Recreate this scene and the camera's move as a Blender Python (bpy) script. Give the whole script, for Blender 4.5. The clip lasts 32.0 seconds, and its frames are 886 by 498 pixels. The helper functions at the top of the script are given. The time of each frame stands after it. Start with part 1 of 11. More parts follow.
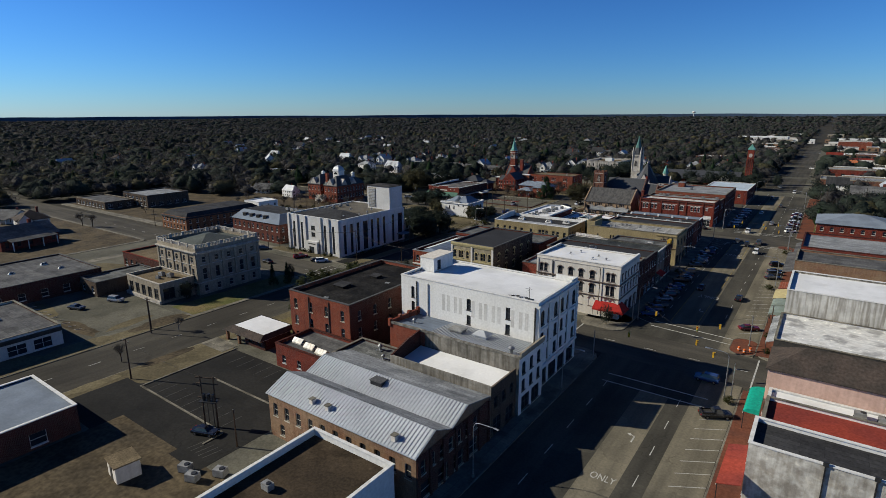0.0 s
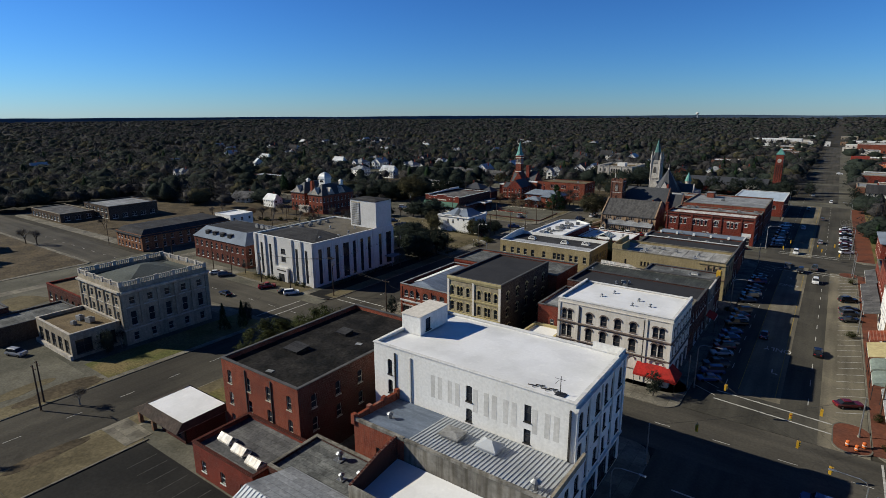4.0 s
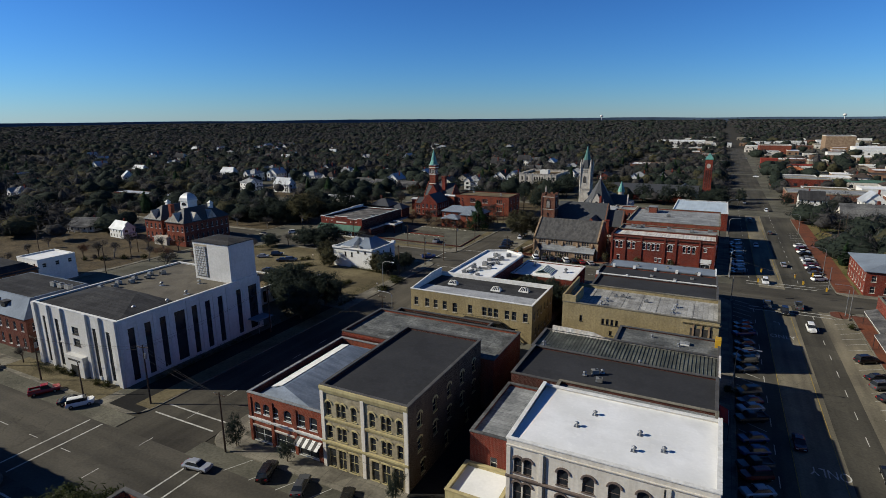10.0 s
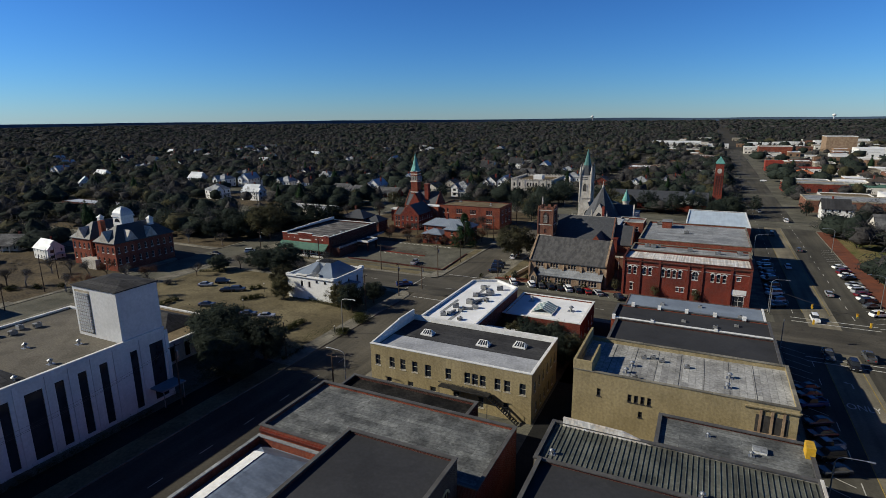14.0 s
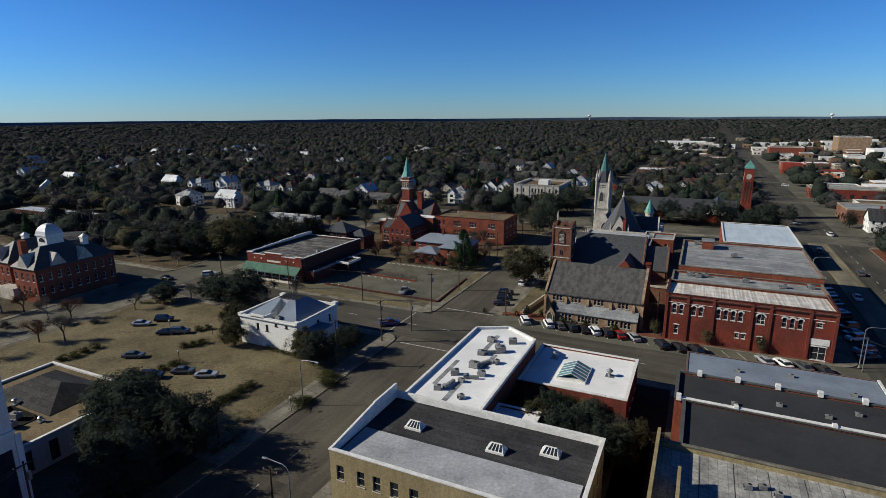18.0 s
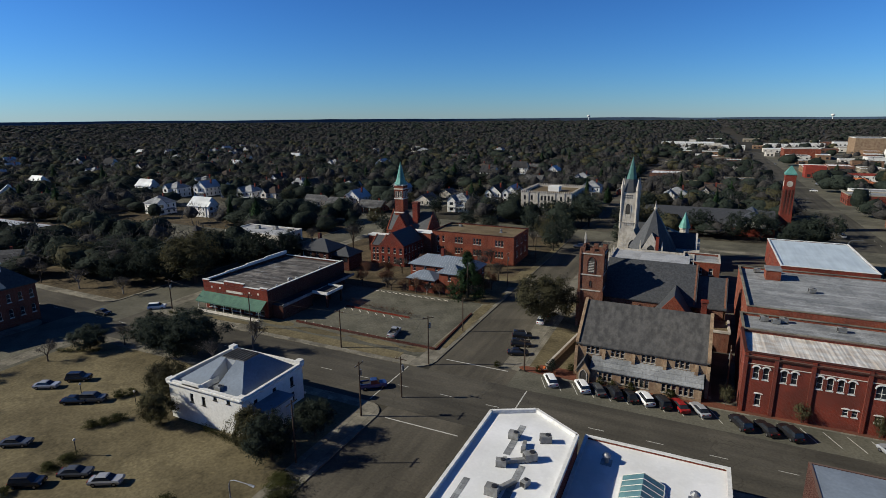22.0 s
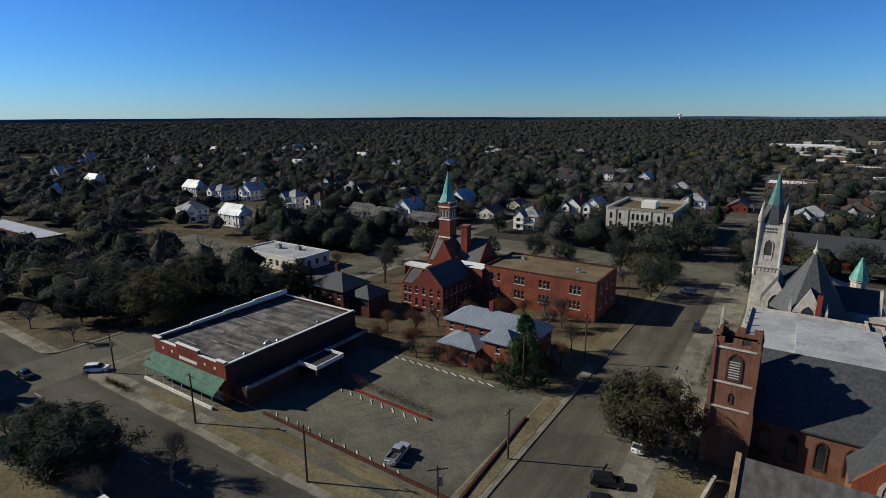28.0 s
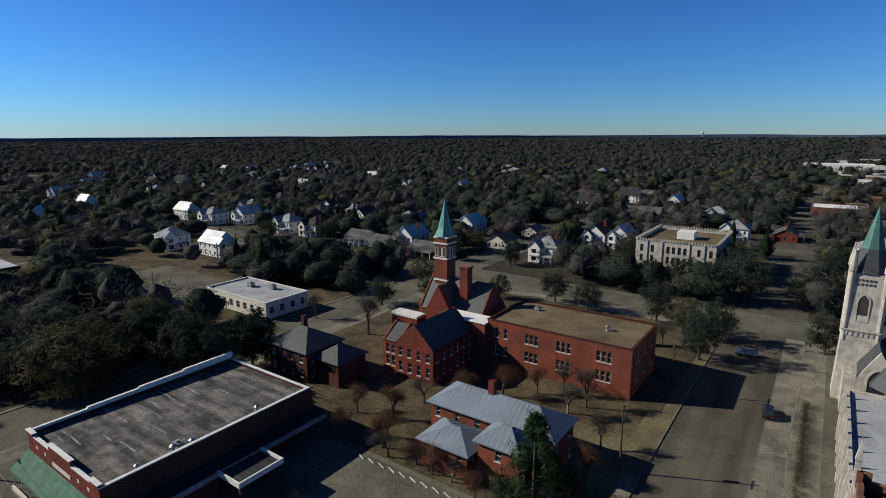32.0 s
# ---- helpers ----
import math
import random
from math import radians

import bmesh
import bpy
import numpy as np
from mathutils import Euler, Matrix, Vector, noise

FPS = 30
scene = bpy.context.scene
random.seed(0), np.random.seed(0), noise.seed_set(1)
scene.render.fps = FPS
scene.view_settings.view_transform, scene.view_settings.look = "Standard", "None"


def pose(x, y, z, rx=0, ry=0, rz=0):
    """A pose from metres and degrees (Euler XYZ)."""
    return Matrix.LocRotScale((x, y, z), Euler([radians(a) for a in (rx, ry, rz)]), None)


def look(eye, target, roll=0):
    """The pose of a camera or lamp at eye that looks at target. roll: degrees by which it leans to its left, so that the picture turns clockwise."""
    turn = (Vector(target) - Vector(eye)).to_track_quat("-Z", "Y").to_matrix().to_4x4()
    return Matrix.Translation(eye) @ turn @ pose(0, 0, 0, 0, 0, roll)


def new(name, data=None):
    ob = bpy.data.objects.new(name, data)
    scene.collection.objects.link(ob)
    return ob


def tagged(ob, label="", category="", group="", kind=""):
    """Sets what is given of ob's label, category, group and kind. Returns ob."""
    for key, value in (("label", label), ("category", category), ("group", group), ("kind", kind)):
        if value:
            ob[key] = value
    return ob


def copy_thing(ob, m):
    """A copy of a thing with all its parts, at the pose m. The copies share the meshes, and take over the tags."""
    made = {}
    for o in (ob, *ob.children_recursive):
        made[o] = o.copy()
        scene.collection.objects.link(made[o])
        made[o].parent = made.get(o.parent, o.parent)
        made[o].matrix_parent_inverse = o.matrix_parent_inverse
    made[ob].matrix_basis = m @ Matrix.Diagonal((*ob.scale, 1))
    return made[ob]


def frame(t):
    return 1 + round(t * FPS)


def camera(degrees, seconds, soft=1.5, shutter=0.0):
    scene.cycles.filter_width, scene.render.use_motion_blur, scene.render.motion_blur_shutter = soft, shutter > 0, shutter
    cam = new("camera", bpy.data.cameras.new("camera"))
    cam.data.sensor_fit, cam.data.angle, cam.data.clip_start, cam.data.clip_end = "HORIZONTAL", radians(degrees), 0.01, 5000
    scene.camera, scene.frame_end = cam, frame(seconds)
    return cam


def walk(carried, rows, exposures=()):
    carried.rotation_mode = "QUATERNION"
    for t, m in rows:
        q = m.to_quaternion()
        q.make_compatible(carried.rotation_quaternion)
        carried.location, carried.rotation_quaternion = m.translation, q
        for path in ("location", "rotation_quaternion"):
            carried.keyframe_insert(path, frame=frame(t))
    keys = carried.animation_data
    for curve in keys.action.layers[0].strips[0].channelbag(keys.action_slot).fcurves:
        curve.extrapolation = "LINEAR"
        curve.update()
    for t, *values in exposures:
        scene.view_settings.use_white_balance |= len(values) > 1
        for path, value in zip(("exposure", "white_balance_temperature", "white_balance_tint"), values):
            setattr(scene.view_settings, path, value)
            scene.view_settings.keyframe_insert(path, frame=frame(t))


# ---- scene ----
cam = camera(78.2, 32.0, soft=0.75)
METRES, EYE, TILT, LEAN, TURN = 280.0, 52.6, 0.0, 0.0, 35.3
ROWS = [
    (0.0, 0.0, 0.0, 0.0, -0.06, -13.99, 0.25),
    (0.5, 0.0022, 0.0157, -0.0005, -0.02, -13.97, 0.22),
    (1.0, 0.004, 0.0314, -0.0008, 0.01, -13.96, 0.21),
    (1.5, 0.0052, 0.0474, -0.001, 0.08, -13.94, 0.22),
    (2.0, 0.0061, 0.0636, -0.0009, 0.13, -13.92, 0.21),
    (2.5, 0.0066, 0.08, -0.001, 0.16, -13.89, 0.21),
    (4.5, 0.0066, 0.1449, -0.0001, 0.01, -13.85, 0.26),
    (5.0, 0.007, 0.161, 0.0001, -2.49, -13.81, 0.33),
    (5.5, 0.0075, 0.1771, 0.0, -4.92, -13.77, 0.38),
    (6.0, 0.0088, 0.1935, -0.0001, -6.24, -13.73, 0.41),
    (6.5, 0.0105, 0.2097, 0.0001, -7.13, -13.71, 0.43),
    (7.0, 0.0128, 0.2258, 0.0001, -7.54, -13.68, 0.45),
    (7.5, 0.0156, 0.2417, 0.0002, -7.85, -13.67, 0.44),
    (8.0, 0.0189, 0.2573, 0.0003, -8.07, -13.66, 0.45),
    (8.5, 0.0227, 0.2729, 0.0001, -8.26, -13.63, 0.45),
    (9.0, 0.0265, 0.2883, 0.0003, -8.44, -13.62, 0.42),
    (9.5, 0.031, 0.3037, 0.0003, -8.57, -13.61, 0.44),
    (10.0, 0.0354, 0.3192, -0.0003, -8.68, -13.58, 0.47),
    (10.5, 0.0397, 0.3345, -0.0004, -8.77, -13.56, 0.45),
    (11.0, 0.0442, 0.3497, -0.0004, -8.91, -13.55, 0.47),
    (11.5, 0.0487, 0.3653, -0.0008, -9.04, -13.52, 0.46),
    (12.0, 0.053, 0.3802, -0.0004, -9.15, -13.52, 0.47),
    (12.5, 0.0574, 0.3955, -0.0006, -9.28, -13.51, 0.5),
    (13.0, 0.0615, 0.4105, -0.0004, -9.41, -13.53, 0.51),
    (13.5, 0.0654, 0.4251, -0.0004, -9.51, -13.54, 0.52),
    (14.0, 0.0694, 0.4407, -0.001, -9.61, -13.52, 0.54),
    (14.5, 0.0731, 0.4561, -0.0008, -9.72, -13.56, 0.56),
    (16.5, 0.0837, 0.5192, -0.001, -9.95, -13.63, 0.48),
    (17.0, 0.0862, 0.5353, -0.0017, -9.97, -13.62, 0.46),
    (17.5, 0.0888, 0.5505, -0.0019, -9.97, -13.63, 0.46),
    (18.0, 0.0918, 0.566, -0.0019, -10.0, -13.62, 0.44),
    (18.5, 0.0944, 0.5816, -0.0021, -10.03, -13.64, 0.45),
    (19.0, 0.0975, 0.5969, -0.0024, -10.04, -13.64, 0.46),
    (19.5, 0.1001, 0.6122, -0.0024, -10.09, -13.64, 0.44),
    (20.0, 0.1028, 0.6275, -0.0027, -10.13, -13.64, 0.43),
    (20.5, 0.1052, 0.6425, -0.003, -10.16, -13.64, 0.42),
    (21.0, 0.1073, 0.6573, -0.0033, -10.17, -13.63, 0.4),
    (21.5, 0.1093, 0.672, -0.0036, -10.21, -13.62, 0.4),
    (22.0, 0.1117, 0.6871, -0.0039, -10.18, -13.61, 0.39),
    (22.5, 0.1137, 0.7024, -0.0041, -10.25, -13.62, 0.38),
    (23.0, 0.1169, 0.7175, -0.004, -10.27, -13.6, 0.37),
    (23.5, 0.1199, 0.7332, -0.0042, -10.31, -13.62, 0.35),
    (24.0, 0.1241, 0.7489, -0.0047, -10.29, -13.6, 0.34),
    (24.5, 0.1285, 0.7643, -0.0049, -10.34, -13.61, 0.35),
    (26.5, 0.1492, 0.8236, -0.0046, -6.41, -13.7, 0.28),
    (27.0, 0.1542, 0.8381, -0.0051, -4.09, -13.73, 0.21),
    (27.5, 0.1592, 0.8525, -0.0053, -2.95, -13.74, 0.21),
    (28.0, 0.1635, 0.8669, -0.0057, -1.96, -13.74, 0.2),
    (28.5, 0.1674, 0.8811, -0.0059, -1.28, -13.75, 0.2),
    (29.0, 0.171, 0.895, -0.0063, -0.81, -13.64, 0.21),
    (29.5, 0.1742, 0.909, -0.0067, -0.52, -11.92, 0.2),
    (30.0, 0.1775, 0.9225, -0.0072, -0.32, -11.89, 0.23),
    (30.5, 0.1801, 0.9363, -0.0069, -0.21, -11.91, 0.23),
    (31.0, 0.1826, 0.95, -0.007, -0.12, -11.9, 0.21),
    (31.5, 0.1854, 0.9639, -0.0073, -0.01, -11.89, 0.22),
    (32.0, 0.1876, 0.9777, -0.0072, 0.03, -11.9, 0.25),
]
walk(cam, [(t, pose(0, 0, EYE, TILT, LEAN, TURN) @ pose(METRES * x, METRES * y, METRES * z, 90 + pitch, roll, yaw)) for t, x, y, z, yaw, pitch, roll in ROWS])

# ---- sky and sun ----
SUN_AZ, SUN_EL = 25.0, 29.5          # shadows point SUN_AZ degrees from +x towards +y
world = bpy.data.worlds.new("sky")
scene.world = world
world.use_nodes = True
wn = world.node_tree.nodes
sky = wn.new("ShaderNodeTexSky")
sky.sky_type, sky.sun_disc = "NISHITA", False
sky.sun_elevation, sky.sun_rotation = radians(SUN_EL), radians(270 - SUN_AZ)
sky.altitude, sky.air_density, sky.dust_density, sky.ozone_density = 0, 1.0, 0.0, 10.0
depth, tint = wn.new("ShaderNodeGamma"), wn.new("ShaderNodeMix")
depth.inputs[1].default_value = 1.3
tint.data_type, tint.blend_type = "RGBA", "MULTIPLY"
tint.inputs[0].default_value, tint.inputs[7].default_value = 1.0, (0.72, 0.93, 1.05, 1)
world.node_tree.links.new(sky.outputs[0], depth.inputs[0])
world.node_tree.links.new(depth.outputs[0], tint.inputs[6])
low, rise, blue = wn.new("ShaderNodeTexCoord"), wn.new("ShaderNodeMapRange"), wn.new("ShaderNodeMix")
split = wn.new("ShaderNodeSeparateXYZ")
rise.inputs[1].default_value, rise.inputs[2].default_value = 0.0, 0.14
blue.data_type, blue.blend_type = "RGBA", "MIX"
blue.inputs[6].default_value, blue.inputs[7].default_value = (1.0, 0.95, 1.0, 1), (1, 1, 1, 1)
haze = wn.new("ShaderNodeMix")
haze.data_type, haze.blend_type = "RGBA", "MULTIPLY"
haze.inputs[0].default_value = 1.0
world.node_tree.links.new(low.outputs["Generated"], split.inputs[0])
world.node_tree.links.new(split.outputs[2], rise.inputs[0])
world.node_tree.links.new(rise.outputs[0], blue.inputs[0])
world.node_tree.links.new(tint.outputs[2], haze.inputs[6])
world.node_tree.links.new(blue.outputs[2], haze.inputs[7])
steep, deep, dome = wn.new("ShaderNodeMapRange"), wn.new("ShaderNodeMix"), wn.new("ShaderNodeMix")
steep.inputs[1].default_value, steep.inputs[2].default_value = 0.2, 0.9
deep.data_type, deep.blend_type = "RGBA", "MIX"
deep.inputs[6].default_value, deep.inputs[7].default_value = (1, 1, 1, 1), (0.58, 0.55, 0.51, 1)
dome.data_type, dome.blend_type = "RGBA", "MULTIPLY"
dome.inputs[0].default_value = 1.0
world.node_tree.links.new(split.outputs[2], steep.inputs[0])
world.node_tree.links.new(steep.outputs[0], deep.inputs[0])
world.node_tree.links.new(haze.outputs[2], dome.inputs[6])
world.node_tree.links.new(deep.outputs[2], dome.inputs[7])
world.node_tree.links.new(dome.outputs[2], wn["Background"].inputs[0])
wn["Background"].inputs[1].default_value = 0.0498
sun = new("sun", bpy.data.lights.new("sun", "SUN"))
sun.data.energy, sun.data.angle, sun.data.color = 5.0, radians(0.53), (1.0, 0.95, 0.80)
ca, sa, ce, se = math.cos(radians(SUN_AZ)), math.sin(radians(SUN_AZ)), math.cos(radians(SUN_EL)), math.sin(radians(SUN_EL))
sun.matrix_world = look((-100 * ca * ce, -100 * sa * ce, 100 * se + 100), (0, 0, 100))
scene.view_settings.exposure = 0.22

# ---- materials ----
def material(name, color, other=None, scale=0.3, rough=0.9, metal=0.0, bump=0.3, fine=2.4, grain=0.3, streak=0.0, mode="", spec=0.3, island=0.0, stain=0.0, run=None):
    """A surface with blotches (scale), grain (fine), upright run-off streaks, and a regular relief by mode."""
    m = bpy.data.materials.new(name)
    m.use_nodes = True
    nt = m.node_tree
    n, link = nt.nodes, nt.links.new
    b = n["Principled BSDF"]
    other = other or tuple(c * 0.7 for c in color)
    grain = grain * 0.45 if max(color) > 0.45 else grain
    tone_scale = 0.90 if max(color) > 0.45 else 0.81      # scales all base colours down to balance the raised exposure
    color, other = tuple(c * tone_scale for c in color), tuple(c * tone_scale for c in other)
    co = n.new("ShaderNodeTexCoord").outputs["Object"]
    info = n.new("ShaderNodeObjectInfo")
    shift = n.new("ShaderNodeVectorMath")
    shift.operation = "MULTIPLY_ADD"
    link(info.outputs["Random"], shift.inputs[0])
    shift.inputs[1].default_value = (97.0, 61.0, 0.0)
    link(co, shift.inputs[2])
    p = shift.outputs[0]

    def noise_at(sc, detail, vec=p):
        t = n.new("ShaderNodeTexNoise")
        t.inputs["Scale"].default_value, t.inputs["Detail"].default_value = sc, detail
        link(vec, t.inputs["Vector"])
        return t.outputs["Fac"]

    def ramp(fac, lo, hi):
        t = n.new("ShaderNodeMapRange")
        t.inputs[1].default_value, t.inputs[2].default_value = lo, hi
        link(fac, t.inputs[0])
        return t.outputs[0]

    def mix(fac, a, c, kind="MIX"):
        t = n.new("ShaderNodeMix")
        t.data_type, t.blend_type = "RGBA", kind
        for k, v in ((0, fac), (6, a), (7, c)):
            if isinstance(v, bpy.types.NodeSocket):
                link(v, t.inputs[k])
            else:
                t.inputs[k].default_value = (*v, 1) if k else v
        return t.outputs[2]

    blot = ramp(noise_at(scale, 5), 0.38, 0.62)
    col = mix(blot, color, other)
    g = noise_at(fine, 6)
    col = mix(grain, col, mix(ramp(g, 0.3, 0.7), (0.25, 0.25, 0.25), (1.6, 1.6, 1.6)), "MULTIPLY")
    if streak:
        mp = n.new("ShaderNodeMapping")
        mp.inputs["Scale"].default_value = (1.6, 1.6, 0.12)
        link(p, mp.inputs["Vector"])
        col = mix(streak, col, mix(ramp(noise_at(1.0, 4, mp.outputs[0]), 0.42, 0.62), (1, 1, 1), (0.45, 0.42, 0.38)), "MULTIPLY")
    if island:
        geo = n.new("ShaderNodeNewGeometry")
        col = mix(island, col, mix(geo.outputs["Random Per Island"], (0.35, 0.38, 0.3), (1.7, 1.6, 1.5)), "MULTIPLY")
    if stain:                                      # ponding marks and patches with soft and hard rims
        col = mix(stain, col, mix(ramp(noise_at(0.22, 6), 0.52, 0.60), (1, 1, 1), (0.42, 0.42, 0.43)), "MULTIPLY")
        col = mix(stain, col, mix(ramp(noise_at(1.1, 5), 0.60, 0.68), (1, 1, 1), (1.5, 1.48, 1.42)), "MULTIPLY")
    if run:                                        # wear drawn out along one direction
        mp = n.new("ShaderNodeMapping")
        mp.inputs["Scale"].default_value = (run[0], run[1], 1.0)
        link(p, mp.inputs["Vector"])
        col = mix(run[2], col, mix(ramp(noise_at(1.0, 5, mp.outputs[0]), 0.36, 0.64), (0.5, 0.5, 0.5), (1.55, 1.5, 1.42)), "MULTIPLY")
    height = g
    if mode in ("sheet", "sheet_y", "slab"):       # felt or metal laid in strips, or cast slabs
        t = n.new("ShaderNodeTexBrick")
        t.inputs["Scale"].default_value = 1.0
        wide, tall, joint = (2.2, 2.2, 0.03) if mode == "slab" else (7.5, 1.05, 0.035)
        t.inputs["Brick Width"].default_value, t.inputs["Row Height"].default_value, t.inputs["Mortar Size"].default_value = wide, tall, joint
        t.inputs["Color1"].default_value, t.inputs["Color2"].default_value, t.inputs["Mortar"].default_value = (0.72, 0.72, 0.73, 1), (1.2, 1.2, 1.18, 1), (0.5, 0.5, 0.5, 1)
        t.offset = 0.0 if mode == "slab" else 0.37
        mp = n.new("ShaderNodeMapping")
        mp.inputs["Rotation"].default_value = (0, 0, radians(90) if mode == "sheet_y" else 0)
        link(p, mp.inputs["Vector"])
        link(mp.outputs[0], t.inputs["Vector"])
        col = mix(0.8, col, t.outputs["Color"], "MULTIPLY")
    if mode == "road":                             # mended patches and cracks
        t = n.new("ShaderNodeTexVoronoi")
        t.inputs["Scale"].default_value = 0.11
        warp = n.new("ShaderNodeVectorMath")
        warp.operation = "MULTIPLY_ADD"
        nz = n.new("ShaderNodeTexNoise")
        nz.inputs["Scale"].default_value, nz.inputs["Detail"].default_value = 0.35, 4
        link(p, nz.inputs["Vector"])
        link(nz.outputs["Color"], warp.inputs[0])
        warp.inputs[1].default_value = (5, 5, 0)
        link(p, warp.inputs[2])
        link(warp.outputs[0], t.inputs["Vector"])
        sp = n.new("ShaderNodeSeparateColor")
        link(t.outputs["Color"], sp.inputs[0])
        col = mix(0.25, col, mix(sp.outputs[0], (0.6, 0.6, 0.62), (1.4, 1.38, 1.32)), "MULTIPLY")
        e = n.new("ShaderNodeTexVoronoi")
        e.feature = "DISTANCE_TO_EDGE"
        e.inputs["Scale"].default_value = 0.16
        link(warp.outputs[0], e.inputs["Vector"])
        col = mix(ramp(e.outputs["Distance"], 0.014, 0.004), col, mix(ramp(noise_at(0.05, 3), 0.45, 0.6), col, mix(0.45, col, (0.45, 0.45, 0.45), "MULTIPLY")))
    if mode == "brick":
        t = n.new("ShaderNodeTexBrick")
        t.inputs["Scale"].default_value = 1.0
        t.inputs["Brick Width"].default_value, t.inputs["Row Height"].default_value, t.inputs["Mortar Size"].default_value = 0.44, 0.15, 0.02
        sep, comb, add = n.new("ShaderNodeSeparateXYZ"), n.new("ShaderNodeCombineXYZ"), n.new("ShaderNodeMath")
        link(co, sep.inputs[0])
        link(sep.outputs[0], add.inputs[0])
        link(sep.outputs[1], add.inputs[1])
        link(add.outputs[0], comb.inputs[0])
        link(sep.outputs[2], comb.inputs[1])
        link(comb.outputs[0], t.inputs["Vector"])
        col = mix(ramp(t.outputs["Fac"], 0, 5.0), col, (0.42, 0.36, 0.3))
        height = t.outputs["Fac"]
    link(col, b.inputs["Base Color"])
    b.inputs["Roughness"].default_value, b.inputs["Metallic"].default_value = rough, metal
    b.inputs["Specular IOR Level"].default_value = spec if rough < 0.8 else 0.06   # dusty surfaces hardly shine
    if bump:
        t = n.new("ShaderNodeBump")
        t.inputs["Strength"].default_value, t.inputs["Distance"].default_value = bump, 0.05
        link(height, t.inputs["Height"])
        link(t.outputs[0], b.inputs["Normal"])
    return m


def leaves(name, a, c, scale=0.12):
    """Foliage: uneven in tone, rough in relief, and thin enough to let some light through."""
    m = material(name, a, c, scale=scale, rough=0.85, bump=1.0, fine=0.9, grain=0.5, island=0.25, spec=0.15)
    n, link = m.node_tree.nodes, m.node_tree.links.new
    b = n["Principled BSDF"]
    for nd in n:
        if nd.type == "BUMP":
            nd.inputs["Distance"].default_value = 0.5
    thin, both = n.new("ShaderNodeBsdfTranslucent"), n.new("ShaderNodeMixShader")
    both.inputs[0].default_value = 0.35
    link(b.inputs["Base Color"].links[0].from_socket, thin.inputs["Color"])
    link(b.outputs[0], both.inputs[1])
    link(thin.outputs[0], both.inputs[2])
    link(both.outputs[0], n["Material Output"].inputs["Surface"])
    return m


brick_red = material("red brick", (0.205, 0.033, 0.019), (0.13, 0.024, 0.016), 0.25, mode="brick", streak=0.25)
brick_orange = material("orange brick", (0.25, 0.060, 0.031), (0.17, 0.042, 0.025), 0.25, mode="brick", streak=0.3)
brick_amber = material("amber brick", (0.26, 0.118, 0.058), (0.20, 0.085, 0.043), 0.25, mode="brick", streak=0.3)
brick_maroon = material("maroon brick", (0.135, 0.036, 0.024), (0.09, 0.026, 0.018), 0.25, mode="brick", streak=0.25)
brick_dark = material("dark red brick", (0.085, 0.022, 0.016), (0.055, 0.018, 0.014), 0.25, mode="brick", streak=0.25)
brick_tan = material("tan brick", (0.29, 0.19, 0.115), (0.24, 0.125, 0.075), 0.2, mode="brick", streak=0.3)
brick_yellow = material("buff brick", (0.36, 0.29, 0.155), (0.29, 0.23, 0.12), 0.2, mode="brick", streak=0.2)
brick_white = material("flaking whitewashed brick", (0.66, 0.64, 0.58), (0.40, 0.37, 0.32), 0.9, mode="brick", streak=0.45, stain=0.4)
wall_stained = material("rain-streaked whitewash", (0.58, 0.57, 0.53), (0.42, 0.41, 0.38), 0.3, streak=0.8, bump=0.2)
brick_brown = material("brownstone", (0.165, 0.062, 0.040), (0.20, 0.095, 0.062), 0.5, mode="brick", streak=0.3)
paver = material("brick paving", (0.19, 0.07, 0.042), (0.14, 0.06, 0.042), 0.2, bump=0.2)
stucco_white = material("white paint", (0.74, 0.73, 0.70), (0.68, 0.67, 0.635), 0.12, streak=0.07, bump=0.1)
stucco_cream = material("cream stucco", (0.68, 0.635, 0.565), (0.60, 0.56, 0.495), 0.2, streak=0.2, bump=0.1)
stucco_pink = material("pink stucco", (0.62, 0.42, 0.34), (0.54, 0.36, 0.29), 0.2, streak=0.2, bump=0.1)
stucco_yellow = material("yellow paint", (0.50, 0.43, 0.23), (0.42, 0.35, 0.19), 0.3, streak=0.25, bump=0.1)
stone_grey = material("grey limestone", (0.40, 0.345, 0.26), (0.30, 0.26, 0.20), 0.25, streak=0.35, bump=0.2)
stone_pale = material("pale rough stone", (0.52, 0.48, 0.42), (0.38, 0.35, 0.31), 0.7, streak=0.3, bump=0.5)
stone_tan = material("tan stone", (0.36, 0.26, 0.17), (0.25, 0.165, 0.11), 0.5, streak=0.3, bump=0.4)
marble = material("white marble panel", (0.60, 0.59, 0.57), (0.52, 0.51, 0.49), 0.2, rough=0.5, streak=0.05, bump=0.05)
concrete = material("concrete", (0.25, 0.23, 0.185), (0.175, 0.16, 0.13), 0.15, grain=0.25, bump=0.2, mode="slab", stain=0.5)
concrete_old = material("stained concrete", (0.32, 0.30, 0.26), (0.17, 0.16, 0.14), 0.3, streak=0.7, bump=0.3)
asphalt = material("asphalt", (0.072, 0.067, 0.057), (0.096, 0.089, 0.075), 0.06, grain=0.2, bump=0.15, mode="road", run=(0.03, 0.35, 0.35))
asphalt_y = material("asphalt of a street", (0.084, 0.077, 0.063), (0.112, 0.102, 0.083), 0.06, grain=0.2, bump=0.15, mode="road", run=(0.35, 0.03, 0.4))
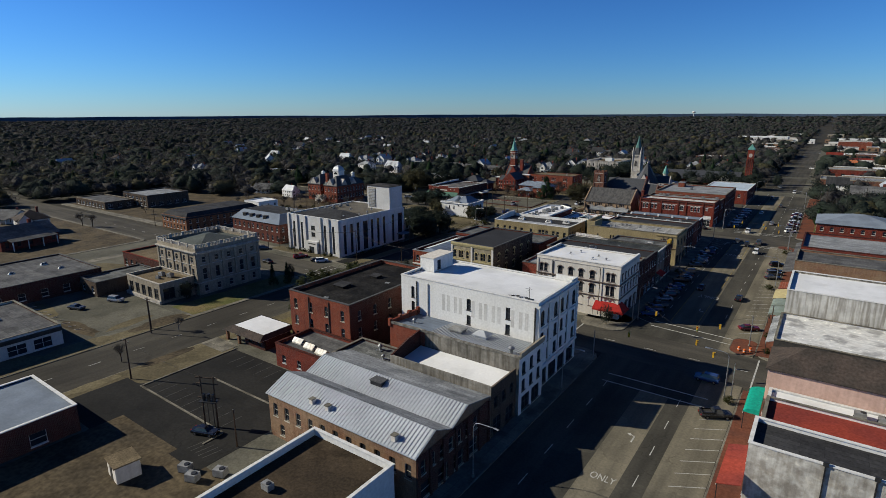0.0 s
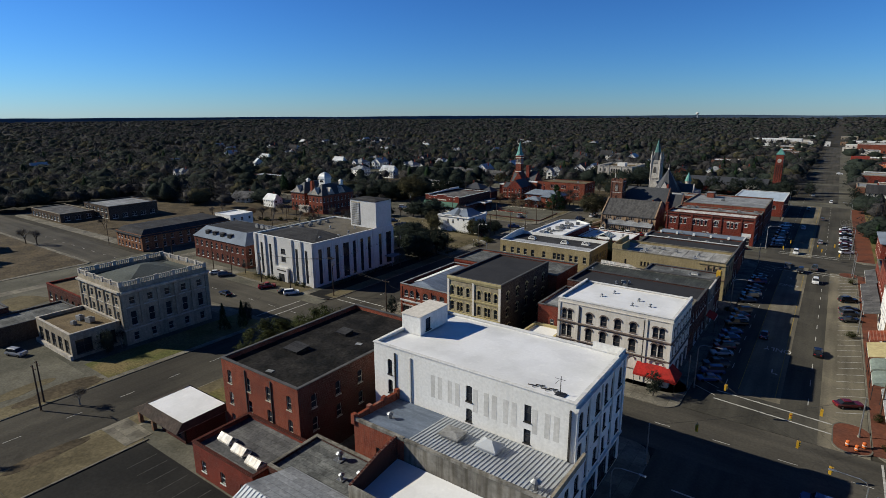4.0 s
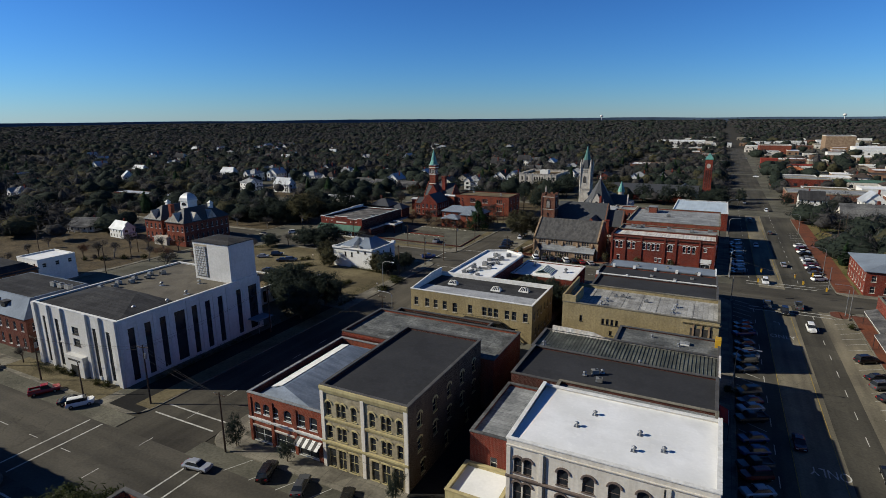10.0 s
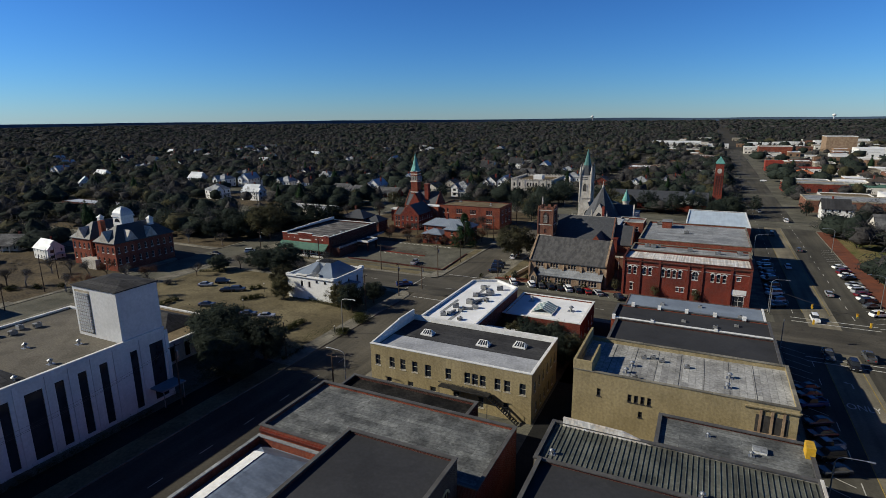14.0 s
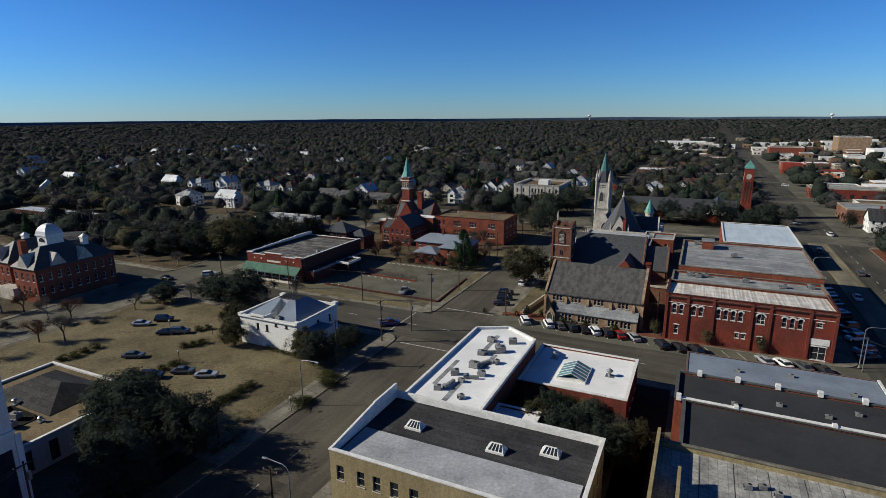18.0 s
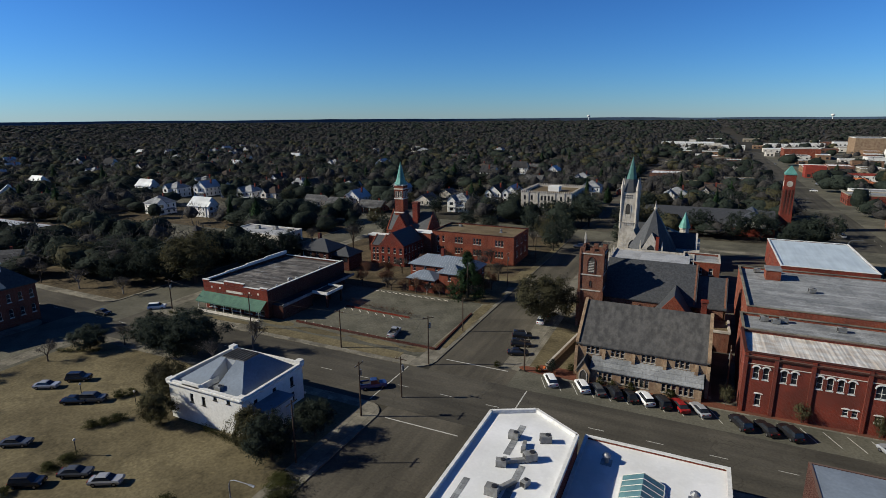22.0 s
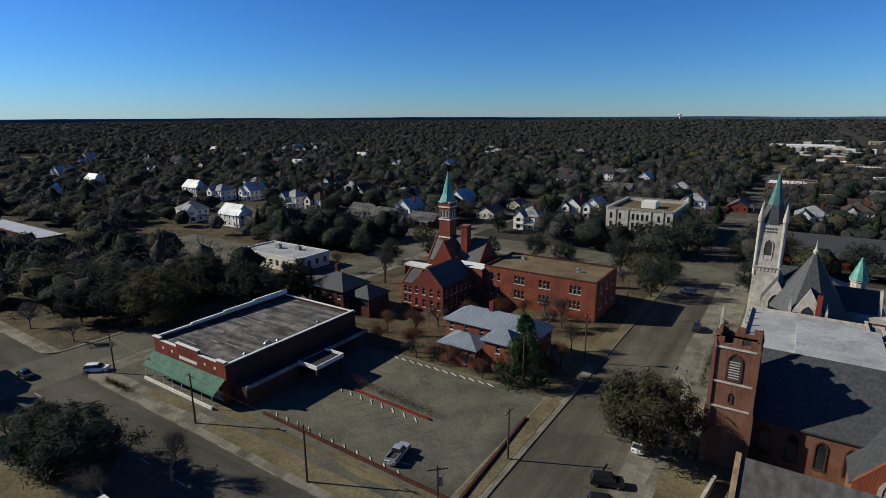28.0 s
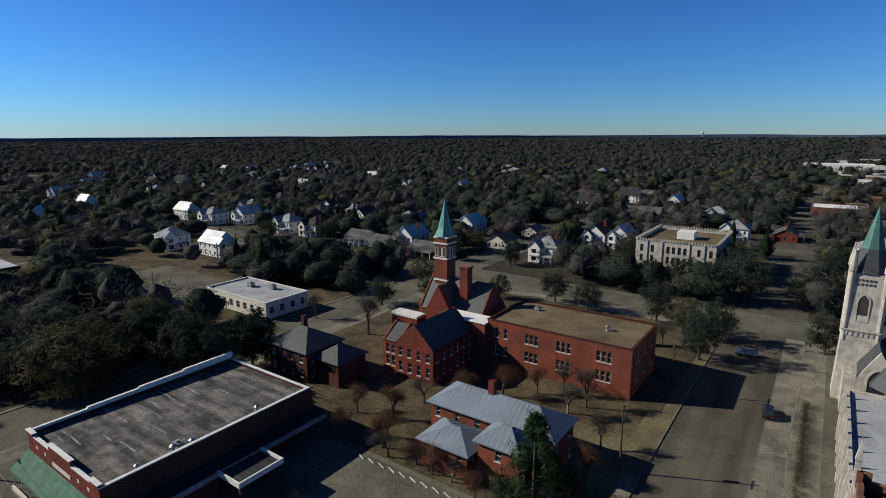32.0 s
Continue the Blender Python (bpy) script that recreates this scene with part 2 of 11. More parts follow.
# dark asphalt, with some building shade mixed into its base colour
asphalt_shady = material("dark street asphalt with painted shade", (0.054, 0.050, 0.043), (0.072, 0.067, 0.056), 0.06, grain=0.2, bump=0.15, mode="road", run=(0.35, 0.03, 0.4))
unit_grey = material("grey unit casing", (0.34, 0.34, 0.33), (0.24, 0.235, 0.22), 0.8, rough=0.55, metal=0.2, bump=0)
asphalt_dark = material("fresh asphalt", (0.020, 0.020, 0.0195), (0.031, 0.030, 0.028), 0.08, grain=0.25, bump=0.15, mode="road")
asphalt_pale = material("worn asphalt", (0.155, 0.147, 0.116), (0.10, 0.097, 0.077), 0.07, grain=0.3, bump=0.15, mode="road", stain=0.25)
main_asphalt = material("sun-bleached asphalt", (0.088, 0.083, 0.070), (0.064, 0.061, 0.052), 0.05, grain=0.2, bump=0.15, mode="road", run=(0.4, 0.02, 0.4))
lane_pale = material("bleached centre lane", (0.205, 0.184, 0.138), (0.155, 0.140, 0.108), 0.08, grain=0.2, bump=0.15, mode="road", run=(0.5, 0.03, 0.4))
stucco_buff = material("buff stucco", (0.40, 0.345, 0.235), (0.33, 0.28, 0.19), 0.2, streak=0.3, bump=0.1)
brick_umber = material("umber brick", (0.095, 0.066, 0.045), (0.065, 0.044, 0.032), 0.3, mode="brick", streak=0.4)
sheet_pale = material("pale blue sheet", (0.17, 0.21, 0.275), (0.13, 0.165, 0.22), 0.2, rough=0.5, metal=0.1, grain=0.2, bump=0.05, run=(0.2, 1.0, 0.4))
copper_dark = material("dark verdigris copper", (0.075, 0.19, 0.17), (0.05, 0.13, 0.12), 0.6, rough=0.6, metal=0.1)
steel_dull = material("dull coping metal", (0.10, 0.095, 0.09), (0.07, 0.066, 0.062), 0.6, rough=0.7, bump=0)
drygrass = material("dry winter grass", (0.185, 0.155, 0.092), (0.120, 0.100, 0.060), 0.07, grain=0.35, fine=2.0, bump=0.4, stain=0.35)
lawn = material("lawn", (0.11, 0.115, 0.04), (0.2, 0.155, 0.075), 0.12, grain=0.5, fine=2.5, bump=0.4)
soil = material("bare soil", (0.125, 0.097, 0.060), (0.075, 0.060, 0.040), 0.10, grain=0.5, fine=1.5, bump=0.4, stain=0.45)
litter = material("woodland floor", (0.044, 0.041, 0.033), (0.070, 0.063, 0.048), 0.02, grain=0.5, fine=0.4, bump=0)
paint_line = material("white road paint", (0.55, 0.54, 0.5), (0.35, 0.34, 0.31), 1.5, bump=0)
paint_yellow = material("yellow road paint", (0.42, 0.31, 0.08), (0.28, 0.2, 0.07), 1.5, bump=0)
roof_white = material("white roof coating", (0.80, 0.80, 0.80), (0.70, 0.70, 0.69), 0.15, rough=0.6, grain=0.12, bump=0.05, stain=0.12)
roof_pale = material("silvered roof coating", (0.42, 0.43, 0.45), (0.34, 0.35, 0.37), 0.2, grain=0.25, bump=0.1, stain=0.3)
roof_grey = material("grey roof felt", (0.15, 0.15, 0.15), (0.10, 0.10, 0.105), 0.25, grain=0.4, bump=0.2, mode="sheet", stain=0.5)
roof_light = material("pale grey roof coating", (0.33, 0.34, 0.35), (0.23, 0.24, 0.25), 0.2, grain=0.3, bump=0.1, mode="sheet", stain=0.35)
roof_black = material("black tar roof", (0.012, 0.012, 0.012), (0.03, 0.028, 0.026), 0.3, grain=0.6, bump=0.2, stain=0.6)
roof_dark = material("dark roof membrane", (0.044, 0.044, 0.047), (0.060, 0.060, 0.063), 0.15, grain=0.3, bump=0.1, mode="sheet", stain=0.3)
roof_greened = material("weathered green-grey membrane", (0.115, 0.128, 0.120), (0.085, 0.096, 0.092), 0.12, grain=0.2, bump=0.08, stain=0.3)
roof_smooth = material("smooth rubber membrane", (0.050, 0.051, 0.056), (0.040, 0.041, 0.045), 0.08, grain=0.12, bump=0.05, stain=0.18)
roof_gravel = material("grey-brown gravel roof", (0.165, 0.148, 0.120), (0.125, 0.113, 0.094), 0.12, grain=0.35, fine=4, bump=0.2, stain=0.3)
roof_tan = material("gravel roof", (0.20, 0.155, 0.095), (0.14, 0.105, 0.066), 0.12, grain=0.45, fine=4, bump=0.2, stain=0.4)
roof_felt = material("grey felt roof in strips", (0.42, 0.415, 0.40), (0.32, 0.315, 0.30), 0.2, grain=0.4, bump=0.2, mode="sheet_y", stain=0.45)
roof_mottled = material("mottled grey roof", (0.19, 0.195, 0.19), (0.115, 0.12, 0.12), 0.35, grain=0.45, bump=0.2, mode="sheet", stain=0.6)
roof_ice = material("pale blue roof sheet", (0.48, 0.56, 0.62), (0.42, 0.49, 0.55), 0.15, rough=0.6, grain=0.15, bump=0.05, run=(0.9, 0.08, 0.15))
roof_umber = material("dark brown gravel roof", (0.075, 0.055, 0.036), (0.05, 0.038, 0.026), 0.15, grain=0.4, fine=3, bump=0.2, stain=0.5)
paint_faded = material("worn grey bay paint", (0.13, 0.128, 0.12), (0.06, 0.058, 0.054), 1.2, bump=0)
roof_shingle = material("dark grey shingles", (0.062, 0.060, 0.060), (0.046, 0.045, 0.046), 0.5, grain=0.4, bump=0.2, mode="sheet")
roof_brown = material("brown shingle roof", (0.085, 0.066, 0.056), (0.06, 0.05, 0.043), 0.4, grain=0.4, bump=0.2)
roof_red = material("red coated roof", (0.33, 0.06, 0.04), (0.24, 0.05, 0.04), 0.2, bump=0.1)
roof_streaky = material("weathered tar roof", (0.090, 0.087, 0.088), (0.165, 0.158, 0.156), 0.4, grain=0.45, fine=2.0, bump=0.2, run=(0.09, 0.7, 0.95), stain=0.5)
slate = material("slate roof", (0.05, 0.054, 0.06), (0.062, 0.064, 0.07), 1.2, rough=0.6, grain=0.4, bump=0.3)
slate_old = material("weathered slate roof", (0.080, 0.079, 0.080), (0.092, 0.090, 0.089), 0.10, rough=0.8, grain=0.15, bump=0.3, run=(1.1, 0.05, 0.55))
metal_roof = material("galvanised sheet", (0.47, 0.49, 0.51), (0.37, 0.385, 0.40), 0.2, rough=0.55, metal=0.15, grain=0.12, bump=0.05)
metal_blue = material("blue-grey sheet", (0.22, 0.26, 0.315), (0.17, 0.20, 0.245), 0.2, rough=0.8, metal=0.0, grain=0.12, bump=0.05)
metal_rust = material("rusting sheet", (0.135, 0.14, 0.12), (0.08, 0.088, 0.076), 0.3, rough=0.75, metal=0.1, grain=0.45, stain=0.6, run=(1.2, 0.15, 0.5))
metal_rusty_white = material("peeling white sheet", (0.66, 0.65, 0.62), (0.52, 0.46, 0.39), 0.6, rough=0.6, metal=0.1, grain=0.25, run=(2.4, 0.05, 0.6))
roof_peeling = material("peeling white roof coating", (0.70, 0.70, 0.68), (0.60, 0.59, 0.57), 0.5, rough=0.7, grain=0.2, run=(0.5, 1.6, 0.25), stain=0.75)
copper = material("verdigris copper", (0.13, 0.34, 0.29), (0.09, 0.25, 0.22), 0.6, rough=0.6, metal=0.1)
steel = material("galvanised steel", (0.42, 0.43, 0.44), None, 1.0, rough=0.45, metal=0.7, bump=0)
dark_steel = material("dark steel", (0.05, 0.05, 0.052), None, 1.0, rough=0.5, metal=0.4, bump=0)
wood_pole = material("creosoted wood", (0.10, 0.07, 0.05), (0.06, 0.045, 0.035), 2.0, rough=0.9)
white_trim = material("white trim", (0.72, 0.71, 0.68), (0.6, 0.59, 0.56), 1.0, rough=0.6, bump=0)
cream_trim = material("cream trim", (0.55, 0.5, 0.4), None, 1.0, rough=0.6, bump=0)
dark_trim = material("dark trim", (0.06, 0.055, 0.05), None, 1.0, rough=0.6, bump=0)
brown_trim = material("brown cornice paint", (0.20, 0.155, 0.13), (0.13, 0.1, 0.09), 1.0, rough=0.7, bump=0)
ghost = material("faded grey lettering", (0.52, 0.505, 0.475), (0.60, 0.585, 0.555), 0.5, rough=0.9, streak=0.2, bump=0)
glass = material("window glass", (0.018, 0.022, 0.028), (0.03, 0.034, 0.04), 0.5, rough=0.08, bump=0, grain=0, spec=0.6)
glass_green = material("skylight glass", (0.16, 0.30, 0.30), (0.1, 0.2, 0.22), 0.6, rough=0.15, bump=0, grain=0.1, spec=0.6)
blind = material("window blind", (0.45, 0.42, 0.36), None, 1.0, rough=0.8, bump=0)
awning_green = material("green canvas", (0.10, 0.19, 0.14), (0.08, 0.15, 0.12), 0.5, rough=0.8)
awning_teal = material("teal canvas", (0.0, 0.34, 0.24), (0.0, 0.28, 0.2), 0.5, rough=0.7)
awning_red = material("red canvas", (0.42, 0.03, 0.025), (0.32, 0.03, 0.025), 0.5, rough=0.8)
awning_sage = material("sage sheet awning", (0.25, 0.30, 0.26), (0.19, 0.23, 0.20), 0.5, rough=0.6)
clay = material("terracotta roof tile", (0.50, 0.16, 0.07), (0.40, 0.13, 0.06), 0.3, rough=0.8)
bark = material("bark", (0.115, 0.09, 0.07), (0.07, 0.055, 0.045), 2.0)
bark_pale = material("pale bark", (0.30, 0.26, 0.22), (0.2, 0.17, 0.14), 1.0)
leaf_oak = leaves("live oak leaves", (0.045, 0.058, 0.046), (0.031, 0.041, 0.034))
leaf_olive = leaves("olive autumn leaves", (0.098, 0.092, 0.050), (0.072, 0.069, 0.042))
leaf_green = leaves("feathery green leaves", (0.066, 0.078, 0.030), (0.045, 0.055, 0.022))
leaf_pine = leaves("conifer needles", (0.030, 0.058, 0.026), (0.022, 0.042, 0.02))
leaf_twig = leaves("bare twigs", (0.088, 0.084, 0.082), (0.062, 0.060, 0.060))
leaf_hedge = leaves("hedge leaves", (0.055, 0.06, 0.022), (0.038, 0.042, 0.018))
leaf_red = leaves("red-brown twigs", (0.15, 0.075, 0.05), (0.10, 0.058, 0.04))
# the blue base colour of the ridge is painted distance haze
hazed_ridge = material("far wooded ridge in painted haze", (0.085, 0.125, 0.185), (0.07, 0.105, 0.16), 0.004, fine=0.01, grain=0.2, bump=0)
rubber = material("rubber", (0.02, 0.02, 0.02), None, 1.0, bump=0)
alloy = material("alloy rim", (0.4, 0.4, 0.42), None, 1.0, rough=0.35, metal=0.8, bump=0)
lamp_clear = material("headlight plastic", (0.6, 0.6, 0.6), None, 1.0, rough=0.15, bump=0)
lamp_red = material("tail light plastic", (0.35, 0.02, 0.02), None, 1.0, rough=0.2, bump=0)
signal_yellow = material("signal yellow", (0.62, 0.36, 0.03), None, 1.0, rough=0.5, bump=0)
barrier_orange = material("orange plastic", (0.75, 0.16, 0.03), None, 1.0, rough=0.5, bump=0)

# ---- shaping ----
class G:
    """Collects faces, then becomes one mesh."""
    def __init__(self):
        self.v, self.f = [], []

    def face(self, *pts):
        k = len(self.v)
        self.v += [tuple(p) for p in pts]
        self.f.append(tuple(range(k, k + len(pts))))
        return self

    def box(self, x0, y0, z0, x1, y1, z1):
        k = len(self.v)
        self.v += [(x0, y0, z0), (x1, y0, z0), (x1, y1, z0), (x0, y1, z0), (x0, y0, z1), (x1, y0, z1), (x1, y1, z1), (x0, y1, z1)]
        self.f += [tuple(k + i for i in q) for q in ((3, 2, 1, 0), (4, 5, 6, 7), (0, 1, 5, 4), (1, 2, 6, 5), (2, 3, 7, 6), (3, 0, 4, 7))]
        return self

    def loft(self, rings, caps=True):
        k, n = len(self.v), len(rings[0])
        for r in rings:
            self.v += [tuple(p) for p in r]
        for j in range(len(rings) - 1):
            for i in range(n):
                a, b = k + j * n + i, k + j * n + (i + 1) % n
                self.f.append((a, b, b + n, a + n))
        if caps:
            self.f.append(tuple(range(k + n - 1, k - 1, -1)))
            self.f.append(tuple(range(k + (len(rings) - 1) * n, k + len(rings) * n)))
        return self

    def prism(self, pts, z0, z1):
        return self.loft([[(x, y, z0) for x, y in pts], [(x, y, z1) for x, y in pts]])

    def lathe(self, x, y, prof, n=12, turn=0.0):
        """prof: radius and height, from below."""
        return self.loft([[(x + r * math.cos(turn + i * math.tau / n), y + r * math.sin(turn + i * math.tau / n), z) for i in range(n)] for r, z in prof])

    def cyl(self, x, y, z0, z1, r0, r1=None, n=8):
        return self.lathe(x, y, [(r0, z0), (r0 if r1 is None else r1, z1)], n)

    def tube(self, p, q, r0, r1=None, n=5):
        p, q = Vector(p), Vector(q)
        m = (q - p).to_track_quat("Z", "Y").to_matrix()
        ring = [m @ Vector((math.cos(i * math.tau / n), math.sin(i * math.tau / n), 0)) for i in range(n)]
        r1 = r0 if r1 is None else r1
        return self.loft([[p + r0 * w for w in ring], [q + r1 * w for w in ring]])

    def gable(self, x0, y0, x1, y1, z0, z1, along="x", over=0.0, thick=0.18):
        """The two slopes of a gable roof, with thickness; the ridge runs along x or y."""
        if along == "x":
            ym = (y0 + y1) / 2
            prof = [(y0 - over, z0 - over * (z1 - z0) / (ym - y0)), (ym, z1), (y1 + over, z0 - over * (z1 - z0) / (ym - y0))]
            ends = [[(x, a, b) for a, b in prof] + [(x, a, b - thick) for a, b in prof[::-1]] for x in (x0 - over, x1 + over)]
        else:
            xm = (x0 + x1) / 2
            prof = [(x0 - over, z0 - over * (z1 - z0) / (xm - x0)), (xm, z1), (x1 + over, z0 - over * (z1 - z0) / (xm - x0))]
            ends = [[(a, y, b) for a, b in prof] + [(a, y, b - thick) for a, b in prof[::-1]] for y in (y0 - over, y1 + over)]
        return self.loft(ends)

    def hip(self, x0, y0, x1, y1, z0, z1, over=0.4, flat=0.0):
        """A hip roof; flat: the share of the width that stays flat on top."""
        x0, y0, x1, y1 = x0 - over, y0 - over, x1 + over, y1 + over
        w, d = x1 - x0, y1 - y0
        s = min(w, d) / 2 * (1 - flat)
        s = min(s, min(w, d) / 2 - 0.02)
        return self.loft([[(x0, y0, z0 - 0.2), (x1, y0, z0 - 0.2), (x1, y1, z0 - 0.2), (x0, y1, z0 - 0.2)], [(x0, y0, z0), (x1, y0, z0), (x1, y1, z0), (x0, y1, z0)],
                          [(x0 + s, y0 + s, z1), (x1 - s, y0 + s, z1), (x1 - s, y1 - s, z1), (x0 + s, y1 - s, z1)]])

    def mesh(self, name, mat):
        me = bpy.data.meshes.new(name)
        me.from_pydata(self.v, [], self.f)
        me.materials.append(mat)
        return me


def part(name, g, mat, parent, label="", m=None):
    """One mesh object under a thing or a part; g is a G or a mesh that is shared."""
    ob = new(name, g.mesh(name, mat) if isinstance(g, G) else g)
    ob.parent = parent
    if m is not None:
        ob.matrix_basis = m
    if label:
        ob["label"] = label
    return ob


def thing(name, label, category, x=0, y=0, z=0, turn=0, group="", kind=""):
    ob = new(name)
    ob.empty_display_size = 0.3
    ob.matrix_basis = pose(x, y, z, 0, 0, turn)
    return tagged(ob, label, category, group, kind)


def soup(name, quads, mat, solid=None):
    """A mesh from an array of loose faces, n x k x 3, and a solid of shared vertices and quads, smooth."""
    q = np.asarray(quads, dtype=np.float32)
    n, k = q.shape[:2]
    sv, sf = solid if solid else (np.zeros((0, 3), np.float32), np.zeros((0, 4), np.int32))
    me = bpy.data.meshes.new(name)
    me.vertices.add(len(sv) + k * n)
    me.vertices.foreach_set("co", np.concatenate([np.asarray(sv, np.float32).reshape(-1), q.reshape(-1)]))
    corners = np.concatenate([np.asarray(sf, np.int32).reshape(-1), len(sv) + np.arange(k * n, dtype=np.int32)])
    me.loops.add(len(corners))
    me.loops.foreach_set("vertex_index", corners)
    me.polygons.add(len(sf) + n)
    me.polygons.foreach_set("loop_start", np.concatenate([np.arange(0, 4 * len(sf), 4, dtype=np.int32), 4 * len(sf) + np.arange(0, k * n, k, dtype=np.int32)]))
    me.polygons.foreach_set("use_smooth", np.arange(len(sf) + n) < len(sf))
    me.update()
    me.materials.append(mat)
    return me


# ---- windows and walls ----
SIDE_TURN = {"S": 0, "E": 90, "N": 180, "W": 270}
window_store = {}


def arc_points(w, h, arch, n=8):
    """The outline of a window opening from (0, 0), counter-clockwise; arch: the rise of its head."""
    pts = [(0, 0), (w, 0), (w, h - arch)]
    if arch:
        pts += [(w / 2 + w / 2 * math.cos(a), h - arch + arch * math.sin(a)) for a in (math.pi * i / n for i in range(1, n))]
    return pts + [(0, h - arch)]


def window_meshes(w, h, arch, style, mat, pane_mat):
    key = (round(w, 2), round(h, 2), round(arch, 2), style, mat.name, pane_mat.name)
    if key not in window_store:
        g, e = G(), 0.07
        out = arc_points(w, h, arch)
        inn = [(w / 2 + (x - w / 2) * (1 - 2 * e / w), h / 2 + (z - h / 2) * (1 - 2 * e / h)) for x, z in out]
        for y0 in (0.13,):
            for i in range(len(out)):
                j = (i + 1) % len(out)
                g.face((out[i][0], y0, out[i][1]), (out[j][0], y0, out[j][1]), (inn[j][0], y0, inn[j][1]), (inn[i][0], y0, inn[i][1]))
                g.face((inn[i][0], y0, inn[i][1]), (inn[j][0], y0, inn[j][1]), (inn[j][0], y0 + 0.07, inn[j][1]), (inn[i][0], y0 + 0.07, inn[i][1]))
        if style != "strip":
            g.box(0.05, 0.14, (h - arch) * 0.52 - 0.035, w - 0.05, 0.19, (h - arch) * 0.52 + 0.035)
        if "v" in style:
            g.box(w / 2 - 0.04, 0.14, 0.05, w / 2 + 0.04, 0.19, h - 0.06)
        if style == "grid":
            for k in (1, 2, 3):
                g.box(w * k / 4 - 0.03, 0.14, 0.05, w * k / 4 + 0.03, 0.19, h - arch - 0.05)
        if style != "strip":
            g.box(-0.1, -0.1, -0.14, w + 0.1, 0.14, 0.0)
        pane = G().face(*[(x, 0.185, z) for x, z in arc_points(w, h, arch)])
        window_store[key] = (g.mesh("window", mat), pane.mesh("pane", pane_mat))
    return window_store[key]


hood_store = {}


def hood_mesh(w, arch, mat):
    key = (round(w, 2), round(arch, 2), mat.name)
    if key not in hood_store:
        g, n = G(), 8
        arch = max(arch, 0.02)
        a = [(w / 2 + (w / 2 + 0.05) * math.cos(t), arch * math.sin(t)) for t in (math.pi * i / n for i in range(n + 1))]
        c = [(w / 2 + (w / 2 + 0.25) * math.cos(t), 0.03 + (arch + 0.22) * math.sin(t)) for t in (math.pi * i / n for i in range(n + 1))]
        for i in range(n):
            g.face((a[i][0], -0.12, a[i][1]), (c[i][0], -0.12, c[i][1]), (c[i + 1][0], -0.12, c[i + 1][1]), (a[i + 1][0], -0.12, a[i + 1][1]))
            g.face((c[i][0], -0.12, c[i][1]), (c[i][0], 0, c[i][1]), (c[i + 1][0], 0, c[i + 1][1]), (c[i + 1][0], -0.12, c[i + 1][1]))
            g.face((a[i][0], -0.12, a[i][1]), (a[i][0], 0, a[i][1]), (a[i + 1][0], 0, a[i + 1][1]), (a[i + 1][0], -0.12, a[i + 1][1]))
        hood_store[key] = g.mesh("hood", mat)
    return hood_store[key]


def row(n, u0, u1, w, v, h, arch=0.0, style="s"):
    """n windows, centred at even steps between u0 and u1, sill at v."""
    if n == 1:
        return [((u0 + u1) / 2 - w / 2, v, w, h, arch, style)]
    return [(u0 + (u1 - u0) * i / (n - 1) - w / 2, v, w, h, arch, style) for i in range(n)]


def wall_geo(W, H, wins, inner=None, top=None, reveal=0.2):
    """A wall face in the plane y=0 with real openings; the outside is towards -y. inner: z from which the parapet's back shows."""
    g = G()
    us = sorted({0.0, W, *[round(a, 3) for q in wins for a in (q[0], q[0] + q[2])]})
    vs = sorted({0.0, H, *[round(a, 3) for q in wins for a in (q[1], q[1] + q[3])]})
    for j in range(len(vs) - 1):
        run = None
        for i in range(len(us)):
            solid = i < len(us) - 1 and not any(q[0] - 1e-3 < (us[i] + us[i + 1]) / 2 < q[0] + q[2] + 1e-3 and q[1] - 1e-3 < (vs[j] + vs[j + 1]) / 2 < q[1] + q[3] + 1e-3 for q in wins)
            if solid and run is None:
                run = us[i]
            if not solid and run is not None:
                g.face((run, 0, vs[j]), (us[i], 0, vs[j]), (us[i], 0, vs[j + 1]), (run, 0, vs[j + 1]))
                run = None
    for u, v, w, h, arch, style in wins:
        pts = [(u + a, v + b) for a, b in arc_points(w, h, arch)]
        for i in range(len(pts)):
            a, b = pts[i], pts[(i + 1) % len(pts)]
            g.face((a[0], 0, a[1]), (b[0], 0, b[1]), (b[0], reveal, b[1]), (a[0], reveal, a[1]))
        if arch:
            head = pts[2:] 
            for a, b in zip(head, head[1:]):
                g.face((a[0], 0, a[1]), (b[0], 0, b[1]), (b[0], 0, v + h), (a[0], 0, v + h))
    if inner is not None:
        g.face((0.3, 0.3, inner), (W - 0.3, 0.3, inner), (W - 0.3, 0.3, H), (0.3, 0.3, H))
        g.face((0, 0, H), (W, 0, H), (W - 0.3, 0.3, H), (0.3, 0.3, H))
    return g


def side_pose(side, W, D, z=0.0):
    x, y = {"S": (0, 0), "E": (W, 0), "N": (W, D), "W": (0, D)}[side]
    return pose(x, y, z, 0, 0, SIDE_TURN[side])


def put_windows(parent, m, wins, mat=white_trim, pane_mat=glass, hood=None):
    for u, v, w, h, arch, style in wins:
        frame_me, pane_me = window_meshes(w, h, arch, style, mat, pane_mat)
        win = part("window", frame_me, mat, parent, m=m @ pose(u, 0, v))
        part("pane", pane_me, pane_mat, win)
        if hood:
            part("hood", hood_mesh(w, arch, hood), hood, win, m=pose(0, 0, h - arch))


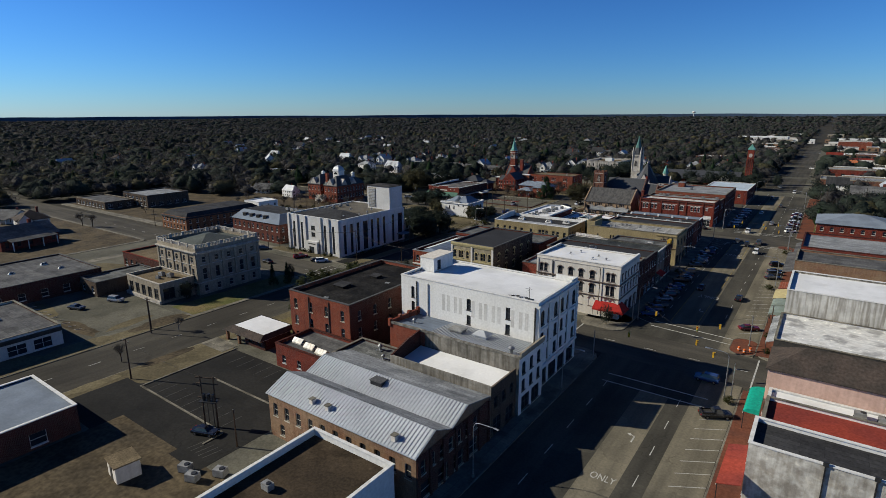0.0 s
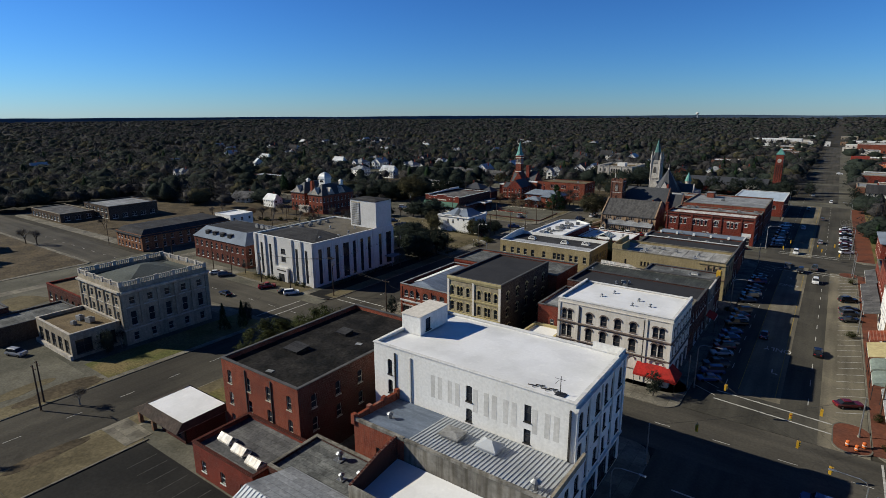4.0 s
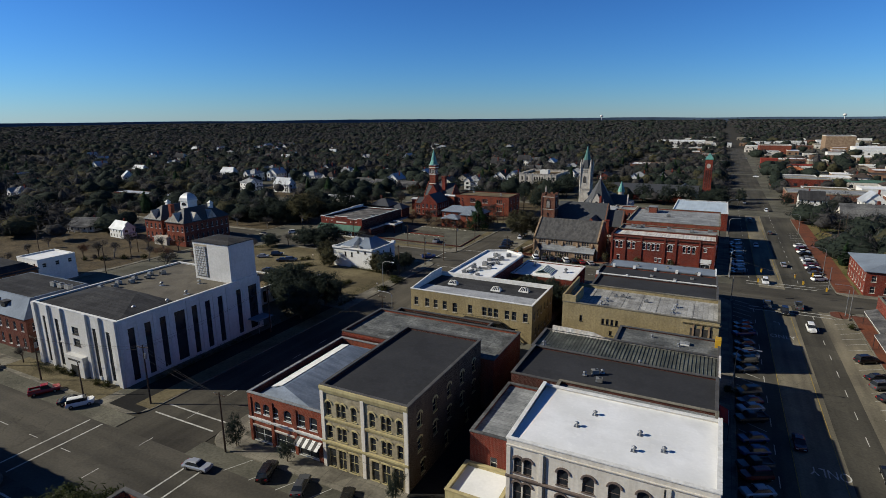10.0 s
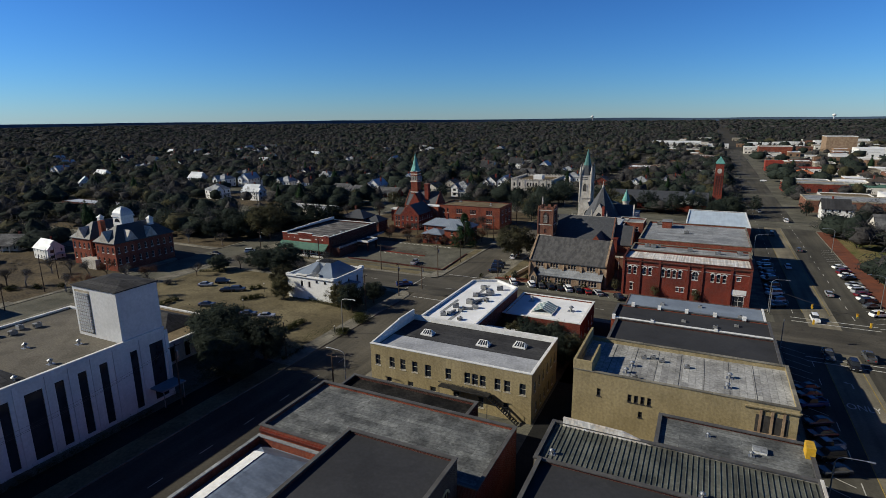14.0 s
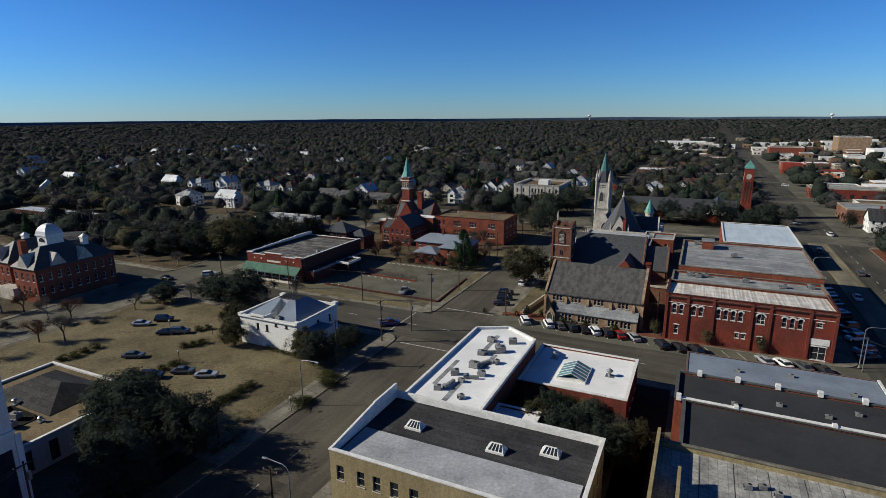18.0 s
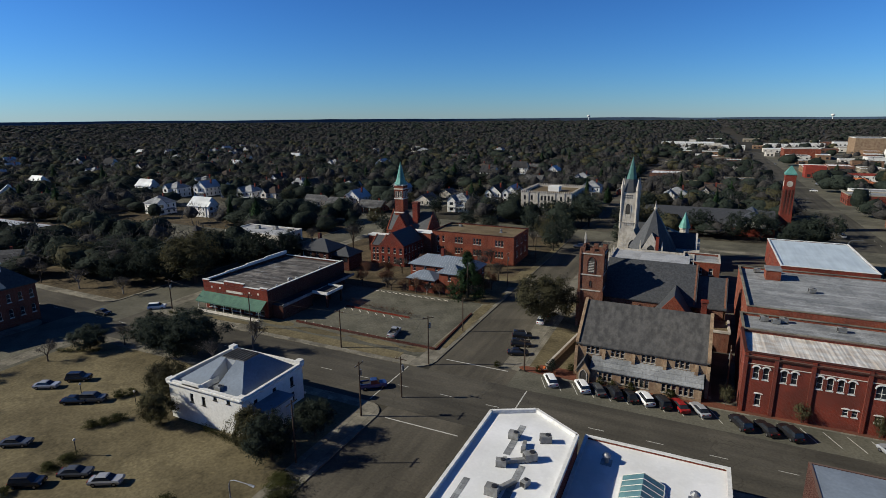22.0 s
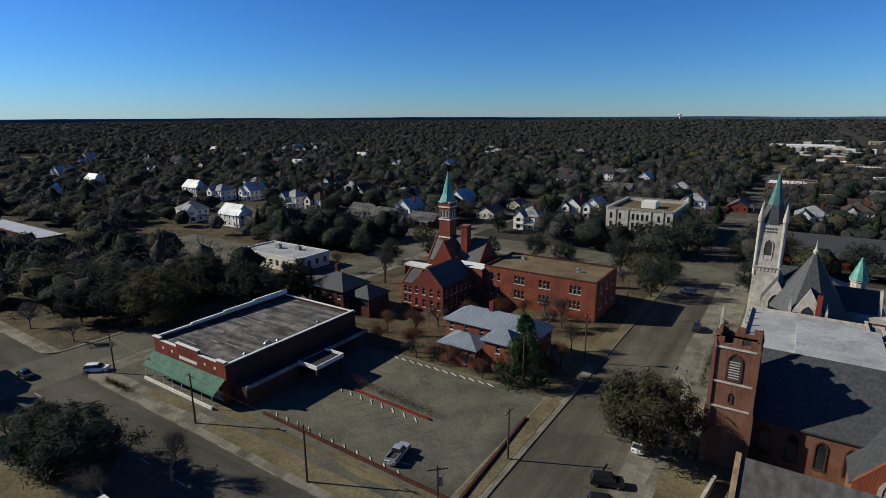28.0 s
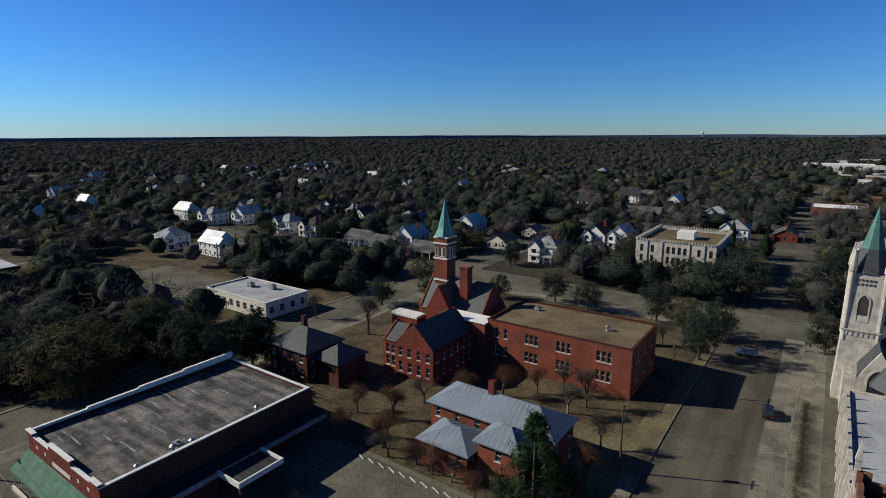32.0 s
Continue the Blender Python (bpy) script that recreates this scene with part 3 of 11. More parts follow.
def building(name, label, x0, y0, x1, y1, h, wall, roof, wins=None, para=0.7, cop=None, hood=None, trim=white_trim, base=0.1, walls=None, category="building", pane_mat=glass, slope=0.0, group=""):
    """A flat-roofed building with parapets. wins: a list of rows for each side; slope: how far the roof falls to the north."""
    W, D, H = x1 - x0, y1 - y0, h - base
    t = thing(name, label, category, x0, y0, base, group=group)
    wins = wins or {}
    for side in "SENW":
        L = W if side in "SN" else D
        rows = [q for r in wins.get(side, []) for q in r] if side in "SE" or side == "W" and x0 > -60 else []
        m = side_pose(side, W, D)
        mat = (walls or {}).get(side, wall)
        drop = slope if side == "N" else 0.0
        part("wall", wall_geo(L, H - drop, rows, H - para - drop), mat, t, m=m)
        put_windows(t, m, rows, trim, hood=hood, pane_mat=pane_mat)
    z = H - para
    e = 0.28
    part("roof", G().loft([[(e, e, z - 0.25), (W - e, e, z - 0.25), (W - e, D - e, z - 0.25 - slope), (e, D - e, z - 0.25 - slope)],
                           [(e, e, z), (W - e, e, z), (W - e, D - e, z - slope), (e, D - e, z - slope)]]), roof, t)
    if cop:
        c, k = 0.10, 0.42
        for b in ((-c, -c, W + c, k), (-c, D - k, W + c, D + c), (-c, k, k, D - k), (W - k, k, W + c, D - k)):
            z = H - (slope if b[1] > D - 1 else 0.0)
            part("coping", G().box(b[0], b[1], z - 0.02, b[2], b[3], z + 0.14), cop, t)
    return t


def band(t, side, W, D, z0, z1, proud, mat, name="cornice", u0=0.0, u1=None):
    """A moulded course on one side of a building."""
    L = u1 if u1 is not None else (W if side in "SN" else D)
    g = G().loft([[(u0 - 0.02, 0.02, z0), (u0 - 0.02, -proud * 0.4, z0), (u0 - 0.02, -proud, z0 + (z1 - z0) * 0.6), (u0 - 0.02, -proud, z1), (u0 - 0.02, 0.02, z1)],
                  [(L + 0.02, 0.02, z0), (L + 0.02, -proud * 0.4, z0), (L + 0.02, -proud, z0 + (z1 - z0) * 0.6), (L + 0.02, -proud, z1), (L + 0.02, 0.02, z1)]])
    return part(name, g, mat, t, m=side_pose(side, W, D))


def pilaster(t, side, W, D, u, w, z0, z1, proud, mat, name="pilaster"):
    return part(name, G().box(u - w / 2, -proud, z0, u + w / 2, 0.02, z1), mat, t, m=side_pose(side, W, D))


# ---- roof things ----
thing_store = {}


def placed(key, make, m):
    """The first of a kind is built, the later ones are copied."""
    if key not in thing_store:
        thing_store[key] = make()
        thing_store[key].matrix_basis = m
        return thing_store[key]
    return copy_thing(thing_store[key], m)


def air_unit(x, y, z, turn=0, s=1.0):
    def make():
        t = thing("air_conditioner", "pale metal air conditioning unit with a top fan", "air conditioner", group="rooftop units")
        part("cabinet", G().box(-0.7, -0.5, 0.12, 0.7, 0.5, 1.0), unit_grey, t)
        part("skid", G().box(-0.75, -0.45, 0, 0.75, -0.3, 0.12).box(-0.75, 0.3, 0, 0.75, 0.45, 0.12), dark_steel, t)
        part("fan", G().cyl(0.25, 0, 1.0, 1.1, 0.34, 0.3, 12), dark_steel, t)
        part("grille", G().box(-0.72, -0.4, 0.25, -0.7, 0.4, 0.9), dark_steel, t)
        return t
    return placed("air", make, pose(x, y, z, 0, 0, turn) @ Matrix.Diagonal((s, s, s, 1)))


def roof_vent(x, y, z, s=1.0):
    def make():
        t = thing("roof_vent", "galvanised metal roof vent with a cap", "vent", group="roof vents")
        part("pipe", G().cyl(0, 0, 0, 0.55, 0.16, n=8), steel, t)
        part("cap", G().lathe(0, 0, [(0.32, 0.5), (0.34, 0.6), (0.12, 0.78)], 10), steel, t)
        part("flashing", G().box(-0.4, -0.4, 0, 0.4, 0.4, 0.06), steel, t)
        return t
    return placed("vent", make, pose(x, y, z) @ Matrix.Diagonal((s, s, s, 1)))


def skylight(x, y, z, turn=0, s=1.0):
    def make():
        t = thing("skylight", "white-framed pitched roof skylight", "skylight", group="skylights")
        part("kerb", G().box(-1.3, -0.9, 0, 1.3, 0.9, 0.3), white_trim, t)
        part("frame", G().loft([[(-1.25, -0.85, 0.3), (1.25, -0.85, 0.3), (1.25, 0.85, 0.3), (-1.25, 0.85, 0.3)], [(-0.8, -0.1, 1.1), (0.8, -0.1, 1.1), (0.8, 0.1, 1.1), (-0.8, 0.1, 1.1)]]), white_trim, t)
        for i in range(4):
            u = -0.95 + i * 0.52
            a, b = (-0.55 + i * 0.37), (-0.55 + i * 0.37) + 0.26
            part("pane", G().face((u, -0.8, 0.38), (u + 0.38, -0.8, 0.38), (b, -0.15, 1.07), (a, -0.15, 1.07)), glass, t)
        return t
    return placed("skylight", make, pose(x, y, z, 0, 0, turn) @ Matrix.Diagonal((s, s, s, 1)))


def chimney(x, y, z, h, mat=brick_red, w=0.9):
    t = thing("chimney", "brick chimney stack with a corbelled cap", "chimney", x, y, z)
    part("stack", G().box(-w / 2, -w / 2, -0.5, w / 2, w / 2, h - 0.3), mat, t)
    part("cap", G().box(-w / 2 - 0.1, -w / 2 - 0.1, h - 0.3, w / 2 + 0.1, w / 2 + 0.1, h), mat, t)
    return t

# ---- ground, roads, pavements ----
def terrain(x, y):
    """Flat town, low wooded swells far out."""
    d = math.hypot(x + 80, y - 150)
    k = min(1.0, max(0.0, (d - 1300) / 2500))
    return -0.06 + k * (9 + 11 * noise.noise((x * 0.0006, y * 0.0006, 3.1)) + 5 * noise.noise((x * 0.002, y * 0.002, 7.7)))


gx = np.linspace(-4900, 4900, 99)
gv = [(float(x), float(y), terrain(x, y)) for y in gx for x in gx]
gf = [(j * 99 + i, j * 99 + i + 1, j * 99 + i + 100, j * 99 + i + 99) for j in range(98) for i in range(98)]
gm = bpy.data.meshes.new("ground")
gm.from_pydata(gv, [], gf)
gm.materials.append(litter)
tagged(new("ground", gm), "winter ground of leaf litter and dry grass", "ground", kind="structure")


def strip(name, x0, y0, x1, y1, z, mat, label="", category="road"):
    g = G().box(x0, y0, z - 0.12, x1, y1, z)
    return tagged(new(name, g.mesh(name, mat)), label, category, kind="structure")


def rounded(x0, y0, x1, y1, r, n=5):
    pts = []
    for cx, cy, a in ((x1 - r, y0 + r, -90), (x1 - r, y1 - r, 0), (x0 + r, y1 - r, 90), (x0 + r, y0 + r, 180)):
        pts += [(cx + r * math.cos(radians(a + 90 * i / n)), cy + r * math.sin(radians(a + 90 * i / n))) for i in range(n + 1)]
    return pts


def block(x0, y0, x1, y1, mat=concrete, r=4.0, inside=asphalt_pale):
    """A raised city block: a kerb round a pavement."""
    t = tagged(new("pavement", G().prism(rounded(x0 + 0.18, y0 + 0.18, x1 - 0.18, y1 - 0.18, r), -0.1, 0.14).mesh("pavement", mat)), "concrete pavement round a city block", "pavement", kind="structure")
    o, i = rounded(x0, y0, x1, y1, r), rounded(x0 + 0.19, y0 + 0.19, x1 - 0.19, y1 - 0.19, r)
    g = G()
    for a in range(len(o)):
        b = (a + 1) % len(o)
        g.face((*o[a], -0.1), (*o[b], -0.1), (*o[b], 0.15), (*o[a], 0.15))
        g.face((*o[a], 0.15), (*o[b], 0.15), (*i[b], 0.15), (*i[a], 0.15))
    part("kerb", g, concrete, t)
    if x1 - x0 > 40:
        part("yard_surface", G().box(x0 + 4.5, y0 + 4.5, 0.0, x1 - 4.5, y1 - 4.5, 0.147), inside, t)
    return t


def patch(name, label, x0, y0, x1, y1, mat, z=0.155, r=0.0, category="ground"):
    """A surface of its own on a block."""
    pts = rounded(x0, y0, x1, y1, r) if r else [(x0, y0), (x1, y0), (x1, y1), (x0, y1)]
    return tagged(new(name, G().prism(pts, z - 0.1, z).mesh(name, mat)), label, category, kind="structure")


strip("road", -30.5, 428, -14, 1080, 0.0, main_asphalt, "main street leaving the town centre")
broad = strip("road", -36.5, -260, -8.3, 430, 0.002, main_asphalt, "wide main street of worn grey asphalt")
lauder = strip("road", -133.5, 197, -116.0, 900, 0.004, asphalt_y, "side street of worn asphalt")
strip("road", -133.5, -260, -116.0, 197, 0.004, asphalt_shady, "side street of dark asphalt, partly darkened for shade")
alabama = strip("road", -900, 113.5, 600, 129.5, 0.008, asphalt, "cross street of worn asphalt with parking bays")
selma = strip("road", -900, 252.5, 600, 269.0, 0.012, asphalt, "cross street of worn asphalt")
dallas = strip("road", -1200, 409, 600, 427, 0.016, asphalt_pale, "pale cross street at the edge of the old centre")
wstreet = strip("road", -236, -260, -221, 900, 0.020, asphalt_pale, "narrow side street of pale asphalt")
strip("road", -36, 129.4, -8.3, 129.6, 0.002, asphalt, "road joint")
strip("parking_lot", -13.9, 428, 70, 1050, -0.012, asphalt_pale, "worn forecourts of the roadside shops", "parking lot")
strip("parking_lot", 70.1, 540, 190, 1200, -0.012, asphalt_pale, "worn forecourts of the roadside shops", "parking lot")
strip("road", -1200, 525, 500, 534, 0.022, asphalt_pale, "residential street")
strip("road", -1200, 640, 500, 648, 0.022, asphalt_pale, "residential street")
strip("road", -345, 300, -336, 900, 0.024, asphalt_pale, "residential street")
strip("road", -460, 100, -451, 900, 0.024, asphalt_pale, "residential street")

block(-116, -260, -36.5, 113.5)
block(-221, -260, -133.5, 113.5)
block(-116, 133, -36.5, 252.5)
block(-221, 133, -133.5, 252.5)
block(-116, 276, -36.5, 409)
block(-221, 269, -133.5, 409)
block(-8.3, -260, 130, 113.5)
block(-8.3, 129.5, 130, 252.5)
block(-8.3, 269, 130, 409)
block(-380, 133, -236, 252.5, inside=soil)
block(-380, 269, -236, 409, inside=soil)
block(-380, -260, -236, 113.5, inside=soil)
block(-48, 127.5, -36.6, 140, r=3)
block(-13.5, 129.6, -8.0, 140, paver, r=2.4)
block(-13, 246, -8.0, 252.4, paver, r=2.4)
strip("road", -116.2, 129.3, -48, 133.2, 0.014, asphalt_pale, "worn parking strip along the kerb")
strip("road", -221, 129.3, -134, 133.2, 0.014, asphalt_pale, "worn parking strip along the kerb")
strip("road", -116.2, 268.8, -36, 276.2, 0.014, asphalt_pale, "worn parking strip along the kerb")
strip("road", -120.0, 276, -116.0, 409, 0.01, concrete, "pale concrete strip beside the street")
strip("road", -15.4, -200, -8.4, 250, 0.005, lane_pale, "worn angled parking strip")
strip("road", -28.5, 141, -21.5, 420, 0.006, lane_pale, "pale centre lane")
strip("road", -24.5, -120, -19.2, 101, 0.006, lane_pale, "pale centre lane")

# surfaces on the blocks
patch("parking_lot", "dark asphalt parking lot with faded bays", -115, 33, -72, 67, asphalt_dark, category="parking lot")
patch("yard", "brown gravel yard", -98, -40, -58.5, 38.5, soil, 0.162)
patch("parking_lot", "small dark asphalt parking lot", -80, 37, -72, 46, asphalt_dark, 0.168, category="parking lot")
patch("grass_strip", "dry grass verge", -113.5, 46, -106.5, 68, drygrass, 0.165, 2)
patch("parking_lot", "worn grey parking lot beside the annex", -182, 50, -140, 72, asphalt_pale, category="parking lot")
patch("lawn", "lawn in deep shade beside the stone building", -146, 74, -135, 112, lawn)
patch("lawn", "shaded yard with bushes", -115, 80, -98.6, 112, lawn)
patch("lawn", "dry lawn before the old hall", -300, 195, -238, 232, soil)
patch("yard", "dry grass yard", -300, 140, -262, 228, soil, 0.165)
patch("parking_lot", "sandy worn parking lot with planted islands", -215, 197, -138, 250, drygrass, category="parking lot")
# near-black asphalt on this drive puts the bank's shade into the colour
patch("parking_lot", "asphalt drive behind the bank, its shade painted dark", -143, 134, -134.5, 196, asphalt_dark, category="parking lot")
patch("parking_lot", "small sandy parking lot", -176, 176, -161, 196, asphalt_pale, 0.16, category="parking lot")
patch("lawn", "grass verge before the bank", -180, 134, -146, 139, drygrass)
patch("courtyard", "paved courtyard with planting", -97, 213, -74, 231, soil)
patch("alley", "narrow asphalt alley", -78.6, 136, -72.2, 250, asphalt_dark)
patch("parking_lot", "fenced parking lot with concrete wheel stops", -181, 279, -137.8, 311, asphalt_pale, category="parking lot")
patch("grass_strip", "dry grass verge beside the street", -182, 270.6, -142, 274, drygrass, 0.165)
patch("grass_strip", "dry grass verge beside the street", -137.4, 280, -134.5, 311.5, drygrass, 0.172)
for x0, y0, x1, y1 in ((-115.8, 20, -112.2, 108), (-138.5, 10, -133.8, 73), (-138, 136, -133.8, 196), (-138, 330, -133.8, 404)):
    patch("grass_strip", "sandy worn verge beside the street", x0, y0, x1, y1, drygrass, 0.158)
patch("lawn", "brown winter yard with leaf litter", -216, 312, -136, 352, soil)
patch("lawn", "dry grass yard beside the brick house", -148, 314, -136, 340, drygrass, 0.165)
patch("lawn", "dry lawn and leaf litter", -216, 352, -136, 404, soil, 0.16)
patch("lawn", "dry grass beside the chapel", -114.5, 279, -106, 312, drygrass)
patch("lawn", "grass strip before the chapel", -104, 276.8, -78, 279.5, drygrass, 0.165)
patch("brick_path", "red brick paving along the kerb", -113, 276.3, -44, 278.4, paver, 0.172)
patch("brick_path", "red brick apron before the stone hall", -112.5, 278.5, -80.4, 280.6, paver, 0.172)
patch("alley", "narrow asphalt alley", -79.8, 279, -76.2, 405, asphalt, 0.168)
patch("parking_lot", "asphalt car park behind the shops", -76, 340, -37.5, 400, asphalt, category="parking lot")
patch("brick_path", "red brick pavement along the main street", -8.0, 272, -2.5, 405, paver)
patch("lawn", "green lawn behind the brick pavement", -2.5, 272, 60, 405, lawn, 0.16)
patch("brick_path", "red brick pavement along the main street", -8.0, 60, -3.6, 112, paver)
patch("brick_path", "red brick pavement along the main street", -8.0, 131, -4.6, 250, paver)
patch("lawn", "leaf-strewn park lawn under trees", -262, 272, -237, 400, soil, 0.16)
patch("yard", "worn dry yard", -378, 272, -262, 405, soil, 0.158)
patch("parking_lot", "worn parking lot behind the low block", -326, 336, -271, 362, asphalt_pale, 0.166, category="parking lot")
patch("yard", "dusty open ground", -378, 20, -238, 112, soil, 0.158)

mark_store = {}


def mark(road, name, x, y, z, length, width, turn, mat=paint_line):
    key = (round(length, 2), round(width, 2), mat.name)
    if key not in mark_store:
        mark_store[key] = G().box(-length / 2, -width / 2, -0.02, length / 2, width / 2, 0.008).mesh(name, mat)
    return part(name, mark_store[key], mat, road, m=pose(x, y, z, 0, 0, turn))


for i in range(80):                                # angled bays, east kerb
    y = -40 + i * 3.62
    if not 101 < y < 143:
        mark(broad, "bay_line", -10.7, y, 0.012, 5.2, 0.13, 30)
for i in range(32):
    y = 139 + i * 3.6
    mark(broad, "bay_line", -34.0, y, 0.01, 5.0, 0.13, -30)
for i in range(26):
    mark(broad, "bay_line", -10.7, 275 + i * 3.6, 0.012, 5.0, 0.13, 30)
for i in range(60):                                # lane dashes
    y = -80 + i * 9.0
    if not 106 < y < 140 and not 246 < y < 276:
        mark(broad, "lane_dash", -17.2, y, 0.012, 3.0, 0.14, 90)
        mark(broad, "lane_dash", -31.0, y, 0.012, 3.0, 0.14, 90)
for x in (-22.4, -28.6):
    for y0, y1 in ((143, 246), (280, 405)):
        mark(broad, "lane_line", x, (y0 + y1) / 2, 0.013, y1 - y0, 0.12, 90, paint_yellow)
for y, dx in ((139.2, 0), (135.6, 0), (101, 0), (104.5, 0), (248, 0), (245.5, 0), (272, 0), (275, 0)):
    mark(broad, "crosswalk_line", -22.5, y, 0.016, 19, 0.3, -6 if 130 < y < 140 else 0)
for x in (-50, -46.5, -7, -4.5, -113, -110, -137, -140.5):
    mark(alabama, "crosswalk_line", x, 121.5, 0.016, 15, 0.3, 90)
for y in (111, 108, 136, 139):
    mark(lauder, "crosswalk_line", -124.8, y, 0.016, 15, 0.3, 0)
for y in (249, 275):
    mark(lauder, "crosswalk_line", -125, y, 0.02, 14, 0.22, 0)
for x in (-112, -138):
    mark(selma, "crosswalk_line", x, 261, 0.02, 15, 0.22, 90)
for i in range(22):
    mark(lauder, "lane_dash", -125, 8 + i * 9.3, 0.012, 2.6, 0.12, 90)
for i in range(30):
    mark(selma, "lane_dash", -330 + i * 9.3, 260.5, 0.018, 2.6, 0.12, 0)
    mark(alabama, "lane_dash", -330 + i * 9.3 + (60 if i > 21 else 0), 121.5, 0.014, 2.6, 0.12, 0)
for i in range(11):
    mark(alabama, "bay_line", -106 + i * 5.2, 131.0, 0.022, 4.4, 0.12, 62)
for i in range(12):
    mark(selma, "bay_line", -110 + i * 3.1, 273.2, 0.022, 4.6, 0.12, 115)
for i in range(8):
    mark(selma, "bay_line", -72 + i * 3.3, 273.2, 0.022, 4.6, 0.12, 115)
for i in range(9):                                 # bays of the dark lot
    mark(alabama, "bay_line", -104 + i * 3.0, 48.2, 0.16, 4.6, 0.1, 90, paint_faded)
    mark(alabama, "bay_line", -101 + i * 3.0, 64, 0.16, 4.6, 0.1, 90, paint_faded)
for i in range(9):                                 # faint bays of the market lot
    mark(selma, "bay_line", -170.6 + i * 2.6, 290.6 - i * 0.12, 0.163, 4.6, 0.1, 52, paint_faded)
for i in range(5):
    mark(alabama, "bay_line", -78.6 + i * 1.1, 41, 0.172, 3.2, 0.1, 80, paint_faded)


def road_word(word, x, y, z, size, turn):
    cu = bpy.data.curves.new("word", "FONT")
    cu.body, cu.size, cu.extrude, cu.align_x, cu.align_y = word, size, 0.004, "CENTER", "CENTER"
    tmp = bpy.data.objects.new("word", cu)
    me = bpy.data.meshes.new_from_object(tmp)
    bpy.data.objects.remove(tmp)
    me.materials.clear()
    me.materials.append(paint_line)
    return part("road_word", me, paint_line, broad, "white painted word on the asphalt", m=pose(x, y, z, 0, 0, turn) @ Matrix.Diagonal((1, 1.6, 1, 1)))


def road_arrow(x, y, turn):
    g = G()
    g.prism([(-0.12, -1.6), (0.12, -1.6), (0.12, 0.3), (-0.12, 0.5)], 0, 0.008).prism([(0.12, 0.3), (-0.12, 0.5), (-0.7, 0.75), (-0.62, 0.48)], 0.0005, 0.0085).prism([(-0.6, 0.2), (-0.78, 1.05), (-1.35, 0.75)], 0.001, 0.009)
    return part("turn_arrow", g, paint_line, broad, "white painted turn arrow", m=pose(x, y, 0.012, 0, 0, turn))


road_word("ONLY", -21.4, 70.8, 0.012, 1.4, 0)
road_arrow(-20.7, 84, 0)
road_word("ONLY", -24.0, 168.5, 0.012, 2.0, 180)
road_arrow(-24.0, 155, 180)
road_word("ONLY", -25.6, 226, 0.012, 2.0, 0)
road_arrow(-25.6, 236, 0)


def blob(label, x, y, rx, ry, mat, z, seed, turn=0, name="ground_patch"):
    """A ragged patch of sand, grass or tar on the ground."""
    r = random.Random(seed)
    n = 18
    k = [r.uniform(0.62, 1.12) for _ in range(n)]
    k = [(k[i] + k[i - 1]) / 2 for i in range(n)]
    m = pose(x, y, 0, 0, 0, turn)
    pts = [(m @ Vector((rx * k[i] * math.cos(math.tau * i / n), ry * k[i] * math.sin(math.tau * i / n), 0)))[:2] for i in range(n)]
    return tagged(new(name, G().prism(pts, z - 0.06, z).mesh(name, mat)), label, "ground", kind="structure")


SAND = "ragged patch of dry grass and sand"
for i, (x, y, rx, ry, t) in enumerate(((-168, 276.2, 9, 1.5, 2), (-152, 276.8, 8, 1.3, -3), (-181, 277, 5, 2.2, 0), (-141, 276.6, 4, 1.6, 0), (-195, 273.0, 10, 1.2, 0), (-135.6, 306, 1.2, 8, 0), (-135.4, 318, 1.1, 7, 0), (-114.2, 321, 1.2, 8, 0))):
    blob(SAND, x, y, rx, ry, drygrass, 0.18, 300 + i, t)
for i, (x, y, rx, ry, t) in enumerate(((-137, 66, 3.2, 9, 0), (-137, 48, 3.4, 8, 0), (-139, 34, 4.4, 7, 10), (-115, 56, 1.6, 8, 0), (-114.6, 40, 1.6, 7, 0), (-114.8, 74, 1.6, 6, 0), (-150, 52, 9, 2.4, 4), (-172, 52.5, 9, 2.6, -5), (-143, 61, 2.2, 7, 8), (-190, 60, 7, 9, 0), (-205, 80, 8, 10, 0), (-196, 40, 9, 7, 0))):
    blob(SAND, x, y, rx, ry, drygrass if i % 3 else soil, 0.176, 330 + i, t)
blob("red brick paved street corner", -113.4, 277.6, 3.2, 1.7, paver, 0.178, 440, 0)

# ---- south-west block ----
def ribs(x0, x1, pts, step, mat, t, along="y"):
    """Standing ribs down a sheet roof; pts: the slope's profile as (y, z)."""
    g = G()
    x = x0 + step / 2
    while x < x1:
        for (ya, za), (yb, zb) in zip(pts, pts[1:]):
            g.loft([[(x - 0.05, ya, za + 0.005), (x + 0.05, ya, za + 0.005), (x + 0.02, ya, za + 0.09), (x - 0.02, ya, za + 0.09)], [(x - 0.05, yb, zb + 0.005), (x + 0.05, yb, zb + 0.005), (x + 0.02, yb, zb + 0.09), (x - 0.02, yb, zb + 0.09)]])
        x += step
    return part("rib", g, mat, t)


def sheet(t, x0, x1, pts, mat, name="roof"):
    g = G()
    for (ya, za), (yb, zb) in zip(pts, pts[1:]):
        g.loft([[(x0, ya, za - 0.15), (x1, ya, za - 0.15), (x1, ya, za), (x0, ya, za)], [(x0, yb, zb - 0.15), (x1, yb, zb - 0.15), (x1, yb, zb), (x0, yb, zb)]])
    return part(name, g, mat, t)


def store_front():
    t = building("store_building", "low tan store with white parapets and a brown gravel roof", -57.6, 8, -42.2, 48, 7.2, stucco_white, roof_umber, {"E": [row(6, 4, 36, 2.4, 0.6, 2.2, 0, "v")]}, para=1.0, cop=white_trim)
    air_unit(-53, 36, 6.2)
    return t


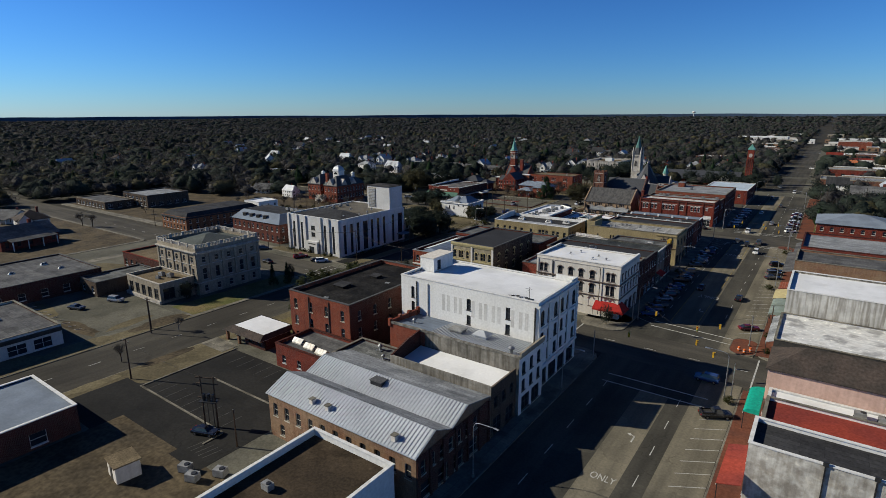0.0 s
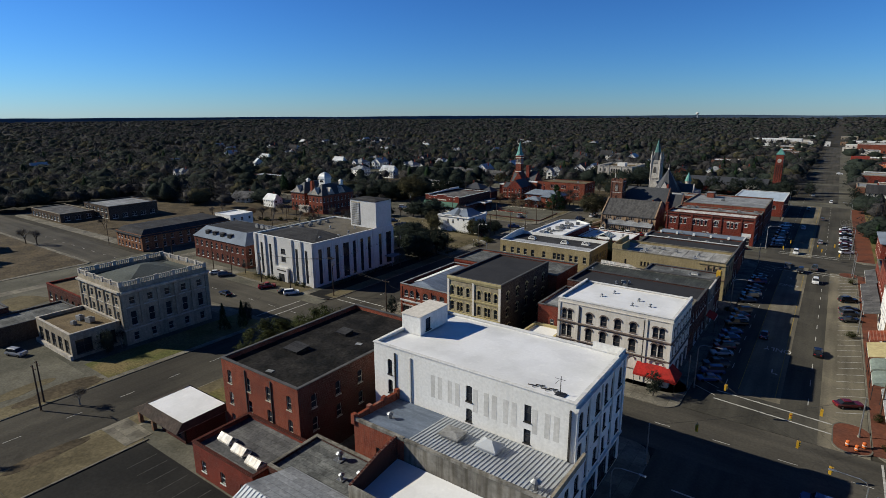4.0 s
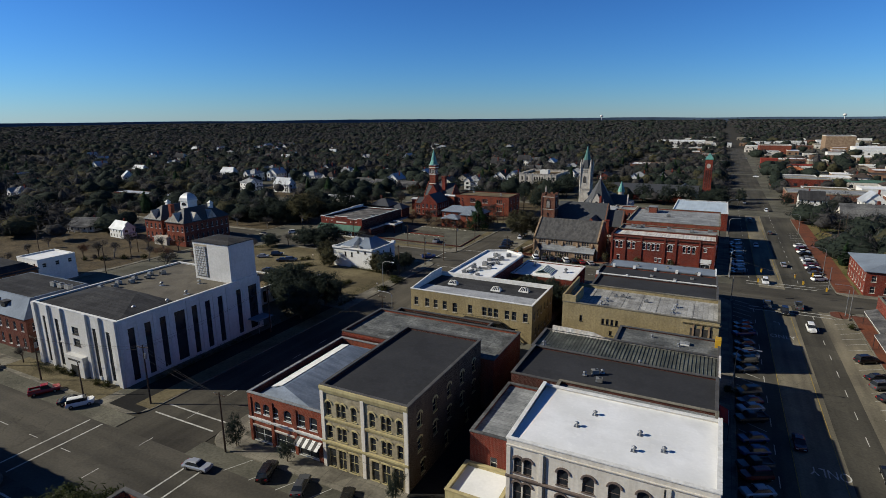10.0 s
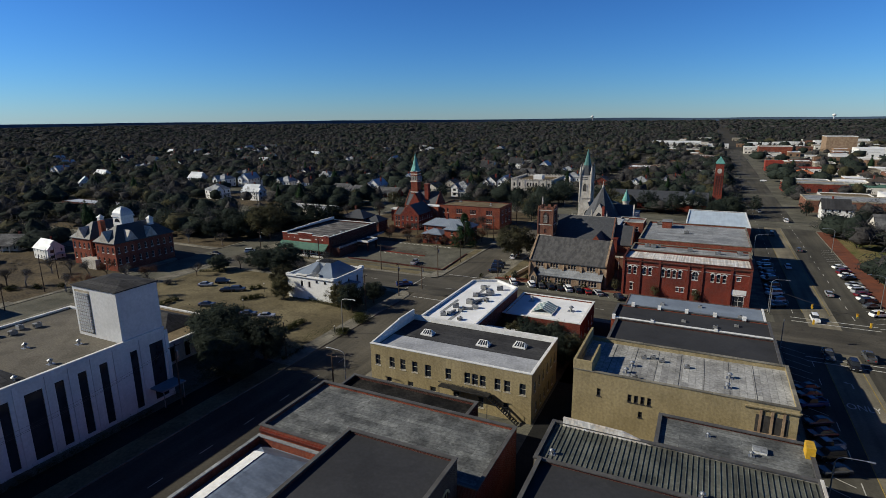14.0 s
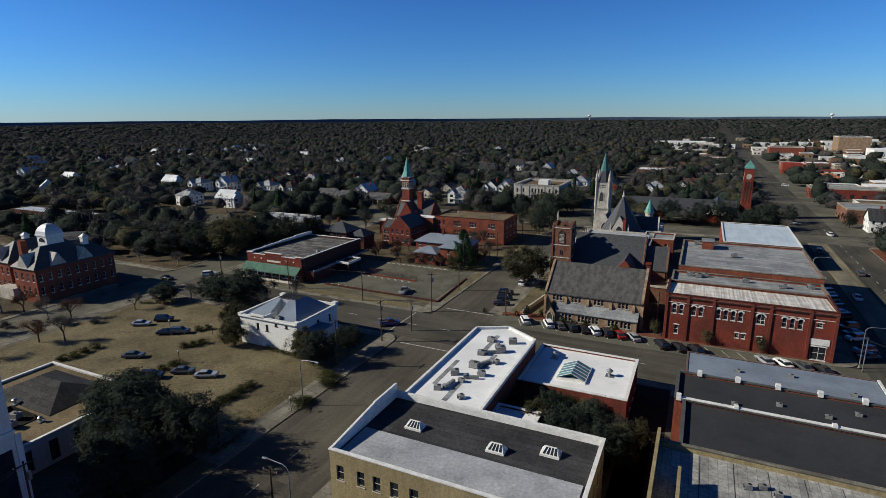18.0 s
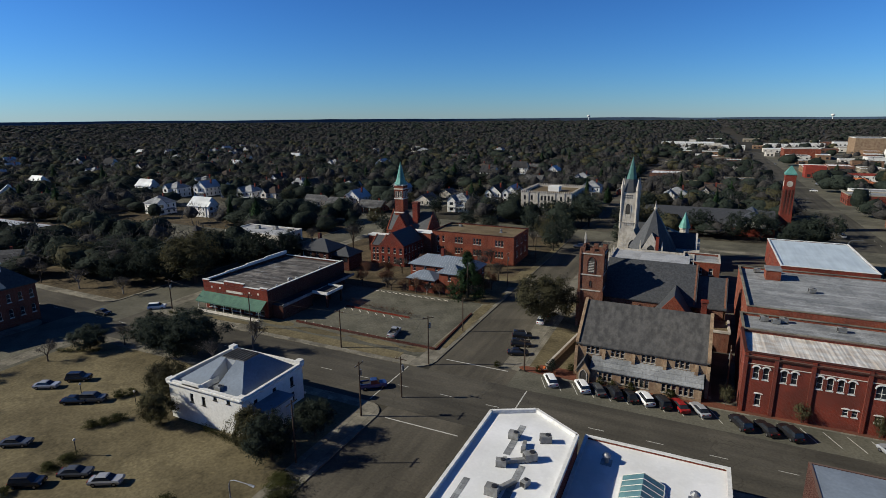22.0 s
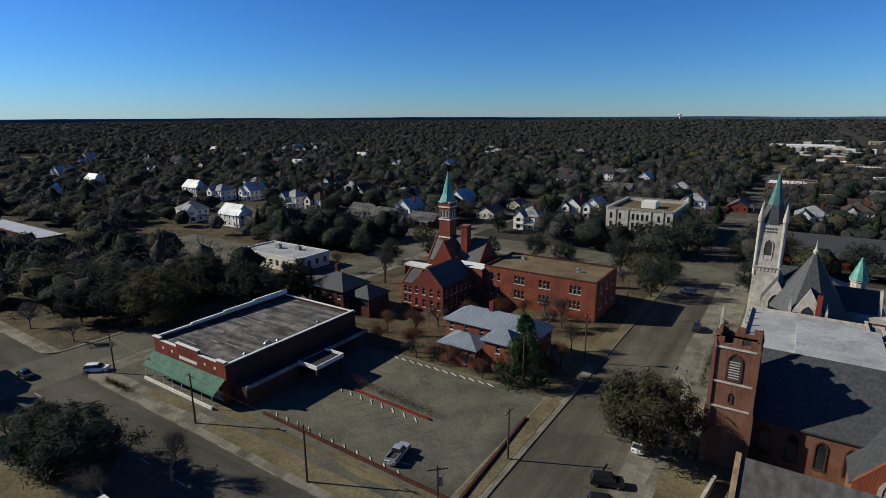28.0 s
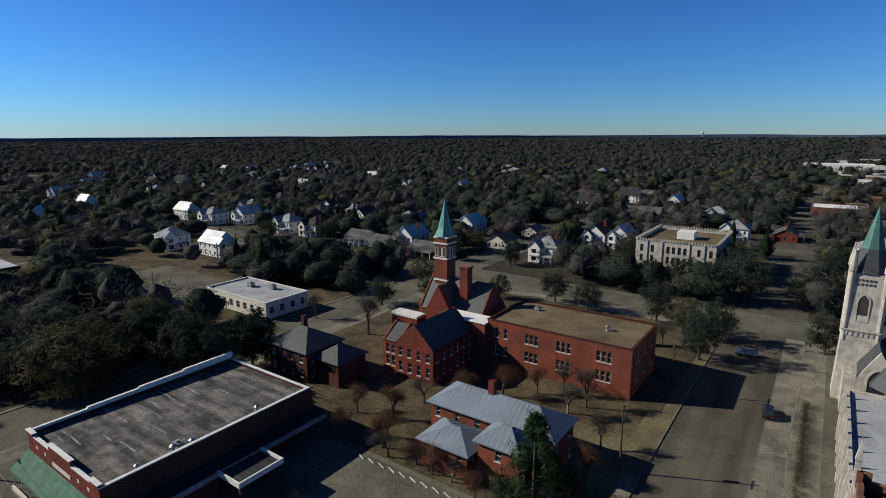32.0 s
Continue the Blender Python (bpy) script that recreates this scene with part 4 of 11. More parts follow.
def warehouse():
    W, D, H = 31.0, 19.4, 7.9
    t = thing("warehouse", "tan brick warehouse with a double-pitched ribbed metal roof", "warehouse", -71, 50, 0.1)
    s = row(11, 1.6, 29.6, 1.15, 4.0, 2.3, 0.15) + row(3, 3, 12, 1.1, 0.8, 2.0, 0.15)
    e = row(7, 1.6, 15, 1.1, 4.4, 2.2, 0.2) + row(4, 2.2, 14.4, 2.4, 0.4, 2.6)
    # darker brick on the east and north walls paints in their shade
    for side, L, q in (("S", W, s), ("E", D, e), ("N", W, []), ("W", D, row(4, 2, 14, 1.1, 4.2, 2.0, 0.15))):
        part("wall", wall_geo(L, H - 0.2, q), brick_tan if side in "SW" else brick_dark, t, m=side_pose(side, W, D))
        put_windows(t, side_pose(side, W, D), q, cream_trim)
    a, b, c, d = [(-0.3, 7.8), (4.3, 9.8)], [(4.3, 9.8), (8.4, 8.0)], [(8.4, 8.0), (12.6, 9.8)], [(12.6, 9.8), (19.4, 8.2)]
    sheet(t, -0.3, 31.2, a, metal_roof)
    sheet(t, -0.3, 31.2, b, roof_light)
    sheet(t, -0.3, 31.2, c, metal_roof)
    sheet(t, -0.3, 31.2, d, roof_light)
    ribs(-0.3, 31.2, a, 0.62, metal_roof, t)
    ribs(-0.3, 31.2, c, 0.62, metal_roof, t)
    for x0, x1 in ((0, 0.3), (30.7, 31)):
        part("gable", G().loft([[(x0, y, z - 0.02) for y, z in ((0, 7.6), (19.4, 7.6), (19.4, 8.0), (12.6, 9.6), (8.4, 7.8), (4.3, 9.6))], [(x1, y, z - 0.02) for y, z in ((0, 7.6), (19.4, 7.6), (19.4, 8.0), (12.6, 9.6), (8.4, 7.8), (4.3, 9.6))]]), brick_tan, t)
    # east pilasters share that wall's painted shade
    for u in (0.3, 3.2, 6.4, 9.6, 12.8, 16.2, 19.1):
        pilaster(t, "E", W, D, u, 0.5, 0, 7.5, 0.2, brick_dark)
    for x, y in ((9.5, 1.2), (13.0, 1.2), (26.5, 1.0)):
        c = thing("chimney", "small metal-capped brick flue on a sheet roof", "chimney", -71 + x, 50 + y, 8.3)
        part("stack", G().box(-0.35, -0.35, -0.6, 0.35, 0.35, 0.9), stucco_cream, c)
        part("cap", G().box(-0.45, -0.45, 0.9, 0.45, 0.45, 1.05), concrete, c)
    d = thing("roof_monitor", "dark raised roof hatch on sheet roofing", "roof hatch", -56.5, 61.2, 9.3)
    part("kerb", G().box(-1.2, -0.8, -0.9, 1.2, 0.8, 0.35), dark_steel, d)
    part("lid", G().box(-1.3, -0.9, 0.35, 1.3, 0.9, 0.5), roof_grey, d)
    return t


def middle_building():
    """A narrow white-roofed store sunk between stained party walls."""
    W, D = 21.4, 8.7
    t = thing("narrow_store", "narrow store with stained concrete parapets and a white roof", "building", -61.4, 69.8, 0.1)
    e = row(3, 1.6, 7.1, 1.2, 5.2, 2.0, 0.2) + row(2, 2.2, 6.4, 2.6, 0.4, 2.8, 0, "v")
    part("wall", wall_geo(W, 9.5, [], 7.4), concrete_old, t)
    part("wall", wall_geo(D, 9.3, e, 7.4), brick_umber, t, m=side_pose("E", W, D))
    put_windows(t, side_pose("E", W, D), e, dark_trim)
    part("wall", G().loft([[(x, 0.02, 0), (x, D, 0), (x, D, 11.6), (x, D * 0.6, 11.0), (x, 0.02, 9.5)] for x in (0.0, 0.35)]), brick_dark, t)
    part("roof", G().loft([[(0.35, 0.3, z), (W - 0.3, 0.3, z), (W - 0.3, D, z + 0.9), (0.35, D, z + 0.9)] for z in (7.1, 7.35)]), roof_white, t)
    part("gutter", G().box(0.4, 0.32, 7.3, W - 0.35, 1.6, 7.5), concrete_old, t)
    low = building("rear_lean_to", "low rear building with a patched grey roof", -76.6, 69.6, -61.6, 78.4, 6.2, brick_dark, roof_mottled, {}, para=0.35, cop=concrete_old)
    for x, y in ((-66.5, 73.5), (-64.5, 75.0), (-69.8, 76.4)):
        roof_vent(x, y, 5.9, 1.3)
    return t


def metal_roof_building():
    """Party walls of brick and stained concrete under a sheet roof that falls to the north."""
    W, D, H = 29.5, 9.6, 11.2
    t = thing("sheet_roof_building", "brick commercial building with a pale ribbed sheet roof", "building", -69.0, 78.6, 0.1)
    e = row(3, 1.8, 7.8, 1.4, 7.6, 2.4, 0.3) + row(3, 1.8, 7.8, 1.4, 4.4, 2.2, 0.2) + row(2, 2.8, 6.8, 3.2, 0.4, 2.9, 0, "v")
    part("wall", wall_geo(9.0, H, row(1, 4.6, 4.6, 1.2, 6.8, 1.6)), brick_orange, t)
    put_windows(t, Matrix(), row(1, 4.6, 4.6, 1.2, 6.8, 1.6), dark_trim)
    part("wall", wall_geo(W - 9.0, H, []), concrete_old, t, "rain-streaked concrete party wall", m=pose(9.0, 0, 0))
    for side, L, q, m in (("E", D, e, stucco_white), ("N", W, [], brick_orange), ("W", D, [], brick_orange)):
        part("wall", wall_geo(L, H - (1.2 if side != "E" else 0), q), m, t, m=side_pose(side, W, D))
        put_windows(t, side_pose(side, W, D), q, dark_trim)
    a = [(0.3, H - 0.15), (D, H - 1.1)]
    sheet(t, 0.1, 9.0, a, sheet_pale)
    sheet(t, 9.0, W - 0.1, a, metal_roof)
    ribs(9.0, W, a, 0.55, metal_roof, t)
    part("parapet", G().box(-0.2, -0.15, H, 9.0, 0.3, H + 0.45).box(9.0, -0.12, H, W + 0.1, 0.3, H + 0.35), concrete_old, t)
    part("parapet", G().loft([[(x, 0.3, H - 1.2), (x, D, H - 1.2), (x, D, H + 0.2), (x, 0.3, H + 0.5)] for x in (-0.2, 0.25)]), brick_orange, t)
    for y in (0.1, 3.2, 6.3, 9.2):
        part("merlon", G().box(-0.3, y - 0.35, H - 0.6, 0.35, y + 0.35, H + 0.9 - y * 0.03), brick_orange, t)
    band(t, "E", W, D, H - 0.2, H + 1.0, 0.35, stone_grey)
    for x, y in ((13.2, 5.2), (18.6, 5.6)):
        v = thing("roof_ventilator", "pitched sheet metal roof ventilator", "ventilator", -69 + x, 78.6 + y, H - 0.7, group="roof vents")
        part("box", G().box(-1.3, -1.0, -0.2, 1.3, 1.0, 0.9), metal_roof if x > 15 else unit_grey, v)
        part("hood", G().hip(-1.3, -1.0, 1.3, 1.0, 0.9, 1.6 if x > 15 else 1.1, 0.25), metal_roof if x > 15 else unit_grey, v)
    roof_vent(-65.6, 82.4, H - 0.5, 1.1), roof_vent(-42.0, 80.2, H - 0.25, 1.5)
    return t


def department_store():
    """The tall white store with the faded painted name."""
    x0, y0, W, D, h = -73.8, 88.3, 33.0, 19.3, 18.3
    s = row(1, 3.2, 3.2, 0.9, 13.6, 2.5, 0.25) + row(1, 3.2, 3.2, 0.9, 10.5, 2.2, 0.25) + row(1, 17.6, 17.6, 1.0, 13.6, 2.4, 0.2) + row(1, 17.6, 17.6, 1.0, 10.5, 2.0, 0.2) + row(1, 26.6, 26.6, 1.0, 13.6, 2.4) + row(1, 26.6, 26.6, 1.0, 10.5, 2.0)
    e = row(6, 2.0, 17.3, 1.7, 13.2, 3.0, 0.85) + row(6, 2.0, 17.3, 1.5, 9.2, 2.5, 0.2) + row(6, 2.0, 17.3, 1.5, 5.6, 2.3, 0.2) + row(4, 2.9, 16.4, 3.6, 0.5, 3.2, 0, "v")
    n = row(6, 3, 30, 1.2, 12.8, 2.6, 0.3) + row(6, 3, 30, 1.2, 8.6, 2.4, 0.2)
    t = building("department_store", "tall white-painted brick store with a faded painted sign", x0, y0, x0 + W, y0 + D, h, stucco_white, roof_white, {"S": [s], "E": [e], "N": [n]}, para=0.3, cop=white_trim, trim=dark_trim, hood=None, slope=0.9)
    for u in (4.3, 7.3):
        part("downpipe", G().box(u - 0.09, -0.2, 9.0, u + 0.09, -0.01, 18.0 - 0.6), dark_trim if u < 5 else ghost, t)
    part("downpipe", G().box(32.3, -0.25, 4.0, 32.5, -0.01, 17.2), dark_trim, t)
    u = 11.0                                         # seven faded letter blocks, drawn as plain bars
    for k in range(7):
        g = G()
        for du in ((1.25,) if k in (2, 5) else (0.0, 1.25)):
            g.box(u + du, -0.012, 12.3 - 0.02 * k, u + du + 0.75, -0.002, 15.8 - 0.02 * k)
        part("sign_bar", g, ghost, t, "faded grey painted sign bar")
        u += 3.0
    band(t, "E", W, D, 4.3, 4.9, 0.35, white_trim)
    band(t, "E", W, D, 12.3, 12.6, 0.2, white_trim)
    band(t, "E", W, D, 17.0, 17.6, 0.4, white_trim)
    for v in (0.4, 5.0, 9.65, 14.3, 18.9):
        pilaster(t, "E", W, D, v, 0.7, 4.9, 17.0, 0.22, stucco_white)
    part("raised_corner", G().box(W - 5.0, D - 0.4, h - 1.1, W, D, h + 0.1).box(W - 0.4, D - 3.5, h - 0.1, W, D - 0.4, h + 0.3), stucco_white, t)
    p = thing("penthouse", "white stair penthouse on a flat roof", "penthouse", -73.75, 95.2, 17.75)
    wn2 = row(1, 2.1, 2.1, 1.4, 0.4, 2.1)
    part("wall", wall_geo(3.8, 3.2, []), stucco_white, p)
    part("wall", wall_geo(7.6, 3.2, wn2), stucco_white, p, m=side_pose("E", 3.8, 7.6))
    put_windows(p, side_pose("E", 3.8, 7.6), wn2, dark_trim)
    part("wall", wall_geo(3.8, 3.2, []), stucco_white, p, m=side_pose("N", 3.8, 7.6))
    part("wall", wall_geo(7.6, 3.2, []), stucco_white, p, m=side_pose("W", 3.8, 7.6))
    part("roof", G().box(-0.12, -0.12, 3.1, 3.92, 7.72, 3.28), stucco_cream, p)
    a = thing("antenna_mast", "thin metal antenna mast with cables on a roof", "antenna", -43.6, 90.0, 17.9)
    part("mast", G().cyl(0, 0, 0, 2.6, 0.05, n=5), dark_steel, a)
    part("boom", G().tube((-0.8, 0, 2.2), (0.6, 0, 2.2), 0.03).tube((-0.5, -0.5, 1.7), (-0.5, 0.6, 1.7), 0.03), dark_steel, a)
    part("foot", G().box(-0.6, -0.5, 0, 0.7, 0.6, 0.15), dark_steel, a)
    for i in range(5):
        c = thing("roof_clutter", "coiled dark cables and scrap on the roof edge", "cable", -47.5 + i * 0.9, 90.2 + (i % 2) * 0.5, 17.95)
        part("coil", G().tube((-0.7, 0, 0.05), (0.5, 0.2, 0.09), 0.07).tube((0.5, 0.2, 0.08), (0.1, -0.4, 0.12), 0.06), dark_trim, c)
    return t


def old_red_building():
    W, D = 19.2, 32.0
    s = row(4, 2.0, 17, 1.1, 9.0, 2.4, 0.3) + row(4, 2.0, 17, 1.1, 5.2, 2.2, 0.3) + row(3, 2.0, 12, 1.1, 1.2, 2.2, 0.3)
    e = row(6, 3, 28, 1.1, 8.8, 2.3, 0.3) + row(6, 3, 28, 1.1, 5.0, 2.2, 0.3)
    t = building("red_brick_block", "old red brick three-storey block with a black tar roof", -98.4, 77.4, -98.4 + W, 77.4 + D, 13.2, brick_orange, roof_black, {"S": [s], "E": [e], "W": [e], "N": [row(4, 2.5, 16.5, 1.2, 9, 2.4, 0.3), row(4, 2.5, 16.5, 1.2, 5, 2.4, 0.3)]}, para=0.8, cop=steel_dull, trim=cream_trim, walls={"E": brick_dark})
    for u in (6.4, 12.9):
        part("downpipe", G().box(u - 0.08, -0.18, 0.5, u + 0.08, -0.01, 12.6), dark_trim, t)
    for x, y, s2 in ((6.5, 10.5, 1.5), (8.2, 20.5, 1.1)):
        h = thing("roof_hatch", "black tarred roof hatch", "roof hatch", -98.4 + x, 77.4 + y, 12.4)
        part("kerb", G().box(-1.1 * s2, -0.9 * s2, 0, 1.1 * s2, 0.9 * s2, 0.45), roof_black, h)
        part("lid", G().loft([[(-1.2 * s2, -s2, 0.45), (1.2 * s2, -s2, 0.45), (1.2 * s2, s2, 0.7), (-1.2 * s2, s2, 0.7)], [(-1.2 * s2, -s2, 0.53), (1.2 * s2, -s2, 0.53), (1.2 * s2, s2, 0.78), (-1.2 * s2, s2, 0.78)]]), roof_dark, h)
    for x, y in ((9.5, 2.5), (13.8, 18.5)):
        p = thing("roof_panel", "loose pale sheet lying on a tar roof", "sheet", -98.4 + x, 77.4 + y, 12.42, 15)
        part("sheet", G().box(-0.6, -0.4, 0, 0.6, 0.4, 0.08), roof_light, p)
    return t


def low_red_annex():
    t = building("brick_annex", "low red brick annex with three rusty roof skylights", -91.5, 67.3, -77.0, 77.2, 5.4, brick_red, roof_grey, {"S": [row(3, 2.5, 12, 1.2, 1.2, 1.8, 0.2)]}, para=0.6, cop=brick_dark)
    for i in range(3):
        s = thing("skylight", "rusty white pitched skylight", "skylight", -88.2 + i * 4.2, 71.0 - i * 0.6, 4.85, group="annex skylights")
        part("kerb", G().box(-1.4, -0.8, 0, 1.4, 0.8, 0.35), metal_rusty_white, s)
        part("frame", G().gable(-1.4, -0.8, 1.4, 0.8, 0.35, 1.1, "x", 0.05, 0.06), metal_rusty_white, s)
    return t


def drive_in():
    t = thing("drive_in_bank", "small drive-in pavilion with a white flat roof and brown skirt", "pavilion", -113.2, 69.4, 0.15)
    part("roof", G().box(2.6, 0.9, 3.7, 13.6, 8.6, 3.9), roof_white, t)
    part("skirt", G().loft([[(-0.2, -0.6, 2.7), (14.0, -0.6, 2.7), (14.0, 9.6, 2.7), (-0.2, 9.6, 2.7)], [(2.5, 0.8, 4.0), (13.7, 0.8, 4.0), (13.7, 8.7, 4.0), (2.5, 8.7, 4.0)]], False), roof_brown, t)
    part("ceiling", G().box(-0.1, -0.5, 2.6, 13.9, 9.5, 2.7), stucco_cream, t)
    for x, y in ((0.5, 0.3), (0.5, 4.5), (0.5, 8.8), (5, 0.3), (5, 8.8)):
        part("pillar", G().box(x - 0.3, y - 0.3, 0, x + 0.3, y + 0.3, 2.65), brick_tan, t)
    w = row(2, 2, 5.5, 1.4, 0.9, 1.3)
    part("wall", wall_geo(7.4, 2.65, w), brick_dark, t, m=pose(6.2, 1.0, 0))
    put_windows(t, pose(6.2, 1.0, 0), w, dark_trim)
    part("wall", G().box(6.2, 1.3, 0, 13.5, 8.4, 2.65), brick_dark, t)
    part("apron", G().box(-2.6, -5.0, -0.05, 6, -0.6, 0.06), concrete, t)
    return t


store_front(), warehouse(), middle_building(), metal_roof_building(), department_store(), old_red_building(), low_red_annex(), drive_in()
h = thing("shed", "small tan block shed with a flat roof", "shed", -82.5, 29.2, 0.15, -8)
part("wall", G().box(0, 0, 0, 3.8, 3.4, 2.6), stucco_cream, h)
part("roof", G().box(-0.2, -0.2, 2.6, 4.0, 3.6, 2.8), roof_tan, h)
part("door", G().box(1.2, -0.04, 0, 2.2, 0.0, 2.1), dark_trim, h)
for x, y in ((-73.5, 36.2), (-70.6, 35.6), (-68.2, 38.6)):
    air_unit(x, y, 0.16, 20, 1.3)

# ---- west of the side street ----
def stone_post_office():
    W, D, h = 21.5, 21.5, 14.4
    x0, y0 = -169.8, 84.2
    r3 = lambda: row(5, 2.4, 19.1, 1.3, 9.8, 1.7) + row(5, 2.4, 19.1, 1.4, 4.6, 3.4) + row(5, 2.4, 19.1, 1.2, 0.9, 1.9)
    t = building("stone_office_building", "grey limestone three-storey public building with a balustrade", x0, y0, x0 + W, y0 + D, h, stone_grey, roof_greened, {"S": [r3()], "E": [r3()], "N": [r3()], "W": [r3()]}, para=1.0, trim=stone_pale)
    for s in "SENW":
        band(t, s, W, D, 12.4, 13.2, 0.7, stone_pale)
        band(t, s, W, D, 3.6, 4.0, 0.25, stone_pale, "string_course")
        band(t, s, W, D, 8.9, 9.2, 0.2, stone_pale, "string_course")
        for u in (0.4, 4.4, 8.6, 12.9, 17.1, 21.1):
            pilaster(t, s, W, D, u, 0.8, 4.0, 12.4, 0.25, stone_grey)
            part("pier", G().box(u - 0.4, -0.05, h - 0.1, u + 0.4, 0.42, h + 1.1), stone_pale, t, m=side_pose(s, W, D))
        part("rail", G().box(0, 0.05, h + 0.75, W, 0.32, h + 0.95), stone_pale, t, m=side_pose(s, W, D))
        g = G()
        for i in range(42):
            g.box(0.5 + i * 0.5, 0.1, h - 0.1, 0.7 + i * 0.5, 0.26, h + 0.75)
        tagged(part("baluster", g, stone_pale, t, m=side_pose(s, W, D)), kind="stuff")
    part("hip_roof", G().hip(2.5, 2.5, W - 2.5, D - 2.5, h - 1.0, h + 1.5, 0, 0.1), roof_greened, t)
    a = building("stone_annex", "low stone annex with a brown roof and rooftop equipment", -169.0, 73.6, -150.4, 84.1, 6.0, stone_grey, roof_tan, {"S": [row(5, 2.2, 16.4, 2.2, 1.2, 3.0, 0, "v")], "E": [row(2, 2.6, 7.6, 3.4, 1.0, 3.2, 0, "v")], "W": [row(3, 2, 8.5, 1.6, 1.2, 3)]}, para=0.7, cop=stone_pale, trim=dark_trim)
    for x, y, s in ((-160.5, 79.8, 1.2), (-157, 80.5, 1.3), (-158.5, 77.6, 0.9)):
        air_unit(x, y, 5.3, 10, s)
    part("plinth", G().box(-0.25, -0.6, -0.1, 18.9, 0.0, 1.0), stone_pale, a)
    return t


stone_post_office()
building("brick_workshop", "low dark brick workshop with arched windows", -198, 86, -171.5, 104, 6.2, brick_dark, roof_tan, {"S": [row(7, 2, 24.5, 1.8, 1.6, 2.4, 0.5)]}, para=0.5, cop=brick_red)
for x in (-196, -180):
    chimney(x, 103, 6.2, 2.4, brick_dark)
building("brick_store", "low brick store with a plain grey roof", -214, 30, -183, 72.5, 6.0, brick_dark, roof_grey, {"S": [row(6, 3, 28, 2, 1, 2.2)], "E": [row(7, 4, 38, 1.8, 1.0, 2.2)]}, para=0.3, cop=roof_grey)
for x, y in ((-203, 64), (-194, 65.5), (-199, 54)):
    skylight(x, y, 5.6, 90, 0.8)
building("loading_annex", "low brick annex with a patched pale roof", -182.6, 66, -172, 84, 4.6, brick_umber, roof_mottled, {"S": [row(2, 2, 8, 1.6, 1, 2)]}, para=0.3, cop=roof_grey)
building("modern_office", "flat-roofed modern brick office with a deep dark fascia", -347, 156, -319, 181, 7.2, brick_umber, roof_light, {"S": [row(6, 3, 25, 2.6, 0.8, 2.2, 0, "v"), row(6, 3, 25, 2.6, 4.0, 2.0, 0, "v")], "E": [row(5, 3, 22, 2.6, 0.8, 2.2, 0, "v")]}, para=0.5, cop=dark_trim)
building("office_wing", "long low office wing with a pale roof edge", -370, 139, -333, 155, 4.4, brick_umber, roof_grey, {"S": [row(9, 2.5, 34, 2.4, 0.6, 2.4, 0, "v")], "E": [row(3, 3, 13, 2.4, 0.6, 2.4, 0, "v")]}, para=0.4, cop=stone_grey)
st = building("corner_store", "single-storey shop with a grey roof and glazed front", -172, 22, -142.6, 46, 5.0, stucco_cream, roof_grey, {"E": [row(4, 5, 20, 3.6, 0.4, 2.4, 0, "v")], "S": [row(5, 3, 26, 2.6, 0.5, 2.3, 0, "v")], "N": [row(3, 4, 24, 2, 0.8, 2)]}, para=0.4, cop=concrete, walls={"N": brick_dark})
band(st, "E", 29.4, 24, 3.4, 4.4, 0.5, dark_trim, "fascia")
skylight(-160, 38, 4.6, 20, 1.3)
building("service_building", "dark-walled building with a blue-grey sheet roof", -117.5, -8, -98.8, 32, 5.0, dark_trim, metal_blue, {"E": [row(5, 5, 34, 2.4, 0.6, 2.2)]}, para=0.25, cop=white_trim, walls={"N": brick_dark, "E": brick_dark})


